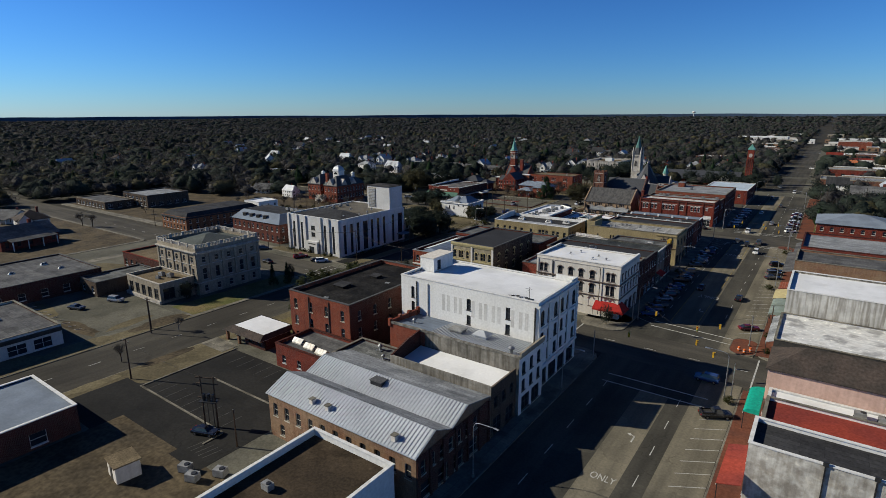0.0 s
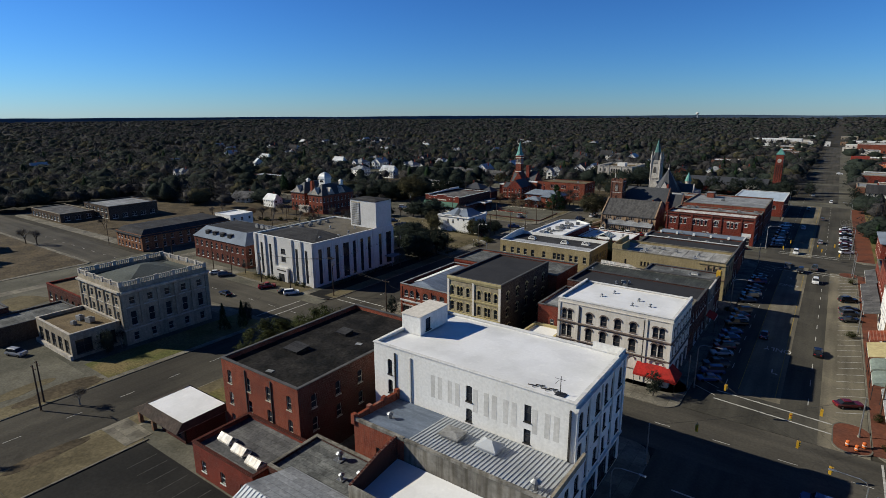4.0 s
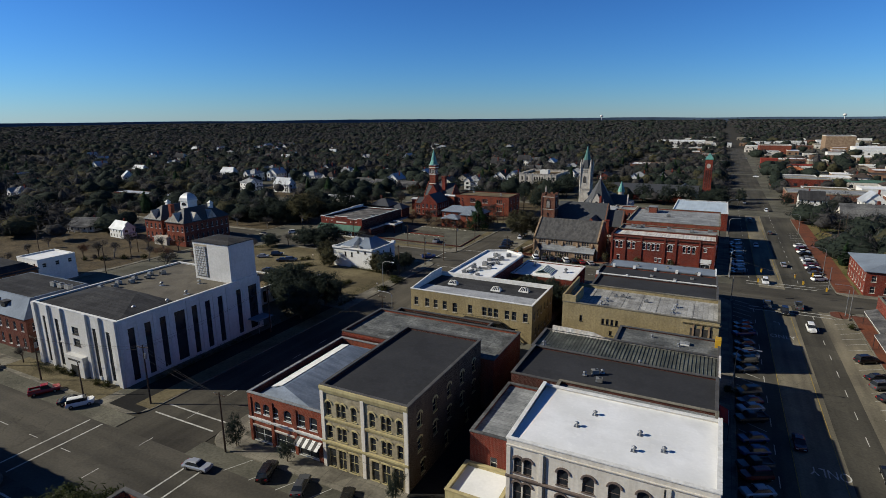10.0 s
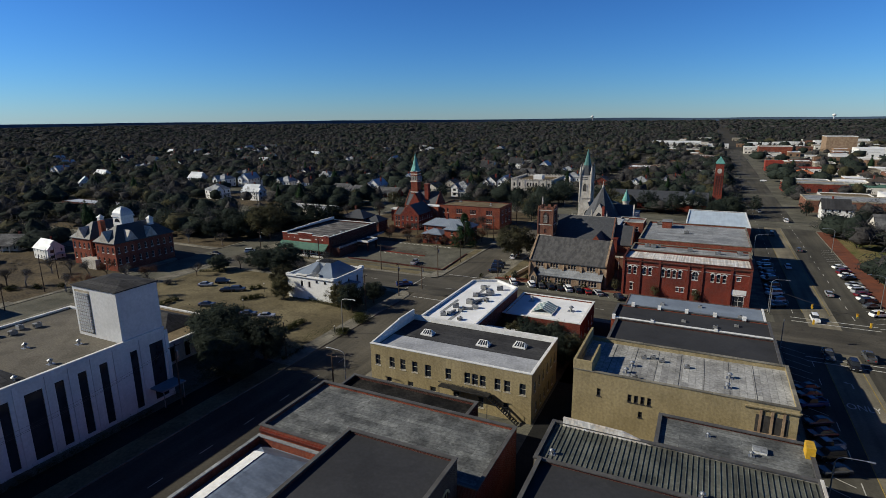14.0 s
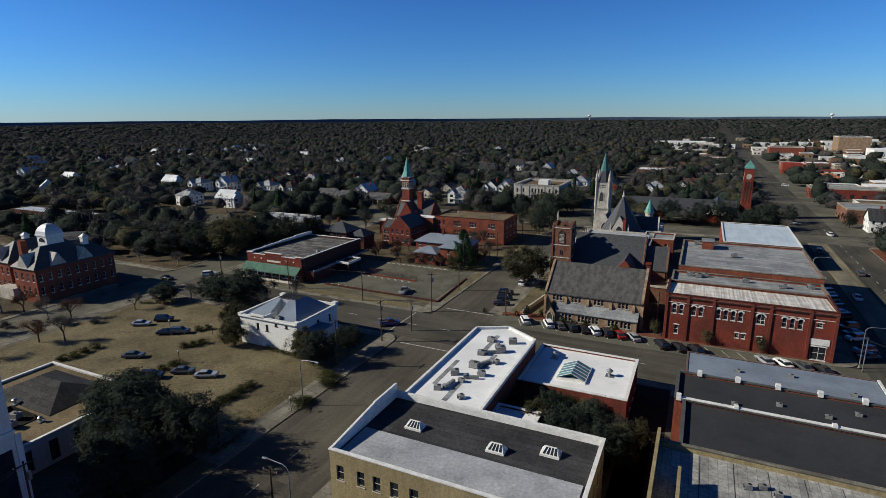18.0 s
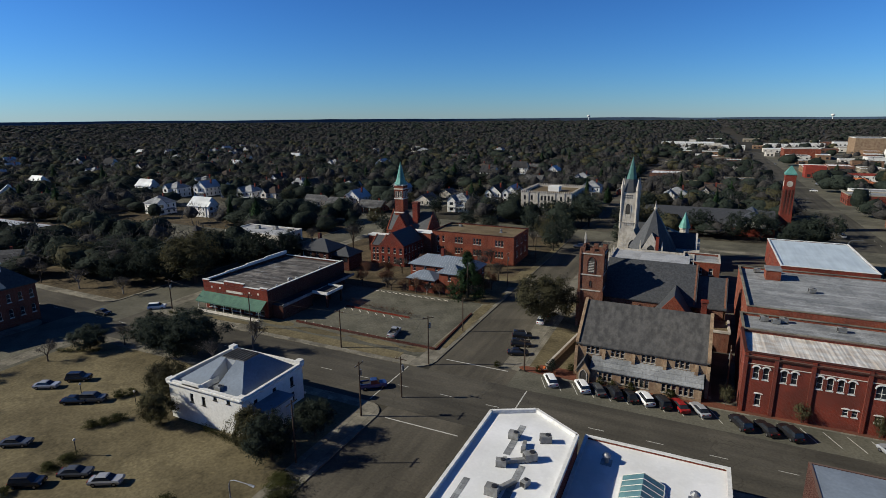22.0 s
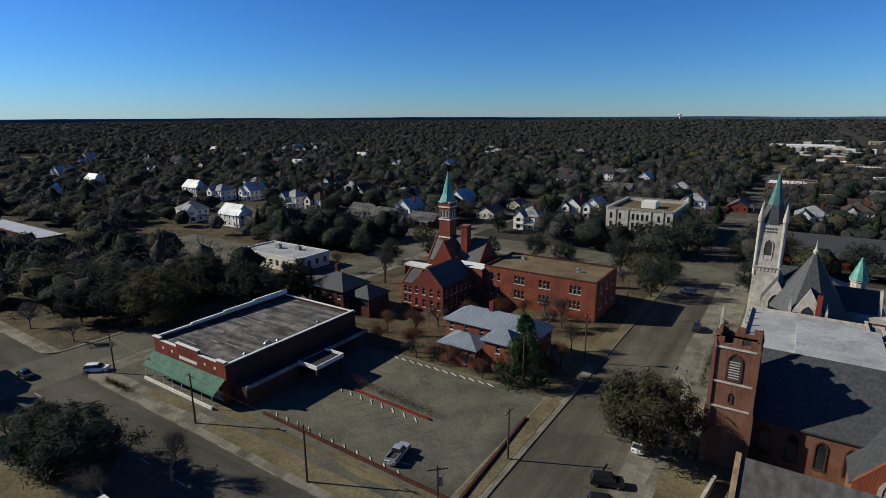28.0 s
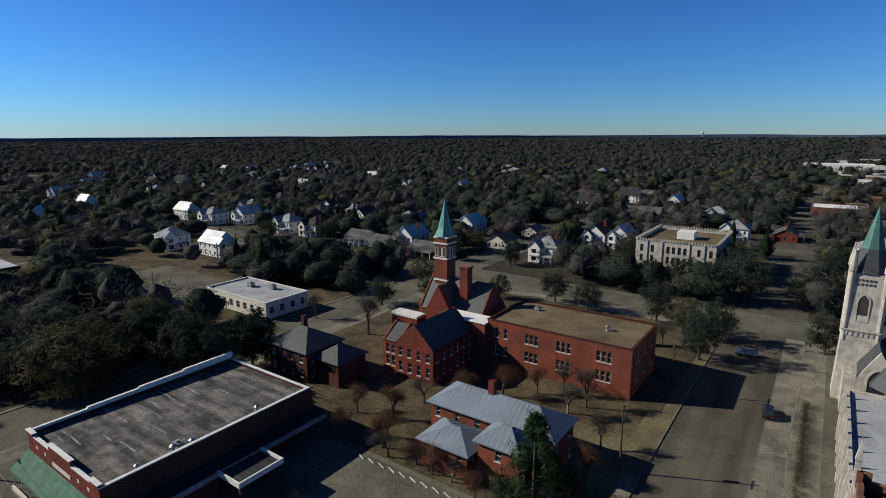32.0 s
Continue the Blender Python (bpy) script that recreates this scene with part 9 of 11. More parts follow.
KITS = [house_kit(0, 12, 11, 6.4, 3.6, stucco_white, roof_light, "white wooden house"), house_kit(1, 9.5, 13, 6.2, 4.2, stucco_white, metal_roof, "white gabled house"),
        house_kit(2, 13, 10, 3.4, 3.0, stucco_cream, roof_grey, "cream bungalow"), house_kit(3, 11, 11, 6.2, 3.4, stucco_cream, roof_brown, "cream wooden house"),
        house_kit(4, 15, 10, 3.3, 2.8, brick_red, roof_grey, "brick bungalow"), house_kit(5, 10, 12, 6.0, 4.4, stucco_white, roof_dark, "white gabled house")]
HOUSES = []                                        # the first rows stand free of trees towards the street


def house(k, x, y, turn=0, s=1.0):
    HOUSES.append((x, y))
    return placed(("house", k), KITS[k], pose(x, y, 0.05, 0, 0, turn) @ Matrix.Diagonal((s, s, s, 1)))


house(1, -329, 386, 90), house(0, -358, 382, 80), house(0, -407, 434), house(1, -392, 446), house(5, -375, 450, 30), house(0, -347, 440), house(3, -329, 442)
house(2, -295, 440), house(2, -275, 436), house(4, -252, 436), house(0, -206, 456), house(5, -200, 497), house(1, -190, 500), house(2, -204, 600), house(1, -494, 376, 60)
house(1, -269, 446), house(4, -414, 396), house(3, -79, 546, 0, 1.1), house(0, -97, 520, 0, 1.1), house(2, -309, 279, 40), house(2, -318, 236, 20), house(0, -420, 470)
house(5, 5, 447, 90, 1.0), house(1, 33, 446, 0, 1.1), house(2, 22, 402, 0, 1.6), house(1, -287, 233, 85, 0.72), house(4, -271, 79, 100, 1.45), house(3, -297, 92, 80, 1.1), house(2, -335, 96, 20), house(1, -440, 436, 90), house(3, -365, 478, 180), house(5, -330, 480, 180), house(0, -300, 482, 180), house(1, -265, 490, 180), house(2, -235, 470, 90), house(4, -130, 560, 90), house(0, -150, 545)
rng = random.Random(11)
for gy2 in range(9):
    for gx2 in range(26):
        x, y = -820 + gx2 * 34 + rng.uniform(-9, 9), 500 + gy2 * 52 + rng.uniform(-10, 10)
        if rng.random() < 0.33 and x < -165 + (y - 500) * 0.05 and abs(x + 125) > 22:
            house(rng.choice((0, 1, 2, 3, 4, 5, 0, 5)), x, y, rng.choice((0, 90, 180, 270)) + rng.uniform(-4, 4), rng.uniform(0.85, 1.1))
for gy2 in range(7):
    for gx2 in range(9):
        x, y = -800 + gx2 * 42 + rng.uniform(-9, 9), 130 + gy2 * 50 + rng.uniform(-10, 10)
        if rng.random() < 0.38 and x < -400:
            house(rng.choice((0, 1, 2, 3, 4, 5)), x, y, rng.choice((0, 90, 180, 270)), rng.uniform(0.85, 1.1))
for gy2 in range(8):
    for gx2 in range(5):
        x, y = 60 + gx2 * 36 + rng.uniform(-9, 9), 290 + gy2 * 50 + rng.uniform(-10, 10)
        if rng.random() < 0.5:
            house(rng.choice((0, 2, 3, 4)), x, y, rng.choice((0, 90, 180, 270)), rng.uniform(0.85, 1.1))
for x, y in ((-927, 4690), (700, 4780)):
    t = thing("water_tower", "pale spheroid water tower on the skyline", "water tower", x, y, terrain(x, y))
    part("stem", G().lathe(0, 0, [(6, 0), (2.6, 8), (2.6, 38)], 10), white_trim, t)
    part("tank", G().lathe(0, 0, [(3, 34), (11, 38), (13, 43), (10.5, 48), (4, 51), (0.3, 51.6)], 16), white_trim, t)

# ---- trees ----
def leaf_quads(r, centres, radii, count, size, slim=0.6, tri=False):
    """Small randomly turned leaf sprays round the clump centres."""
    idx = r.integers(0, len(centres), count)
    d = r.normal(size=(count, 3))
    d /= np.linalg.norm(d, axis=1)[:, None]
    p = centres[idx] + d * (radii[idx] * np.abs(r.normal(0.72, 0.34, count)))[:, None]
    out = centres[idx] - centres.mean(axis=0)
    out /= np.linalg.norm(out, axis=1)[:, None] + 1e-6
    face = 0.9 * d + 0.7 * out + 0.5 * r.normal(size=(count, 3)) + np.array([0, 0, 0.25])
    a = np.cross(face, r.normal(size=(count, 3)))
    a /= np.linalg.norm(a, axis=1)[:, None]
    b = np.cross(a, face)
    b /= np.linalg.norm(b, axis=1)[:, None]
    s = size * r.uniform(0.6, 1.4, count)[:, None]
    a, b = a * s, b * s * slim
    return np.stack([p - a - b, p + a * 0.2 - b * 0.4, p + a * 0.9 + b * 1.2], axis=1) if tri else np.stack([p - a - b * 0.4, p - b * 1.0 + a * 0.3, p + a + b * 0.4, p + b - a * 0.3], axis=1)


def crown_quads(seed, kind, count, size):
    """Leaf sprays of a crown about 1 wide and 1 high, its foot at z=0."""
    r = np.random.default_rng(seed)
    if kind == "cone":
        n = 46
        z = r.uniform(0.06, 0.97, n)
        a = r.uniform(0, math.tau, n)
        rad = 0.5 * (1 - z) * r.uniform(0.6, 1.0, n)
        c = np.stack([rad * np.cos(a), rad * np.sin(a), z], 1)
        return leaf_quads(r, c, 0.05 + 0.12 * (1 - z), count, size, 0.7, True)
    n = 120
    d = r.normal(size=(n, 3))
    d /= np.linalg.norm(d, axis=1)[:, None]
    lobe = 1 + 0.22 * np.sin(3 * np.arctan2(d[:, 1], d[:, 0]) + seed) * (1 - d[:, 2] ** 2) + r.normal(0, 0.07, n)
    c = d * (r.uniform(0.05, 1.0, n) ** 0.4 * lobe)[:, None] * np.array([0.40, 0.40, 0.40])
    c[:, 2] = 0.50 + c[:, 2] * np.where(c[:, 2] < 0, 0.95, 1.0)
    c[:, 2] = np.maximum(c[:, 2], 0.10)
    return leaf_quads(r, c, r.uniform(0.05, 0.12, n), count, size, 0.8, True)


def lumpy_crown(seed, kind, rings, around, sprays, size):
    """A far crown about 1 wide and 1 high: a body of rounded boughs, and loose sprays that fray its outline."""
    r = np.random.default_rng(seed)
    boughs = r.normal(size=(18, 3))
    boughs[:, 2] = np.abs(boughs[:, 2]) - 0.2
    boughs /= np.linalg.norm(boughs, axis=1)[:, None]
    reach = r.uniform(0.04, 0.24, 18)
    body = {"dome": 0.28, "bare": 0.17, "cone": 0.30}[kind]

    def surface(d):
        near = np.exp(-(1 - d @ boughs.T) / 0.09) * reach
        p = d * (body + near.max(axis=1))[:, None]
        if kind == "cone":
            up = (p[:, 2] + 0.36) / 0.9
            return np.stack([p[:, 0] * (1.15 - up), p[:, 1] * (1.15 - up), 0.08 + up * 0.9], 1)
        return p * np.array([1.08, 1.08, 1.0]) + np.array([0, 0, 0.46])

    lat = np.linspace(0.04, 2.3, rings)
    lon = np.arange(around) * math.tau / around
    d = np.stack([np.outer(np.sin(lat), np.cos(lon)), np.outer(np.sin(lat), np.sin(lon)), np.outer(np.cos(lat), np.ones(around))], -1).reshape(-1, 3)
    d += r.normal(0, 0.05, d.shape)
    d /= np.linalg.norm(d, axis=1)[:, None]
    i, j = np.meshgrid(np.arange(rings - 1), np.arange(around), indexing="ij")
    k = (j + 1) % around
    faces = np.stack([i * around + j, (i + 1) * around + j, (i + 1) * around + k, i * around + k], -1).reshape(-1, 4)
    e = r.normal(size=(sprays, 3))
    e[:, 2] = np.abs(e[:, 2]) - 0.3
    e /= np.linalg.norm(e, axis=1)[:, None]
    p = surface(e)
    if kind == "bare":
        p = e * (0.5 * r.uniform(0.25, 1.0, sprays) ** 0.5)[:, None] * np.array([1, 1, 0.95]) + np.array([0, 0, 0.48])
    else:
        p += e * r.uniform(-0.06, 0.08, sprays)[:, None]
    face = e + 0.6 * r.normal(size=(sprays, 3)) if kind != "bare" else r.normal(size=(sprays, 3))
    a = np.cross(face, r.normal(size=(sprays, 3))) + (e * 1.2 if kind == "bare" else 0)
    a /= np.linalg.norm(a, axis=1)[:, None]
    b = np.cross(a, face)
    b /= np.linalg.norm(b, axis=1)[:, None]
    s = size * r.uniform(0.6, 1.4, sprays)[:, None]
    a, b = a * s, b * s * (0.22 if kind == "bare" else 0.8)
    return surface(d), faces, np.stack([p - a - b, p + a * 0.2 - b * 0.4, p + a * 0.9 + b * 1.2], axis=1)


def branches(seed, spread, levels=4, splay=0.6):
    """A bare tree about 1 high: tapering limbs that fork."""
    r = random.Random(seed)
    g = G()
    tips = []

    def grow(p, d, length, rad, lev):
        q = p + d * length
        g.tube(p, q, rad, rad * 0.68, 5 if lev < 2 else 3)
        if lev == levels:
            tips.append(q)
            return
        for _ in range(3 if lev else 4):
            e = (d + Vector((r.uniform(-1, 1), r.uniform(-1, 1), r.uniform(-0.2, 0.7))) * splay).normalized()
            e = Vector((e.x * spread, e.y * spread, e.z)).normalized()
            grow(q - d * length * r.uniform(0, 0.25), e, length * r.uniform(0.6, 0.85), rad * 0.6, lev + 1)

    grow(Vector((0, 0, 0)), Vector((0, 0, 1)), 0.24, 0.026, 0)
    return g, tips


TREE = {}


def tree_mesh(kind, v, fine=True):
    if (kind, v, fine) in TREE:
        return TREE[kind, v, fine]
    if kind == "bare":
        g, tips = branches(100 + v, 1.15)
        r = np.random.default_rng(200 + v)
        tw = leaf_quads(r, np.array([tuple(t) for t in tips]), np.full(len(tips), 0.11), 2200, 0.034, 0.13, True)
        TREE[kind, v, fine] = (g.mesh("trunk", bark_pale if v == 1 else bark), soup("twigs", tw, leaf_twig))
    elif kind == "red":
        g, tips = branches(140 + v, 1.3)
        r = np.random.default_rng(240 + v)
        tw = leaf_quads(r, np.array([tuple(t) for t in tips]), np.full(len(tips), 0.13), 3800, 0.028, 0.2, True)
        TREE[kind, v, fine] = (g.mesh("trunk", bark), soup("twigs", tw, leaf_red))
    elif kind == "conifer":
        TREE[kind, v, fine] = (G().cyl(0, 0, 0, 0.9, 0.03, 0.008, 7).mesh("trunk", bark), soup("crown", crown_quads(300 + v, "cone", 6400, 0.028), leaf_pine))
    else:
        g, _ = branches(160 + v, 1.3, 2, 0.8)
        TREE[kind, v, fine] = (g.mesh("trunk", bark), soup("crown", crown_quads(330 + v, "round", *((11000, 0.025) if fine else (4000, 0.026))), {"oak": leaf_oak, "olive": leaf_olive, "magnolia": leaf_pine, "green": leaf_green}[kind]))
    return TREE[kind, v, fine]


TREE_LABEL = {"green": "feathery light green shrubby tree", "oak": "evergreen oak with a dense dark green crown", "olive": "tree with a thinning olive-brown crown", "magnolia": "dark glossy evergreen tree", "bare": "bare winter tree with fine grey twigs", "red": "small bare tree with red-brown twigs", "conifer": "dark green conifer with a pointed crown"}
tree_count = 0
TREE_ROUND = ("oak", "olive", "green", "magnolia")


def tree(kind, x, y, h, w, z=0.1):
    global tree_count
    tree_count += 1
    v = tree_count % 3
    tr, cr = tree_mesh(kind, v, kind in TREE_ROUND and w > 6 and x > -265 and y < 350)
    t = thing("tree", TREE_LABEL[kind], "tree", x, y, z, (tree_count * 67) % 360)
    t.scale = (1, 1, 1)
    m = Matrix.Diagonal((w, w, h, 1)) if kind not in ("bare", "red") else Matrix.Diagonal((w * 0.95, w * 0.95, h, 1))
    part("trunk", tr, bark, t, m=m)
    tagged(part("twig_crown" if kind in ("bare", "red") else "crown", cr, leaf_oak, t, m=m), kind="stuff")
    return t


def shrub(x, y, w, h, mat=leaf_hedge, z=0.12):
    key = ("shrub", mat.name)
    if key not in TREE:
        r = np.random.default_rng(77)
        d = r.normal(size=(16, 3))
        d /= np.linalg.norm(d, axis=1)[:, None]
        c = d * np.array([0.3, 0.3, 0.3]) + np.array([0, 0, 0.45])
        c[:, 2] = np.maximum(c[:, 2], 0.2)
        TREE[key] = soup("foliage", leaf_quads(r, c, np.full(16, 0.2), 1800, 0.04, 0.8, True), mat)
    t = thing("shrub", "rounded clipped evergreen shrub", "shrub", x, y, z, (x * 37 + y * 11) % 360, group="shrubs")
    part("foliage", TREE[key], mat, t, m=Matrix.Diagonal((w, w, h, 1)))
    return t


def hedge(x0, y0, x1, y1, w=1.4, h=1.0, mat=leaf_hedge, label="low clipped evergreen hedge row"):
    n = max(2, int(math.hypot(x1 - x0, y1 - y0) / (w * 0.75)))
    t = thing("hedge", label, "hedge", x0, y0, 0.12)
    r = np.random.default_rng(int(abs(x0 * 13 + y0)) + 1)
    c = np.stack([np.linspace(0, x1 - x0, n) + r.normal(0, 0.1, n), np.linspace(0, y1 - y0, n) + r.normal(0, 0.1, n), np.full(n, h * 0.5)], 1)
    part("foliage", soup("foliage", leaf_quads(r, c, np.full(n, max(w, h) * 0.55), 400 * n, 0.085, 0.8, True), mat), mat, t)
    return t


tree("oak", -151, 195, 13.0, 18), tree("oak", -145, 188, 10.5, 14), tree("oak", -158.5, 198.5, 10.0, 14), tree("oak", -140.5, 196, 11.5, 14), tree("oak", -140, 185, 11, 13)
tree("olive", -118.4, 303.8, 14, 18.5), tree("bare", -116.5, 313, 9, 7), tree("olive", -166.4, 231, 7.6, 8), tree("olive", -172.6, 238, 8.5, 9), tree("oak", -141.5, 231, 9, 9.5), tree("olive", -146.5, 231.5, 8, 8), tree("oak", -139.5, 239, 7.0, 8)
tree("bare", -173, 260, 11, 10), tree("oak", -184.5, 254.0, 11.5, 17), tree("oak", -191, 252.4, 10, 13), tree("bare", -177, 252.5, 8.5, 10), tree("oak", -197, 253, 8.5, 12), tree("bare", -204, 251, 7, 8), tree("oak", -209, 246, 6.4, 10), tree("bare", -211, 238, 6.5, 7)
tree("conifer", -143.8, 315.2, 14.0, 13.5), tree("red", -139.5, 317, 8, 7), tree("red", -170.5, 314, 8, 9), tree("red", -159.5, 312.8, 7, 7), tree("red", -151, 311.5, 6, 6), tree("red", -175, 322, 9, 9), tree("bare", -148, 346, 11, 9), tree("red", -163, 341, 9, 9), tree("bare", -154, 349.5, 9, 8)
tree("olive", -229.5, 293.5, 17.5, 22), tree("oak", -218.5, 310, 16.5, 18), tree("oak", -216, 322, 14, 15), tree("oak", -243, 288, 12, 15), tree("oak", -256, 297, 13, 17), tree("oak", -240, 312, 14, 16), tree("olive", -252, 318, 12, 14)
tree("oak", -135.2, 382, 14, 13), tree("oak", -134, 396, 12, 12), tree("oak", -131.5, 436, 17, 18), tree("oak", -150, 403.5, 13, 13), tree("oak", -137, 447, 15, 15), tree("oak", -118, 440, 11, 12), tree("oak", -116, 452, 12, 12), tree("oak", -148, 440, 12, 12)
tree("bare", -208, 351, 15, 14), tree("oak", -222, 372, 10, 11), tree("oak", -213, 384, 9, 9), tree("bare", -229, 352, 10, 10), tree("oak", -196, 398, 9, 9), tree("bare", -144, 385, 10, 9), tree("oak", -180, 404, 11, 12), tree("oak", -169, 402, 10, 11)
tree("green", -109.5, 96, 12.5, 15), tree("green", -105.5, 106, 13, 14), tree("bare", -109, 88, 9, 9), tree("green", -112, 107, 9, 12), tree("green", -104, 88, 9.5, 12), tree("oak", -137.5, 109, 7, 4), tree("conifer", -138.6, 103, 7, 3.4), tree("conifer", -136.5, 107, 7, 3)
tree("oak", -41.5, 130.5, 6.0, 4.2), tree("oak", -110.0, 134.5, 6.4, 4.4), tree("oak", -99.6, 135, 4.4, 3.4), tree("oak", -79.5, 134.6, 5.6, 3.6), tree("olive", -59.5, 133.6, 5, 4), tree("olive", -66, 276.8, 4.4, 3.4), tree("olive", -55.2, 276.8, 4.6, 3.4), tree("oak", -92.0, 278.4, 3.6, 3.2), tree("olive", -77.5, 278, 4.6, 3.2), tree("oak", -109.5, 277.5, 3.8, 2.8)
tree("oak", -268, 292, 13, 15), tree("oak", -284, 287, 12, 14), tree("bare", -258, 274, 9, 10), tree("bare", -276, 273, 9, 9), tree("oak", -252, 283, 11, 13), tree("bare", -240, 276, 8, 9), tree("bare", -293, 111, 10, 9), tree("bare", -287, 113, 9, 9), tree("bare", -148.5, 83, 6, 5), tree("oak", -147.4, 79.5, 6.5, 4.6), tree("bare", -121, 49, 6, 5), tree("bare", -128, 66, 5, 5), tree("bare", -178, 137, 6, 6)
tree("oak", -86, 220, 9.5, 10), tree("oak", -80.5, 219, 9, 9), tree("olive", -91.5, 222, 8, 8.5), tree("bare", -78.5, 226, 8.5, 8), tree("oak", -83, 226, 8.5, 8), tree("oak", -90, 227, 8, 7.5), tree("oak", -112.6, 203, 5.5, 4), tree("oak", -112.9, 210, 5.6, 3.6), tree("oak", -113, 218, 4.8, 3.6), tree("oak", -112.5, 236, 5.4, 4.2), tree("oak", -112.6, 243.5, 5.0, 4)
tree("magnolia", 1, 374, 9, 9), tree("magnolia", 0.5, 392, 8, 8), tree("oak", 4, 384, 9, 10), tree("oak", 0, 406, 8, 9), tree("bare", 7, 342, 14, 13), tree("bare", 13, 352, 13, 12), tree("bare", 4, 318, 12, 11), tree("oak", 18, 366, 9, 10), tree("bare", 20, 330, 12, 12)
tree("oak", -41, 433, 14, 17), tree("oak", -60, 436, 14, 18), tree("oak", -50, 424, 11, 13), tree("oak", -70, 432, 13, 16), tree("oak", -84, 436, 13, 15), tree("oak", -98, 432, 11, 13), tree("bare", -36, 448, 11, 11), tree("oak", -82, 500, 14, 15), tree("oak", -66, 505, 14, 14)
for x, y, h, w in ((-141, 433, 14, 16), (-150, 436, 13, 15), (-160, 434, 12, 14), (-112, 434, 13, 15), (-106, 442, 13, 14), (-142, 398, 11, 12), (-112, 402, 11, 11), (-139, 460, 14, 15), (-140, 476, 14, 15), (-112, 462, 14, 15), (-110, 480, 14, 15), (-182, 438, 11, 13), (-192, 445, 12, 14), (-176, 462, 12, 13), (-180, 480, 13, 14), (-215, 440, 11, 13), (-240, 452, 11, 13), (-228, 400, 10, 12), (-262, 425, 10, 12), (-310, 432, 11, 13), (-345, 425, 10, 13), (-30, 455, 10, 10), (-60, 448, 11, 12), (-6, 452, 9, 9), (6, 462, 9, 10), (-2, 415, 10, 10), (12, 425, 10, 11)):
    tree("oak" if (x * 7 + int(y)) % 4 else "olive", x, y, h, w)
for x, y, h, w in ((-168, 312.5, 6, 8), (-163, 313.5, 5.5, 7), (-156, 313, 5, 6), (-147, 312.5, 6, 7), (-141, 313.5, 7, 7), (-172, 317, 7, 8), (-174, 330, 8, 9), (-169, 336, 8, 9), (-178, 312, 7, 8), (-140, 325, 8, 8), (-141, 334, 9, 8), (-150, 342, 9, 9), (-158, 346, 8, 8), (-182, 320, 8, 8)):
    tree("red" if int(x) % 3 else "bare", x, y, h, w)
for x, y, h, w in ((-84, 229.3, 6.5, 7), (-78.0, 221, 8, 7), (-88.5, 229.2, 6.5, 6.5), (-94.5, 227.5, 7, 6), (-75.6, 227, 6, 5)):
    tree("olive" if int(y) % 2 else "oak", x, y, h, w)
for k in range(14):
    tree("red" if k % 3 == 0 else "bare", -262 + (k * 37) % 60, 200 + (k * 23) % 28, 8 + k % 3, 8.5 + k % 2)
for k in range(6):
    tree("bare", -300 + (k * 41) % 50, 145 + k * 12, 7, 7)
for x, y, w in ((-148.1, 209.3, 2.6), (-148.4, 211.2, 2.8), (-147.8, 213.0, 3.4), (-148.3, 215.4, 3.0), (-148.0, 217.4, 2.6), (-170.2, 208.5, 2.4), (-170.2, 215.1, 2.8), (-169.9, 218.0, 3.2), (-195.4, 209.4, 2.8), (-134.2, 215.8, 4.6)):
    shrub(x, y, w * 1.3, 1.4)
for x, y, w in ((-174.8, 226.5, 2.6), (-173.8, 228.7, 3.0), (-182, 234.3, 2.6), (-180.6, 235.6, 2.4), (-194.8, 211.6, 3.2), (-195.0, 214.0, 2.8), (-195.1, 216.4, 2.6), (-176.4, 225, 2.4), (-135.8, 226.8, 5), (-133.6, 224.4, 4.2)):
    shrub(x, y, w * 1.3, 1.5)
for x, y, w in ((-103.5, 279.0, 2.6), (-99.6, 276.9, 2.2), (-97.4, 276.7, 2.0), (-94, 276.6, 2.8), (-87, 277.2, 2.6), (-106.2, 280.5, 2.6), (-112, 276.9, 1.8), (-120.5, 275.6, 1.8), (-164, 137.8, 2.2), (-161.5, 137.8, 2.4)):
    shrub(x, y, w, 1.7)
for x, y, w in ((-166.3, 138, 2.2), (-152.5, 137.6, 2.2), (-149.8, 137.8, 2.4), (-10.6, 186.5, 3.4), (-9.8, 239, 3), (-9.6, 105.2, 2.6), (-7, 143.5, 2.4), (-6.4, 178.5, 2.6), (-6.2, 133.5, 2.2), (-37.4, 189.4, 3.0)):
    shrub(x, y, w, 1.6)
hedge(-139.4, 203.0, -138.2, 217.0, 2.6, 1.6), hedge(-158, 232.6, -143, 231.0, 1.4, 1.0), hedge(-142.6, 144, -142.8, 170, 1.6, 1.4), hedge(-172.5, 296.4, -151.5, 294.4, 2.2, 2.2, leaf_red, "row of leafless red-brown shrubs in a planting bed"), hedge(-114.2, 341, -114.2, 370, 1.6, 1.4), hedge(-114.2, 332, -114.2, 339, 1.6, 1.4), hedge(-172, 136.6, -166, 136.4, 1.8, 1.6)
hedge(-136.8, 197.5, -136.6, 203.8, 1.2, 0.9), hedge(-214, 242, -206, 246, 1.2, 0.9), hedge(-143.6, 176, -143.6, 195, 2.0, 1.8), hedge(-206, 270.4, -213, 270.4, 1.2, 0.8)

# far woods
BOXES = [(-116, -260, -36, 113), (-221, -260, -133, 113), (-118, 130, -36, 252), (-238, 113, -133, 270), (-118, 268, -36, 409), (-222, 268, -120, 409), (-10, -260, 60, 300), (-385, 15, -236, 200), (-300, 130, -236, 252), (-262, 268, -236, 285), (-180, 440, -135, 500), (-112, 440, -44, 478), (-326, 334, -236, 362), (-425, 300, -345, 330), (-40, -300, -6, 428), (-36, 400, -9, 5000)]


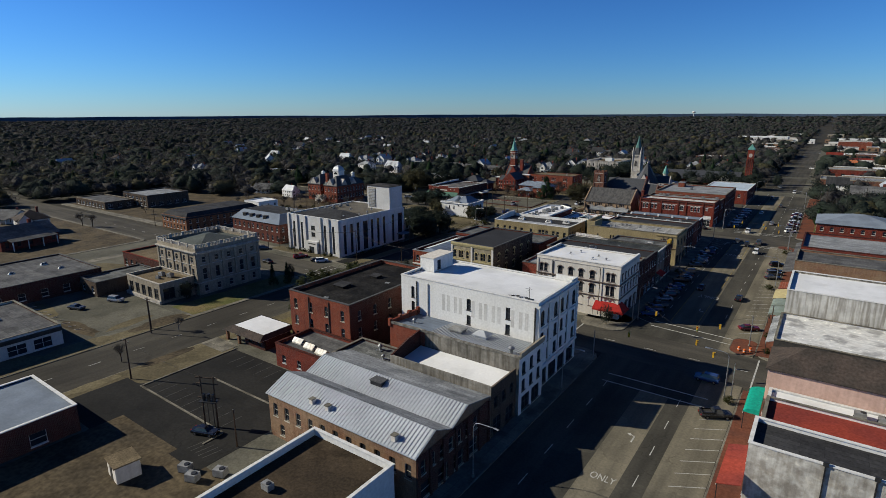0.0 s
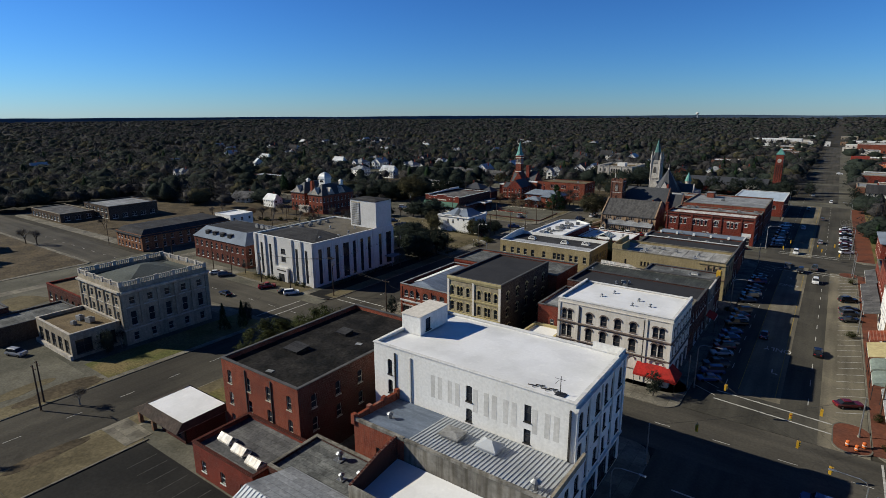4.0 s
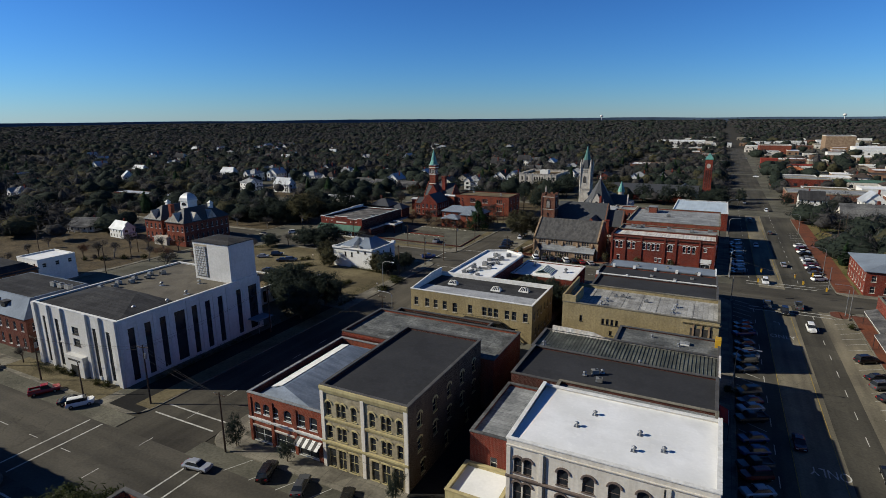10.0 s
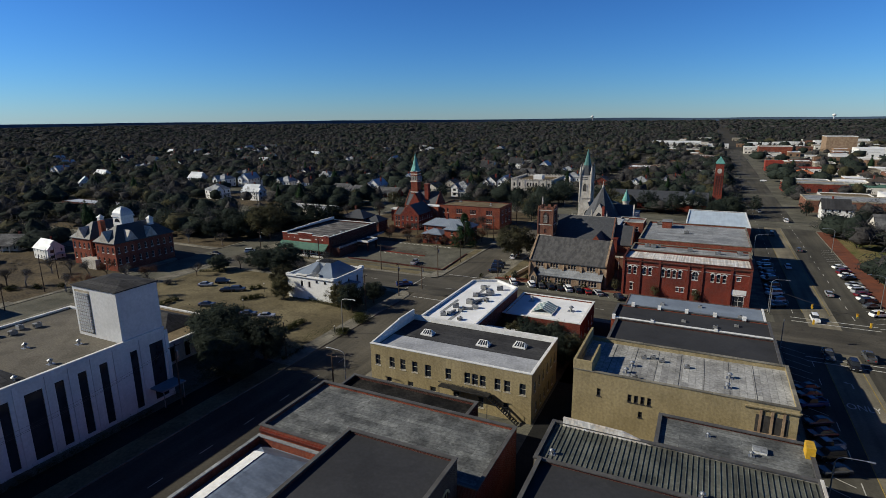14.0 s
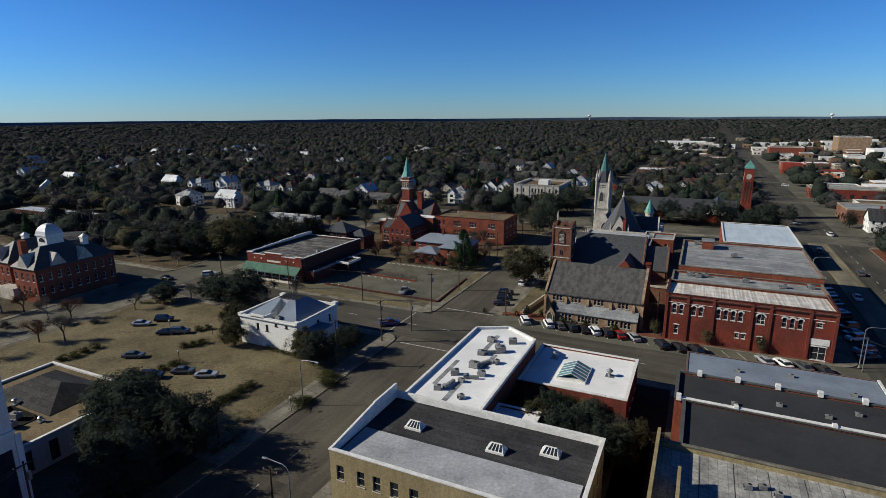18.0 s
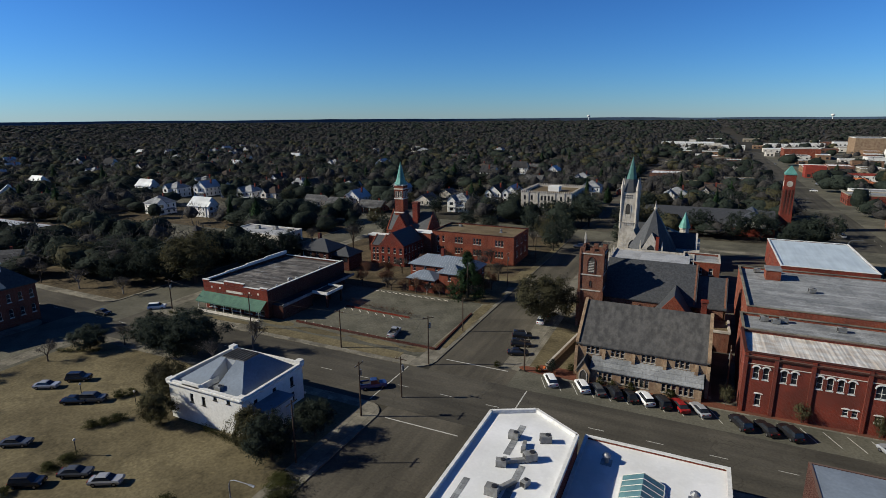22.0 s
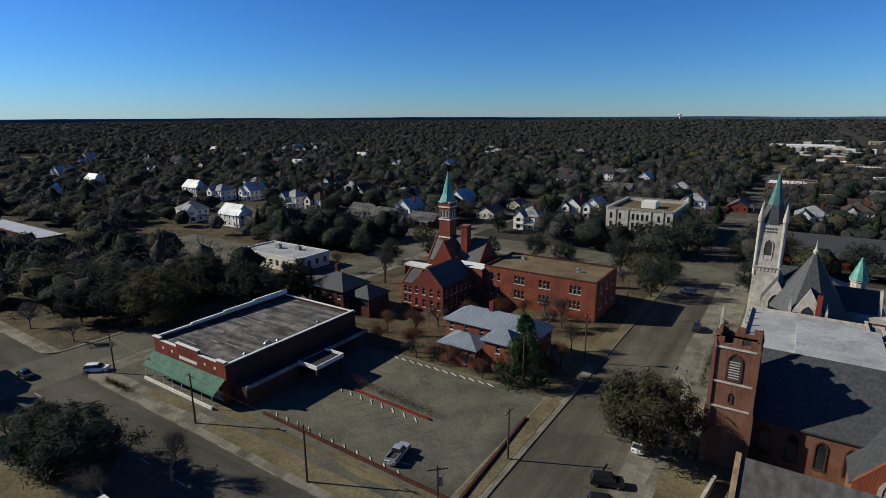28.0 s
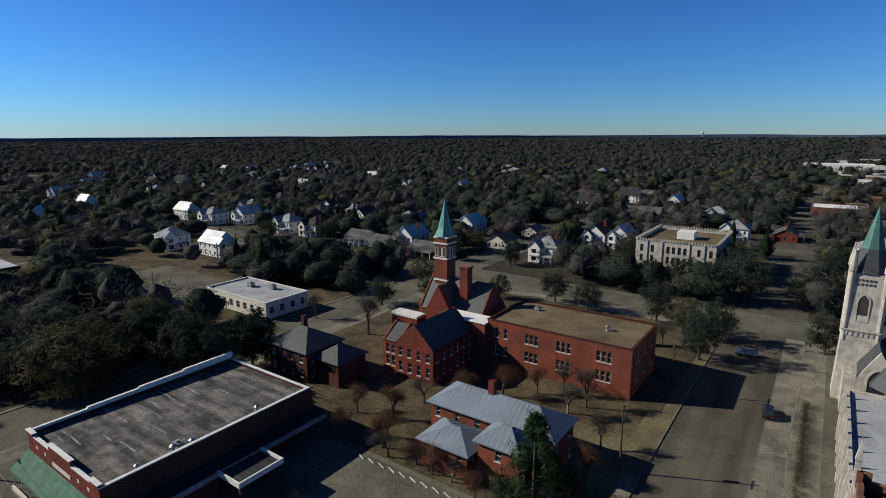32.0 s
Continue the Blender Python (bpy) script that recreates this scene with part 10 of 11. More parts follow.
def clear_of(x, y, pad):
    if any(a - pad < x < c + pad and b - pad < y < d + pad for a, b, c, d in BOXES):
        return False
    if 405 < y < 431 and x < 300 or 522 < y < 537 or 637 < y < 651 or 111 < y < 132 or 250 < y < 271:
        return y > 700 or y < 300 and x < -520
    if abs(x + 125) < 11 - 3 * (y > 500) and y < 900 or abs(x + 228) < 9 and y < 900 or abs(x + 340) < 6 and 300 < y < 900 or abs(x + 455) < 6:
        return False
    return True


def seen_zone(x, y):
    """Keeps the woods to the country that lies ahead of the walk."""
    return -x * 0.574 + y * 0.819 > -40 and x < 0.9 * y + 40 and y > -0.05 * x - 60


def plant(name, label, mat, proto, spots):
    """Crowns set at the spots (x, y, foot, width, height, turn, which) and joined."""
    sv, sf, lt = [], [], []
    for x, y, z, w, h, t, k in spots:
        body, faces, sprays = proto[k]
        m = np.array([[w * math.cos(t), w * math.sin(t), 0], [-w * math.sin(t), w * math.cos(t), 0], [0, 0, h]])
        sf.append(faces + len(body) * len(sv))
        sv.append(body @ m + (x, y, z))
        lt.append(sprays @ m + (x, y, z))
    return tagged(new(name, soup(name, np.concatenate(lt), mat, (np.concatenate(sv), np.concatenate(sf)))), label, "woods", kind="stuff")


def woods(name, label, mat, seed, n, r0, r1, detail, size, wide, tall, kind="dome", spare=3.0):
    r = random.Random(seed)
    proto = [lumpy_crown(900 + seed * 10 + k, kind, *detail, size) for k in range(6)]
    out, tries = [], 0
    while len(out) < n and tries < n * 12:
        tries += 1
        d = math.sqrt(r.uniform(r0 * r0, r1 * r1))
        a = radians(r.uniform(-20, 100))
        x, y = -d * math.sin(a), d * math.cos(a)
        if not seen_zone(x, y) or not clear_of(x, y, spare):
            continue
        if d < 1100 and any(abs(hx - x) < 6.5 and -12.5 < y - hy < 8 for hx, hy in HOUSES):
            continue
        if any(abs(hx - x) < 10 and -26 < y - hy < 8 for hx, hy in HOUSES[:37]):
            continue
        if d < 1450 and -22 < x < 140 + 0.06 * y and y > 420 and r.random() < 0.75:
            continue
        if any(a - 5 < x < a + w + 5 and b - 12 < y < b + dd + 4 for a, b, w, dd in SHOPS):
            continue
        if -380 < x < -236 and 269 < y < 409 and r.random() < 0.25:
            continue
        if noise.noise((x * 0.006, y * 0.006, seed * 3.7)) < r.uniform(-0.9, 0.0):
            continue
        w, h, t = wide * r.uniform(0.65, 1.35), tall * r.uniform(0.65, 1.25), r.uniform(0, math.tau)
        out.append((x, y, terrain(x, y) - 0.12 * h, w, h, t, r.randrange(6)))
    return plant(name, label, mat, proto, out)


def house_trees(name, label, mat, seed, each, kind):
    """Yard trees standing close round the houses."""
    r = random.Random(seed)
    proto = [lumpy_crown(950 + seed * 10 + k, kind, 8, 14, 110, 0.05) for k in range(4)]
    out = []
    for hx, hy in HOUSES[37:]:
        for _ in range(each):
            a, d = radians(r.uniform(-150, 60)), r.uniform(9.5, 15)
            x, y = hx + d * math.cos(a), hy + d * math.sin(a)
            if not clear_of(x, y, 1.0) or any(abs(x - ox) < 7.5 and abs(y - oy) < 7.5 for ox, oy in HOUSES):
                continue
            w, h = r.uniform(7, 12), r.uniform(7, 12)
            out.append((x, y, terrain(x, y) - 0.1 * h, w, h, r.uniform(0, 6), r.randrange(4)))
    return plant(name, label, mat, proto, out)


house_trees("yard_trees", "evergreen yard trees between the houses", leaf_oak, 31, 2, "dome")
house_trees("yard_trees", "bare grey yard trees between the houses", leaf_twig, 32, 2, "bare")
woods("near_woods", "evergreen trees round the houses", leaf_oak, 1, 340, 250, 480, (7, 11, 520), 0.042, 15, 13)
woods("near_woods", "evergreen trees round the houses", leaf_oak, 21, 1500, 470, 830, (5, 8, 150), 0.058, 16, 13.5)
woods("near_woods", "olive-brown trees round the houses", leaf_olive, 2, 600, 250, 820, (5, 8, 170), 0.055, 14, 12.5)
woods("near_woods", "bare grey trees round the houses", leaf_twig, 3, 2300, 250, 820, (4, 6, 150), 0.09, 15, 13.5, "bare")
woods("near_woods", "pointed conifers among the houses", leaf_pine, 4, 200, 300, 820, (8, 10, 200), 0.06, 8, 17, "cone")
woods("far_woods", "evergreen woods across the plain", leaf_oak, 5, 1300, 780, 1350, (4, 7, 70), 0.075, 16, 13.5)
woods("far_woods", "olive-brown woods across the plain", leaf_olive, 6, 500, 780, 1350, (4, 7, 70), 0.075, 15, 13)
woods("far_woods", "bare grey woods across the plain", leaf_twig, 7, 2100, 780, 1350, (4, 6, 76), 0.11, 17, 14, "bare")
woods("far_woods", "evergreen woods further out", leaf_oak, 15, 2100, 1300, 2400, (3, 6, 30), 0.10, 19, 13.5)
woods("far_woods", "bare grey woods further out", leaf_twig, 17, 4300, 1300, 2400, (3, 6, 32), 0.15, 20, 14, "bare")
woods("distant_woods", "evergreen woods on the horizon", leaf_oak, 8, 3000, 2300, 4800, (3, 6, 8), 0.14, 40, 15)
woods("distant_woods", "bare grey woods on the horizon", leaf_twig, 9, 7000, 2300, 4800, (3, 5, 10), 0.2, 46, 15, "bare")

# the last ridge, with the distance haze painted into its colour as blue
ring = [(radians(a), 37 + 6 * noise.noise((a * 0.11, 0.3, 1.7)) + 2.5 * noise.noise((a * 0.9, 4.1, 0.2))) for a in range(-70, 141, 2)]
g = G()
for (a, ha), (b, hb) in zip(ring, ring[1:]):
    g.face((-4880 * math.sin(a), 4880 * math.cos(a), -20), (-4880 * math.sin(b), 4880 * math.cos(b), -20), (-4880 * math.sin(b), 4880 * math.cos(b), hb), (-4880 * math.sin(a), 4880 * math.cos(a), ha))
tagged(new("backdrop", g.mesh("backdrop", hazed_ridge)), "low wooded ridge on the horizon, blue haze in its colour", "backdrop", kind="structure")

for k in range(10):
    shrub(-258 + (k * 29) % 52, 198 + (k * 17) % 30, 3.0 + k % 3, 2.0, leaf_twig if k % 2 else leaf_hedge)

# ---- vehicles ----
car_paints = {}
PAINT = {"white": (0.75, 0.75, 0.74), "silver": (0.42, 0.43, 0.45), "black": (0.015, 0.015, 0.017), "grey": (0.10, 0.105, 0.11), "red": (0.30, 0.015, 0.015), "maroon": (0.12, 0.012, 0.015), "blue": (0.03, 0.06, 0.17)}


def car_paint(c):
    if c not in car_paints:
        car_paints[c] = material(f"{c} car paint", PAINT[c], PAINT[c], 1.0, rough=0.25, metal=0.25 if c in ("silver", "grey") else 0.0, bump=0, grain=0.03, spec=0.6)
    return car_paints[c]


def car_make(kind, c, plain=False):
    def make():
        paint = car_paint(c)
        word = {"sedan": "saloon car", "suv": "sport utility car", "pickup": "pickup truck"}[kind]
        t = thing("car", f"parked {c} {word} on asphalt", "car", group="cars")
        L, W, hb, ht = {"sedan": (4.8, 1.82, 0.92, 1.45), "suv": (4.8, 1.92, 1.08, 1.78), "pickup": (5.5, 1.95, 1.05, 1.85)}[kind]
        l, w = L / 2, W / 2
        ring = lambda z, f, k: [(-l + f, -w + k, z), (l - f, -w + k, z), (l - f * 0.3, 0, z), (l - f, w - k, z), (-l + f, w - k, z), (-l + f * 0.3, 0, z)]
        body = G().loft([ring(0.25, 0.25, 0.12), ring(0.45, 0.12, 0.02), ring(0.72, 0.1, 0.0), ring(hb, 0.3, 0.1)])
        part("body", body, paint, t)
        a, b = {"sedan": (-1.75, 1.15), "suv": (-2.15, 1.2), "pickup": (-0.55, 1.35)}[kind]
        a2, b2 = {"sedan": (-1.1, 0.35), "suv": (-1.9, 0.55), "pickup": (-0.45, 0.7)}[kind]
        part("cabin_glass", G().loft([[(a, -w + 0.12, hb - 0.01), (b, -w + 0.12, hb - 0.01), (b, w - 0.12, hb - 0.01), (a, w - 0.12, hb - 0.01)], [(a2, -w + 0.3, ht - 0.05), (b2, -w + 0.3, ht - 0.05), (b2, w - 0.3, ht - 0.05), (a2, w - 0.3, ht - 0.05)]]), glass, t)
        part("car_roof", G().loft([[(a2 - 0.06, -w + 0.26, ht - 0.06), (b2 + 0.08, -w + 0.26, ht - 0.06), (b2 + 0.08, w - 0.26, ht - 0.06), (a2 - 0.06, w - 0.26, ht - 0.06)], [(a2 + 0.1, -w + 0.42, ht + 0.02), (b2 - 0.1, -w + 0.42, ht + 0.02), (b2 - 0.1, w - 0.42, ht + 0.02), (a2 + 0.1, w - 0.42, ht + 0.02)]]), paint, t)
        if kind == "pickup":
            part("load_bed", G().box(-l + 0.25, -w + 0.22, hb - 0.02, -0.62, w - 0.22, hb + 0.015), dark_trim, t)
            part("bed_side", G().box(-l + 0.2, -w + 0.08, hb - 0.05, -0.6, -w + 0.2, hb + 0.28).box(-l + 0.2, w - 0.2, hb - 0.05, -0.6, w - 0.08, hb + 0.28).box(-l + 0.2, -w + 0.2, hb - 0.05, -l + 0.32, w - 0.2, hb + 0.28), paint, t)
        far = G()
        for x in (-l * 0.6, l * 0.62):
            for s in (-1, 1):
                if plain == 2:
                    far.box(x - 0.3, s * (w - 0.1) - 0.11, 0.02, x + 0.3, s * (w - 0.1) + 0.11, 0.62)
                    continue
                wh = part("wheel", G().lathe(0, 0, [(0.22, -0.11), (0.33, -0.09), (0.34, 0.09), (0.22, 0.11)], 12), rubber, t, m=pose(x, s * (w - 0.1), 0.34, 90))
                if plain:
                    continue
                part("rim", G().lathe(0, 0, [(0.2, -0.125), (0.2, 0.125)], 8), alloy, wh)
        if plain == 2:
            part("wheels", far, rubber, t)
        for s in () if plain else (-1, 1):
            part("headlight", G().box(l - 0.2, s * (w - 0.4) - 0.2, 0.6, l - 0.06, s * (w - 0.4) + 0.2, 0.74), lamp_clear, t)
            part("tail_light", G().box(-l + 0.06, s * (w - 0.32) - 0.16, 0.66, -l + 0.2, s * (w - 0.32) + 0.16, 0.86), lamp_red, t)
        return t
    return make


def car(x, y, turn, kind="sedan", c="grey", z=0.012, plain=False):
    """plain: for cars far off or in deep shade, without lamps and rims."""
    return placed(("car", kind, c, plain), car_make(kind, c, plain), pose(x, y, z, 0, 0, turn))


for x, y, a, k, c in ((-111, 127.6, 8, "sedan", "silver"), (-100.1, 131.2, 112, "suv", "black"), (-93.4, 130.9, 112, "sedan", "grey"), (-85.7, 131.4, 112, "sedan", "black"), (-158.7, 131.1, 60, "pickup", "red"), (-147.3, 131.3, 55, "suv", "white"), (-149.8, 131.2, 55, "sedan", "black"), (-185.7, 131.0, 60, "sedan", "white"), (-181.1, 131.2, 60, "suv", "grey"), (-163, 119.5, 178, "sedan", "black")):
    car(x, y, a, k, c, 0.025)
for x, y, a, k, c in ((-198.3, 230.6, 28, "sedan", "silver"), (-195.6, 235.2, 28, "suv", "black"), (-187.1, 229.2, 28, "sedan", "black"), (-184.6, 231, 28, "suv", "grey"), (-182, 216.7, 28, "sedan", "grey"), (-169.3, 211.5, 28, "suv", "black"), (-165.3, 215.9, 28, "sedan", "grey"), (-159.4, 216.6, 28, "sedan", "silver"), (-173, 190, 90, "sedan", "white"), (-168, 191, 90, "suv", "grey")):
    car(x, y, a, k, c, 0.165)
for i, (k, c) in enumerate((("suv", "white"), ("suv", "white"), ("sedan", "grey"), ("suv", "black"), ("sedan", "black"), ("suv", "white"), ("suv", "black"), ("sedan", "red"), ("sedan", "silver"))):
    car((-108.6, -102.4, -99.4, -96.4, -93.6, -90.9, -88.0, -85.0, -81.7)[i], 273.6, 118, k, c, 0.022)
for i, (k, c) in enumerate((("suv", "black"), ("sedan", "black"), ("suv", "black"), ("sedan", "silver"), ("sedan", "white"), ("sedan", "grey"), ("sedan", "black"))):
    car((-75.4, -71.6, -68.2, -54.6, -51.2, -47.6, -44.2)[i], 271.6, 118, k, c, 0.022)
for x, y, a, k, c in ((-120.6, 293.4, 20, "suv", "black"), (-119.4, 288.6, 20, "suv", "black"), (-118.6, 283.8, 20, "sedan", "black"), (-119.0, 305.0, 95, "suv", "white"), (-118.9, 310.4, 95, "sedan", "grey"), (-119.8, 362.5, 95, "suv", "black"), (-126.8, 391, 180, "suv", "grey"), (-139.8, 257.5, 40, "pickup", "blue"), (-219.4, 271.5, 40, "suv", "white"), (-229, 262.5, 0, "sedan", "black")):
    car(x, y, a, k, c, 0.03)
car(-149.3, 282.2, 100, "pickup", "silver", 0.16), car(-80.2, 43.6, 20, "sedan", "black", 0.16), car(-163.6, 67.3, 20, "suv", "silver", 0.165), car(-166, 58, 20, "sedan", "grey", 0.165)
for i in range(25):                                # angled cars in the shade of the west kerb
    if i % 6 != 3 and i != 14:
        car(-34.1, 143.6 + i * 3.6 + 0.4 * (i % 3), -150, ("sedan", "suv", "pickup", "sedan")[i % 4], ("blue", "blue", "grey", "black", "silver", "maroon", "grey")[i % 7], plain=True)
for i in range(15):
    if i % 4 != 2:
        car(-34.1, 283 + i * 3.8, -150, ("sedan", "suv")[i % 2], ("grey", "silver", "black", "white", "blue")[i % 5], plain=True)
for x, y, a, k, c in ((-11.2, 146.9, 30, "sedan", "maroon"), (-10.8, 217.2, 30, "suv", "black"), (-10.6, 208.2, 30, "sedan", "black"), (-10.5, 204.2, 30, "suv", "grey"), (-10.5, 199, 30, "sedan", "black"), (-16.5, 170.6, 90, "sedan", "black"), (-19.0, 233.6, -90, "suv", "white"), (-26.6, 274.2, -90, "suv", "white"), (-23.6, 245, -90, "suv", "black"), (-19.8, 251.5, 90, "pickup", "grey")):
    car(x, y, a, k, c)
for x, y, a, k, c in ((-27.6, 249, -90, "pickup", "grey"), (-19.5, 300, 90, "sedan", "silver"), (-26.8, 330, -90, "sedan", "white"), (-20, 360, 90, "sedan", "grey"), (-27, 390, -90, "suv", "grey"), (-27.4, 175, -90, "sedan", "maroon"), (-14.6, 112.4, 178, "suv", "blue"), (-10.8, 98.6, 30, "pickup", "black"), (-17.5, 428, 90, "suv", "white"), (-27.5, 455, -90, "sedan", "silver")):
    car(x, y, a, k, c)
for i in range(15):
    if i not in (1, 9, 13):
        car(-10.9, 284.5 + i * 3.7, 30, ("suv", "sedan", "sedan")[i % 3], ("white", "silver", "grey", "black", "white", "maroon", "silver")[i % 7], plain=True)
for i in range(26):
    car(-14 + 9 * (i % 5) + 30 * (i // 9), 620 + (i * 47) % 400, 90 * (i % 2), ("suv", "sedan")[i % 2], ("white", "silver", "grey", "black")[i % 4], 0.05, plain=2)


# ---- poles, lamps, signals ----
def utility_pole(x, y, h, turn=0, kit=False, z=0.12, arms=1):
    t = thing("utility_pole", "weathered wooden utility pole" + (" with a grey transformer" if kit else ""), "utility pole", x, y, z, turn)
    part("pole", G().cyl(0, 0, 0, h, 0.17, 0.11, 7), wood_pole, t)
    for k in range(arms):
        zz = h - 0.5 - k * 1.1
        arm = part("crossarm", G().box(-1.25, -0.06, zz - 0.07, 1.25, 0.06, zz + 0.07), wood_pole, t)
        for u in (-1.1, 1.1):
            part("insulator", G().cyl(u, 0, zz + 0.07, zz + 0.25, 0.05, n=6), stone_pale, arm)
    if kit:
        part("transformer", G().cyl(0.38, 0.0, h - 2.7, h - 1.6, 0.24, n=10), steel, t)
    return t


def plain_pole(x, y, h, z=0.12):
    t = thing("utility_pole", "plain dark wooden pole", "utility pole", x, y, z)
    part("pole", G().cyl(0, 0, 0, h, 0.15, 0.1, 7), wood_pole, t)
    part("cap", G().cyl(0, 0, h, h + 0.05, 0.12, 0.05, 7), steel, t)
    return t


for x, y, h, a, kit in ((-135.5, 137.4, 12.0, 10, True), (-111.0, 46.2, 8.8, 0, False), (-110.5, 132.6, 10.6, 0, False), (-165.0, 133.8, 10.0, 0, True), (-184.2, 270.9, 9.3, 0, False), (-156.6, 270.5, 9.2, 0, False), (-134.4, 271.0, 11.0, 45, True), (-132.8, 256.4, 8.2, 0, True), (-136.0, 247.5, 10.4, 90, True), (-137.6, 232, 10.6, 90, False)):
    utility_pole(x, y, h, a, kit)
for x, y, h, a, kit in ((-135.0, 291, 8.5, 90, False), (-215.2, 273.0, 8.6, 0, True), (-117.2, 190, 8.4, 0, False), (-140.7, 174.4, 12.4, 90, True), (-114.9, 276.5, 7.0, 0, False), (-134.6, 62.5, 8.4, 0, False), (-131.7, 61.0, 9.0, 0, False), (-136.6, 330, 11, 90, True), (-136.4, 361, 10.5, 90, False), (-77.4, 282, 10, 90, True)):
    utility_pole(x, y, h, a, kit)
for x, y, h in ((-151, 134.0, 7.0), (-192, 134.0, 10), (-181, 133.8, 9), (-240, 205, 12), (-252, 216, 11), (-272, 190, 11), (-225, 134, 9), (-263, 130.8, 9), (0.5, 321, 17), (-2.0, 318, 15), (-6.6, 146, 7.5), (-214, 131.5, 9), (-232, 190, 10), (-138, 200, 8)):
    plain_pole(x, y, h)
hf = thing("transformer_frame", "dark H-frame of poles carrying three transformers", "utility pole", -81.2, 45.4, 0.16, 25)
for x in (-1.2, 1.2):
    part("pole", G().cyl(x, 0, 0, 9.6, 0.16, 0.12, 7), wood_pole, hf)
    part("brace", G().cyl(x * 0.4, 0.2, 0, 5.0, 0.06, n=5), dark_steel, hf)
for z in (9.3, 8.2, 5.6):
    part("crossarm", G().box(-2.0, -0.08, z - 0.08, 2.0, 0.08, z + 0.08), wood_pole, hf)
part("platform", G().box(-1.6, -0.6, 4.9, 1.6, 0.6, 5.05), dark_steel, hf)
for x in (-0.9, 0, 0.9):
    part("transformer", G().cyl(x, 0, 5.1, 6.3, 0.3, n=10), dark_steel, hf)
plain_pole(-72.6, 44.4, 6.8)


def wire(a, b, sag=0.8, n=10):
    t = thing("overhead_wire", "thin dark overhead wire", "wire", *a)
    a, b = Vector(a), Vector(b)
    g = G()
    pts = [(b - a) * (i / n) - Vector((0, 0, sag * 4 * (i / n) * (1 - i / n))) for i in range(n + 1)]
    for p, q in zip(pts, pts[1:]):
        g.tube(p, q, 0.02, n=3)
    tagged(part("strand", g, dark_trim, t), kind="stuff")


for dz, du in ((0, -1.0), (0, 0.4), (0, 1.0)):
    wire((-135.5 + du, 137.4, 11.7 + dz), (-140.7, 174.4 + du, 12.1), 1.0)
    wire((-134.4 + du, 271, 10.6), (-132.8 + du, 256.4, 7.9), 0.3)
    wire((-165 + du, 133.8, 9.6), (-135.5, 137.4 + du, 11.6), 0.7)
    wire((-135.5, 137.4 + du, 10.8), (-110.5 + du, 132.6, 10.2), 0.6)
wire((-184.2, 270.9, 9.0), (-215.2, 273, 8.3), 0.7), wire((-184.2, 270.9, 9.0), (-156.6, 270.5, 8.9), 0.6), wire((-156.6, 270.5, 8.9), (-134.4, 271, 10.3), 0.5), wire((-215.2, 273, 8.3), (-240, 300, 9), 0.8)
wire((-111, 46.2, 8.6), (-81.2, 45.4, 9.3), 0.6), wire((-110.5, 132.6, 9.6), (-79.5, 133, 6.0), 0.7)


def street_lamp(x, y, turn, h=9.2, reach=3.4, z=0.14):
    def make():
        t = thing("street_lamp", "tall galvanised street lamp with a curved arm", "street lamp", group="street lamps")
        part("base", G().cyl(0, 0, 0, 0.5, 0.24, 0.2, 10), concrete, t)
        part("pole", G().cyl(0, 0, 0.4, h - 0.9, 0.12, 0.08, 8), steel, t)
        g = G()
        pts = [(0, 0, h - 0.9), (0.3, 0, h - 0.3), (1.0, 0, h - 0.02), (reach, 0, h + 0.1)]
        for p, q in zip(pts, pts[1:]):
            g.tube(p, q, 0.06, 0.05, 6)
        arm = part("arm", g, steel, t)
        part("lamp_head", G().loft([[(reach - 0.1, -0.12, h + 0.04), (reach - 0.1, 0.12, h + 0.04), (reach - 0.1, 0.1, h + 0.16), (reach - 0.1, -0.1, h + 0.16)], [(reach + 0.75, -0.16, h + 0.02), (reach + 0.75, 0.16, h + 0.02), (reach + 0.75, 0.08, h + 0.16), (reach + 0.75, -0.08, h + 0.16)]]), steel, arm)
        return t
    return placed(("lamp", h, reach), make, pose(x, y, z, 0, 0, turn))


for x, y, a in ((-10.6, 106.6, 180), (-35.8, 138.4, 0), (-37, 276.8, 0), (-9.2, 246, 180), (-37, 190, 0), (-8.9, 292, 180), (-37, 340, 0), (-9.0, 190, 180), (-37, 92, 0), (-114.5, 190.4, 180), (-9, 362, 180), (-37, 400, 0), (-133.8, 216, 0), (-37.2, 60, 0)):
    street_lamp(x, y, a)


def signal(x, y, z, turn=0):
    def make():
        t = thing("traffic_signal", "yellow hanging traffic signal", "traffic signal", group="traffic signals")
        part("housing", G().box(-0.2, -0.16, -1.1, 0.2, 0.16, 0.0), signal_yellow, t)
        for k in range(3):
            part("lens", G().lathe(0, 0, [(0.13, 0), (0.13, 0.05)], 10), (lamp_red, signal_yellow, awning_teal)[k], t, m=pose(0, -0.16, -0.2 - k * 0.34, 90))
            part("visor", G().box(-0.17, -0.36, -0.05 - k * 0.34, 0.17, -0.16, -0.02 - k * 0.34), signal_yellow, t)
        part("hanger", G().cyl(0, 0, 0, 0.45, 0.03, n=5), dark_steel, t)
        return t
    return placed("signal", make, pose(x, y, z, 0, 0, turn))


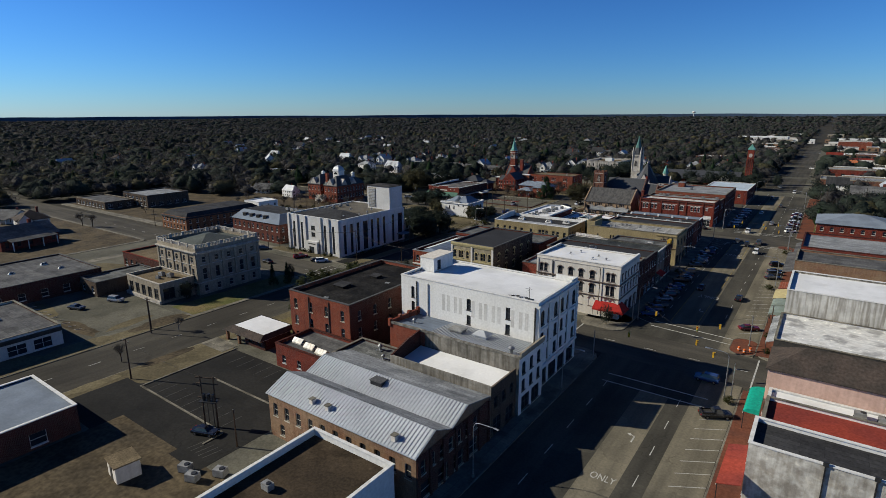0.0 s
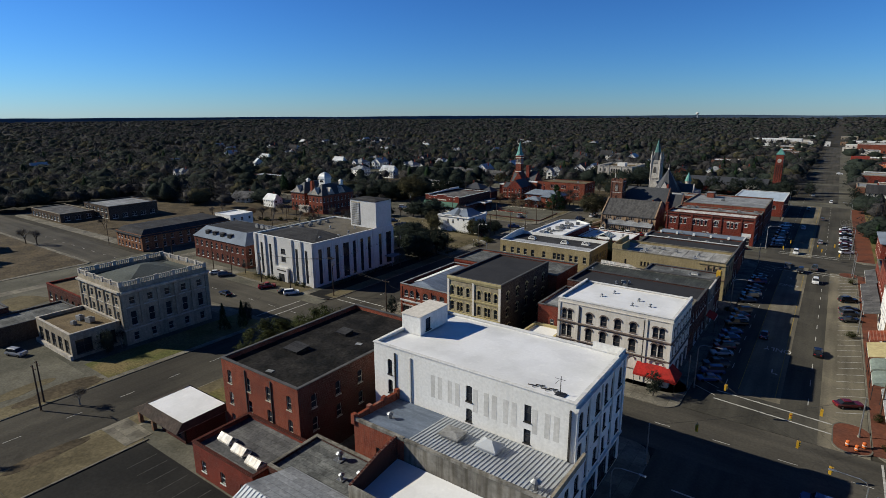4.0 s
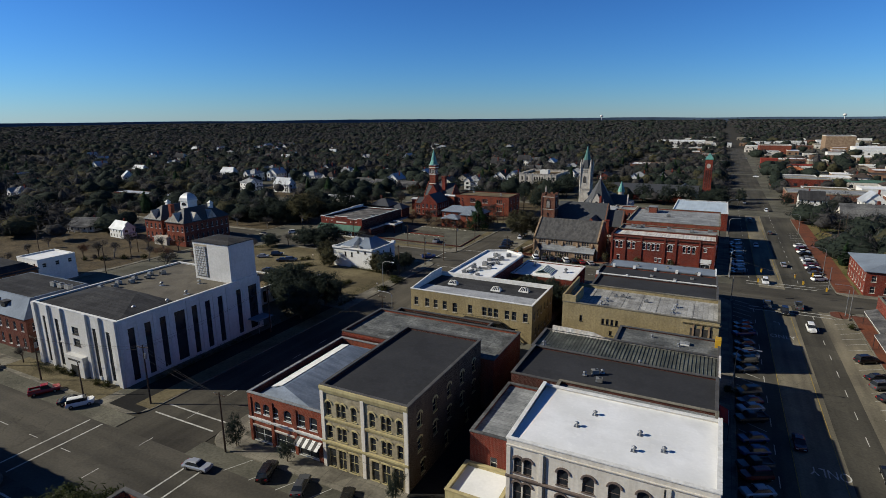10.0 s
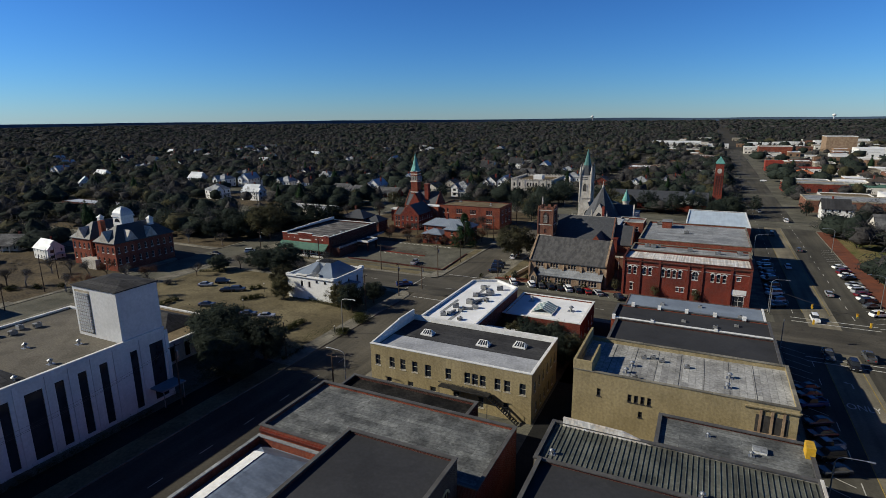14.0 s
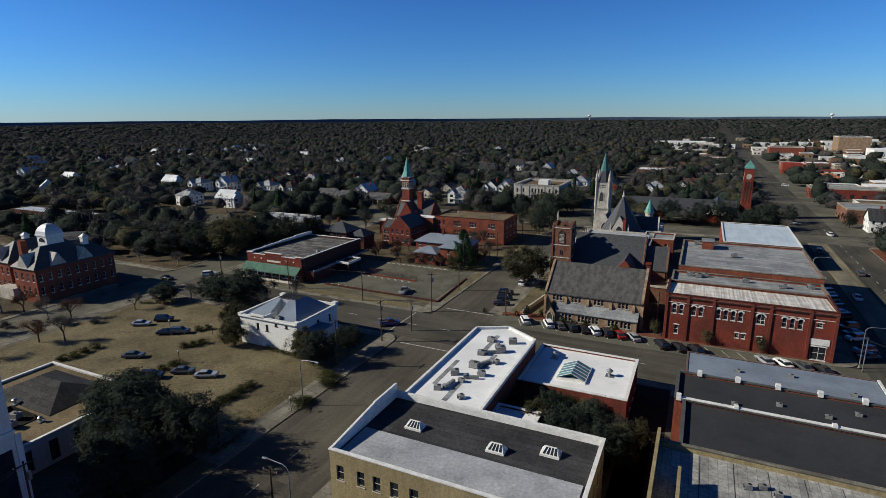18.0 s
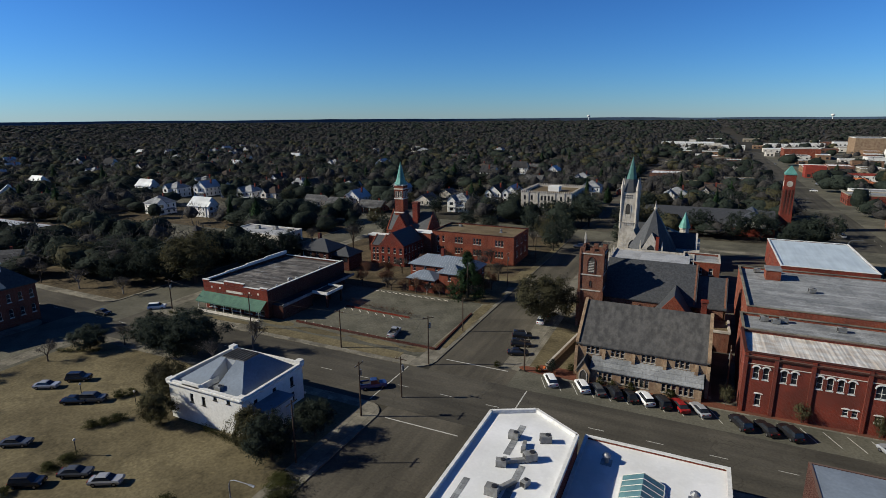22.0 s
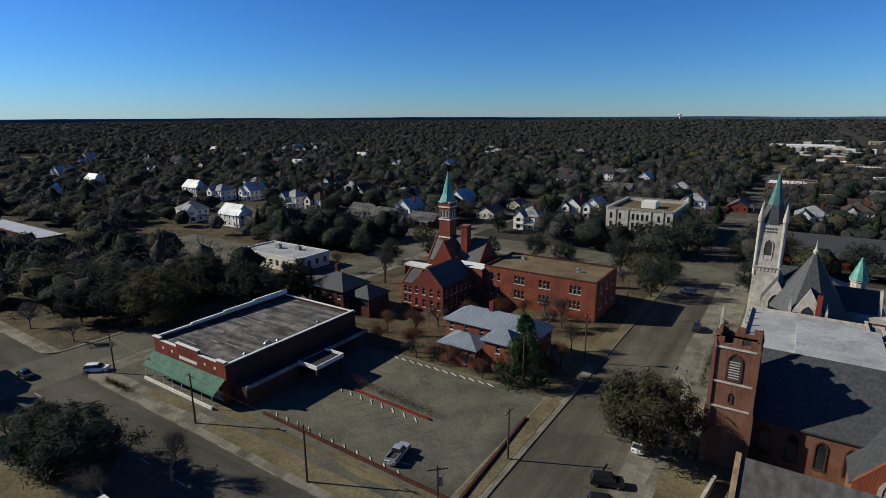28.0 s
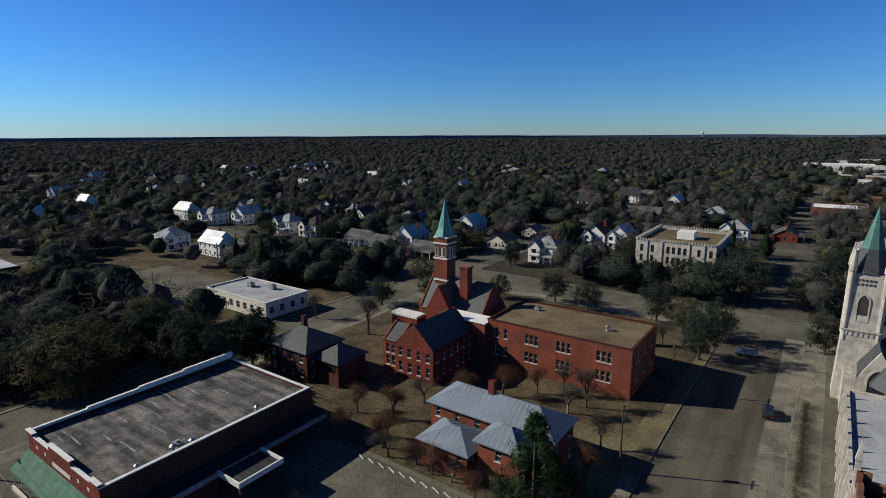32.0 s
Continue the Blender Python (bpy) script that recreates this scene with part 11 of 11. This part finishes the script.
for y0, y1, xs in ((108, 136, (-31, -19.5, -15.5)), (250, 274, (-30, -20, -15))):
    for c, a, b in ((0, (-36.8, y1 + 1), (-9.5, y0 - 1)), (1, (-36.6, y0), (-9.8, y1))):
        for p in (a, b):
            sp = thing("signal_pole", "slim steel signal pole on the corner", "pole", p[0], p[1], 0.14)
            part("pole", G().cyl(0, 0, 0, 7.2, 0.12, 0.09, 8), steel, sp)
            part("base", G().cyl(0, 0, 0, 0.3, 0.24, n=8), concrete, sp)
        wire((*a, 7.1), (*b, 7.1), 0.5)
    for k, x in enumerate(xs):
        f = (x + 36.6) / 26.8
        signal(x, y0 + (y1 - y0) * f, 6.0 + 0.1, 0 if k % 2 else 180)
        signal(x + 1.4, y1 + 1 - (y1 - y0 + 2) * f, 6.0, 90)
for x, y in ((-11.4, 131.8), (-10.2, 131.0), (-9.2, 132.6), (-112.0, 277.3), (-111.0, 278.0)):
    b = thing("street_barrel", "orange plastic street barrel", "barrel", x, y, 0.15, group="barrels")
    part("drum", G().lathe(0, 0, [(0.3, 0.05), (0.28, 0.9), (0.2, 1.0)], 10), barrier_orange, b)
    part("foot", G().cyl(0, 0, 0, 0.06, 0.4, n=10), rubber, b)
    part("stripe", G().lathe(0, 0, [(0.305, 0.4), (0.3, 0.55)], 10), white_trim, b)


def planter_light(x, y):
    t = thing("lot_lamp", "short post lamp with a globe", "post lamp", x, y, 0.15, group="post lamps")
    part("post", G().cyl(0, 0, 0, 2.6, 0.06, n=6), dark_steel, t)
    part("globe", G().lathe(0, 0, [(0.05, 2.55), (0.2, 2.7), (0.22, 2.85), (0.12, 3.02), (0.02, 3.05)], 10), stucco_cream, t)


for x, y in ((-134.2, 213.2), (-170.2, 219), (-188, 231), (-175, 262), (-176, 233.4), (-147, 246)):
    planter_light(x, y)


# ---- low walls, wheel stops, kerbs in the lots ----
def low_wall(name, label, x0, y0, x1, y1, w, h, mat, z=0.13):
    d = Vector((x1 - x0, y1 - y0, 0))
    t = thing(name, label, name.replace("_", " "), x0, y0, z, math.degrees(math.atan2(d.y, d.x)))
    part("wall", G().box(0, -w / 2, 0, d.length, w / 2, h - 0.08), mat, t)
    part("cap", G().box(-0.03, -w / 2 - 0.03, h - 0.08, d.length + 0.03, w / 2 + 0.03, h), mat, t)


low_wall("brick_wall", "low red brick wall round the parking lot", -176.8, 279.2, -136.4, 278.2, 0.35, 0.5, brick_dark)
low_wall("brick_wall", "low red brick wall round the parking lot", -136.2, 278.2, -137.6, 303, 0.35, 0.35, brick_dark)
low_wall("brick_wall", "low brick wall round a planting strip", -171.8, 294.4, -151.2, 293.4, 0.3, 0.4, brick_red)
low_wall("brick_wall", "low white stone garden wall beside the chapel", -110.9, 279, -107.9, 302, 0.4, 1.2, stone_pale)
low_wall("lot_kerb", "pale concrete kerb dividing the parking lot", -106.4, 45.8, -78.2, 45.4, 0.3, 0.18, concrete)
low_wall("lot_kerb", "pale concrete kerb dividing the parking lot", -78.0, 45.4, -77.8, 41.6, 0.3, 0.18, concrete)
low_wall("lot_kerb", "pale concrete kerb dividing the parking lot", -97.2, 56.0, -72.4, 56.0, 0.3, 0.18, concrete)
low_wall("lot_kerb", "pale concrete kerb beside the verge", -106.2, 46.2, -106.2, 67.5, 0.3, 0.18, concrete)


def wheel_stop(x, y, turn, z=0.155):
    def make():
        t = thing("wheel_stop", "pale concrete wheel stop", "wheel stop", group="wheel stops")
        part("block", G().loft([[(-0.9, -0.1, 0), (0.9, -0.1, 0), (0.9, 0.1, 0), (-0.9, 0.1, 0)], [(-0.85, -0.06, 0.13), (0.85, -0.06, 0.13), (0.85, 0.06, 0.13), (-0.85, 0.06, 0.13)]]), stone_pale, t)
        return t
    return placed("stop", make, pose(x, y, z, 0, 0, turn))


for i in range(8):
    wheel_stop(-171.4 + i * 2.6, 293.0 - i * 0.12, -42)
for i in range(12):
    wheel_stop(-171.5 + i * 2.1, 310.1, -20)
for i in range(11):
    wheel_stop(-174.6 + i * 2.8, 280.2 - i * 0.12, -40)
for i in range(9):
    wheel_stop(-178 + i * 3.6, 51.6, 60)
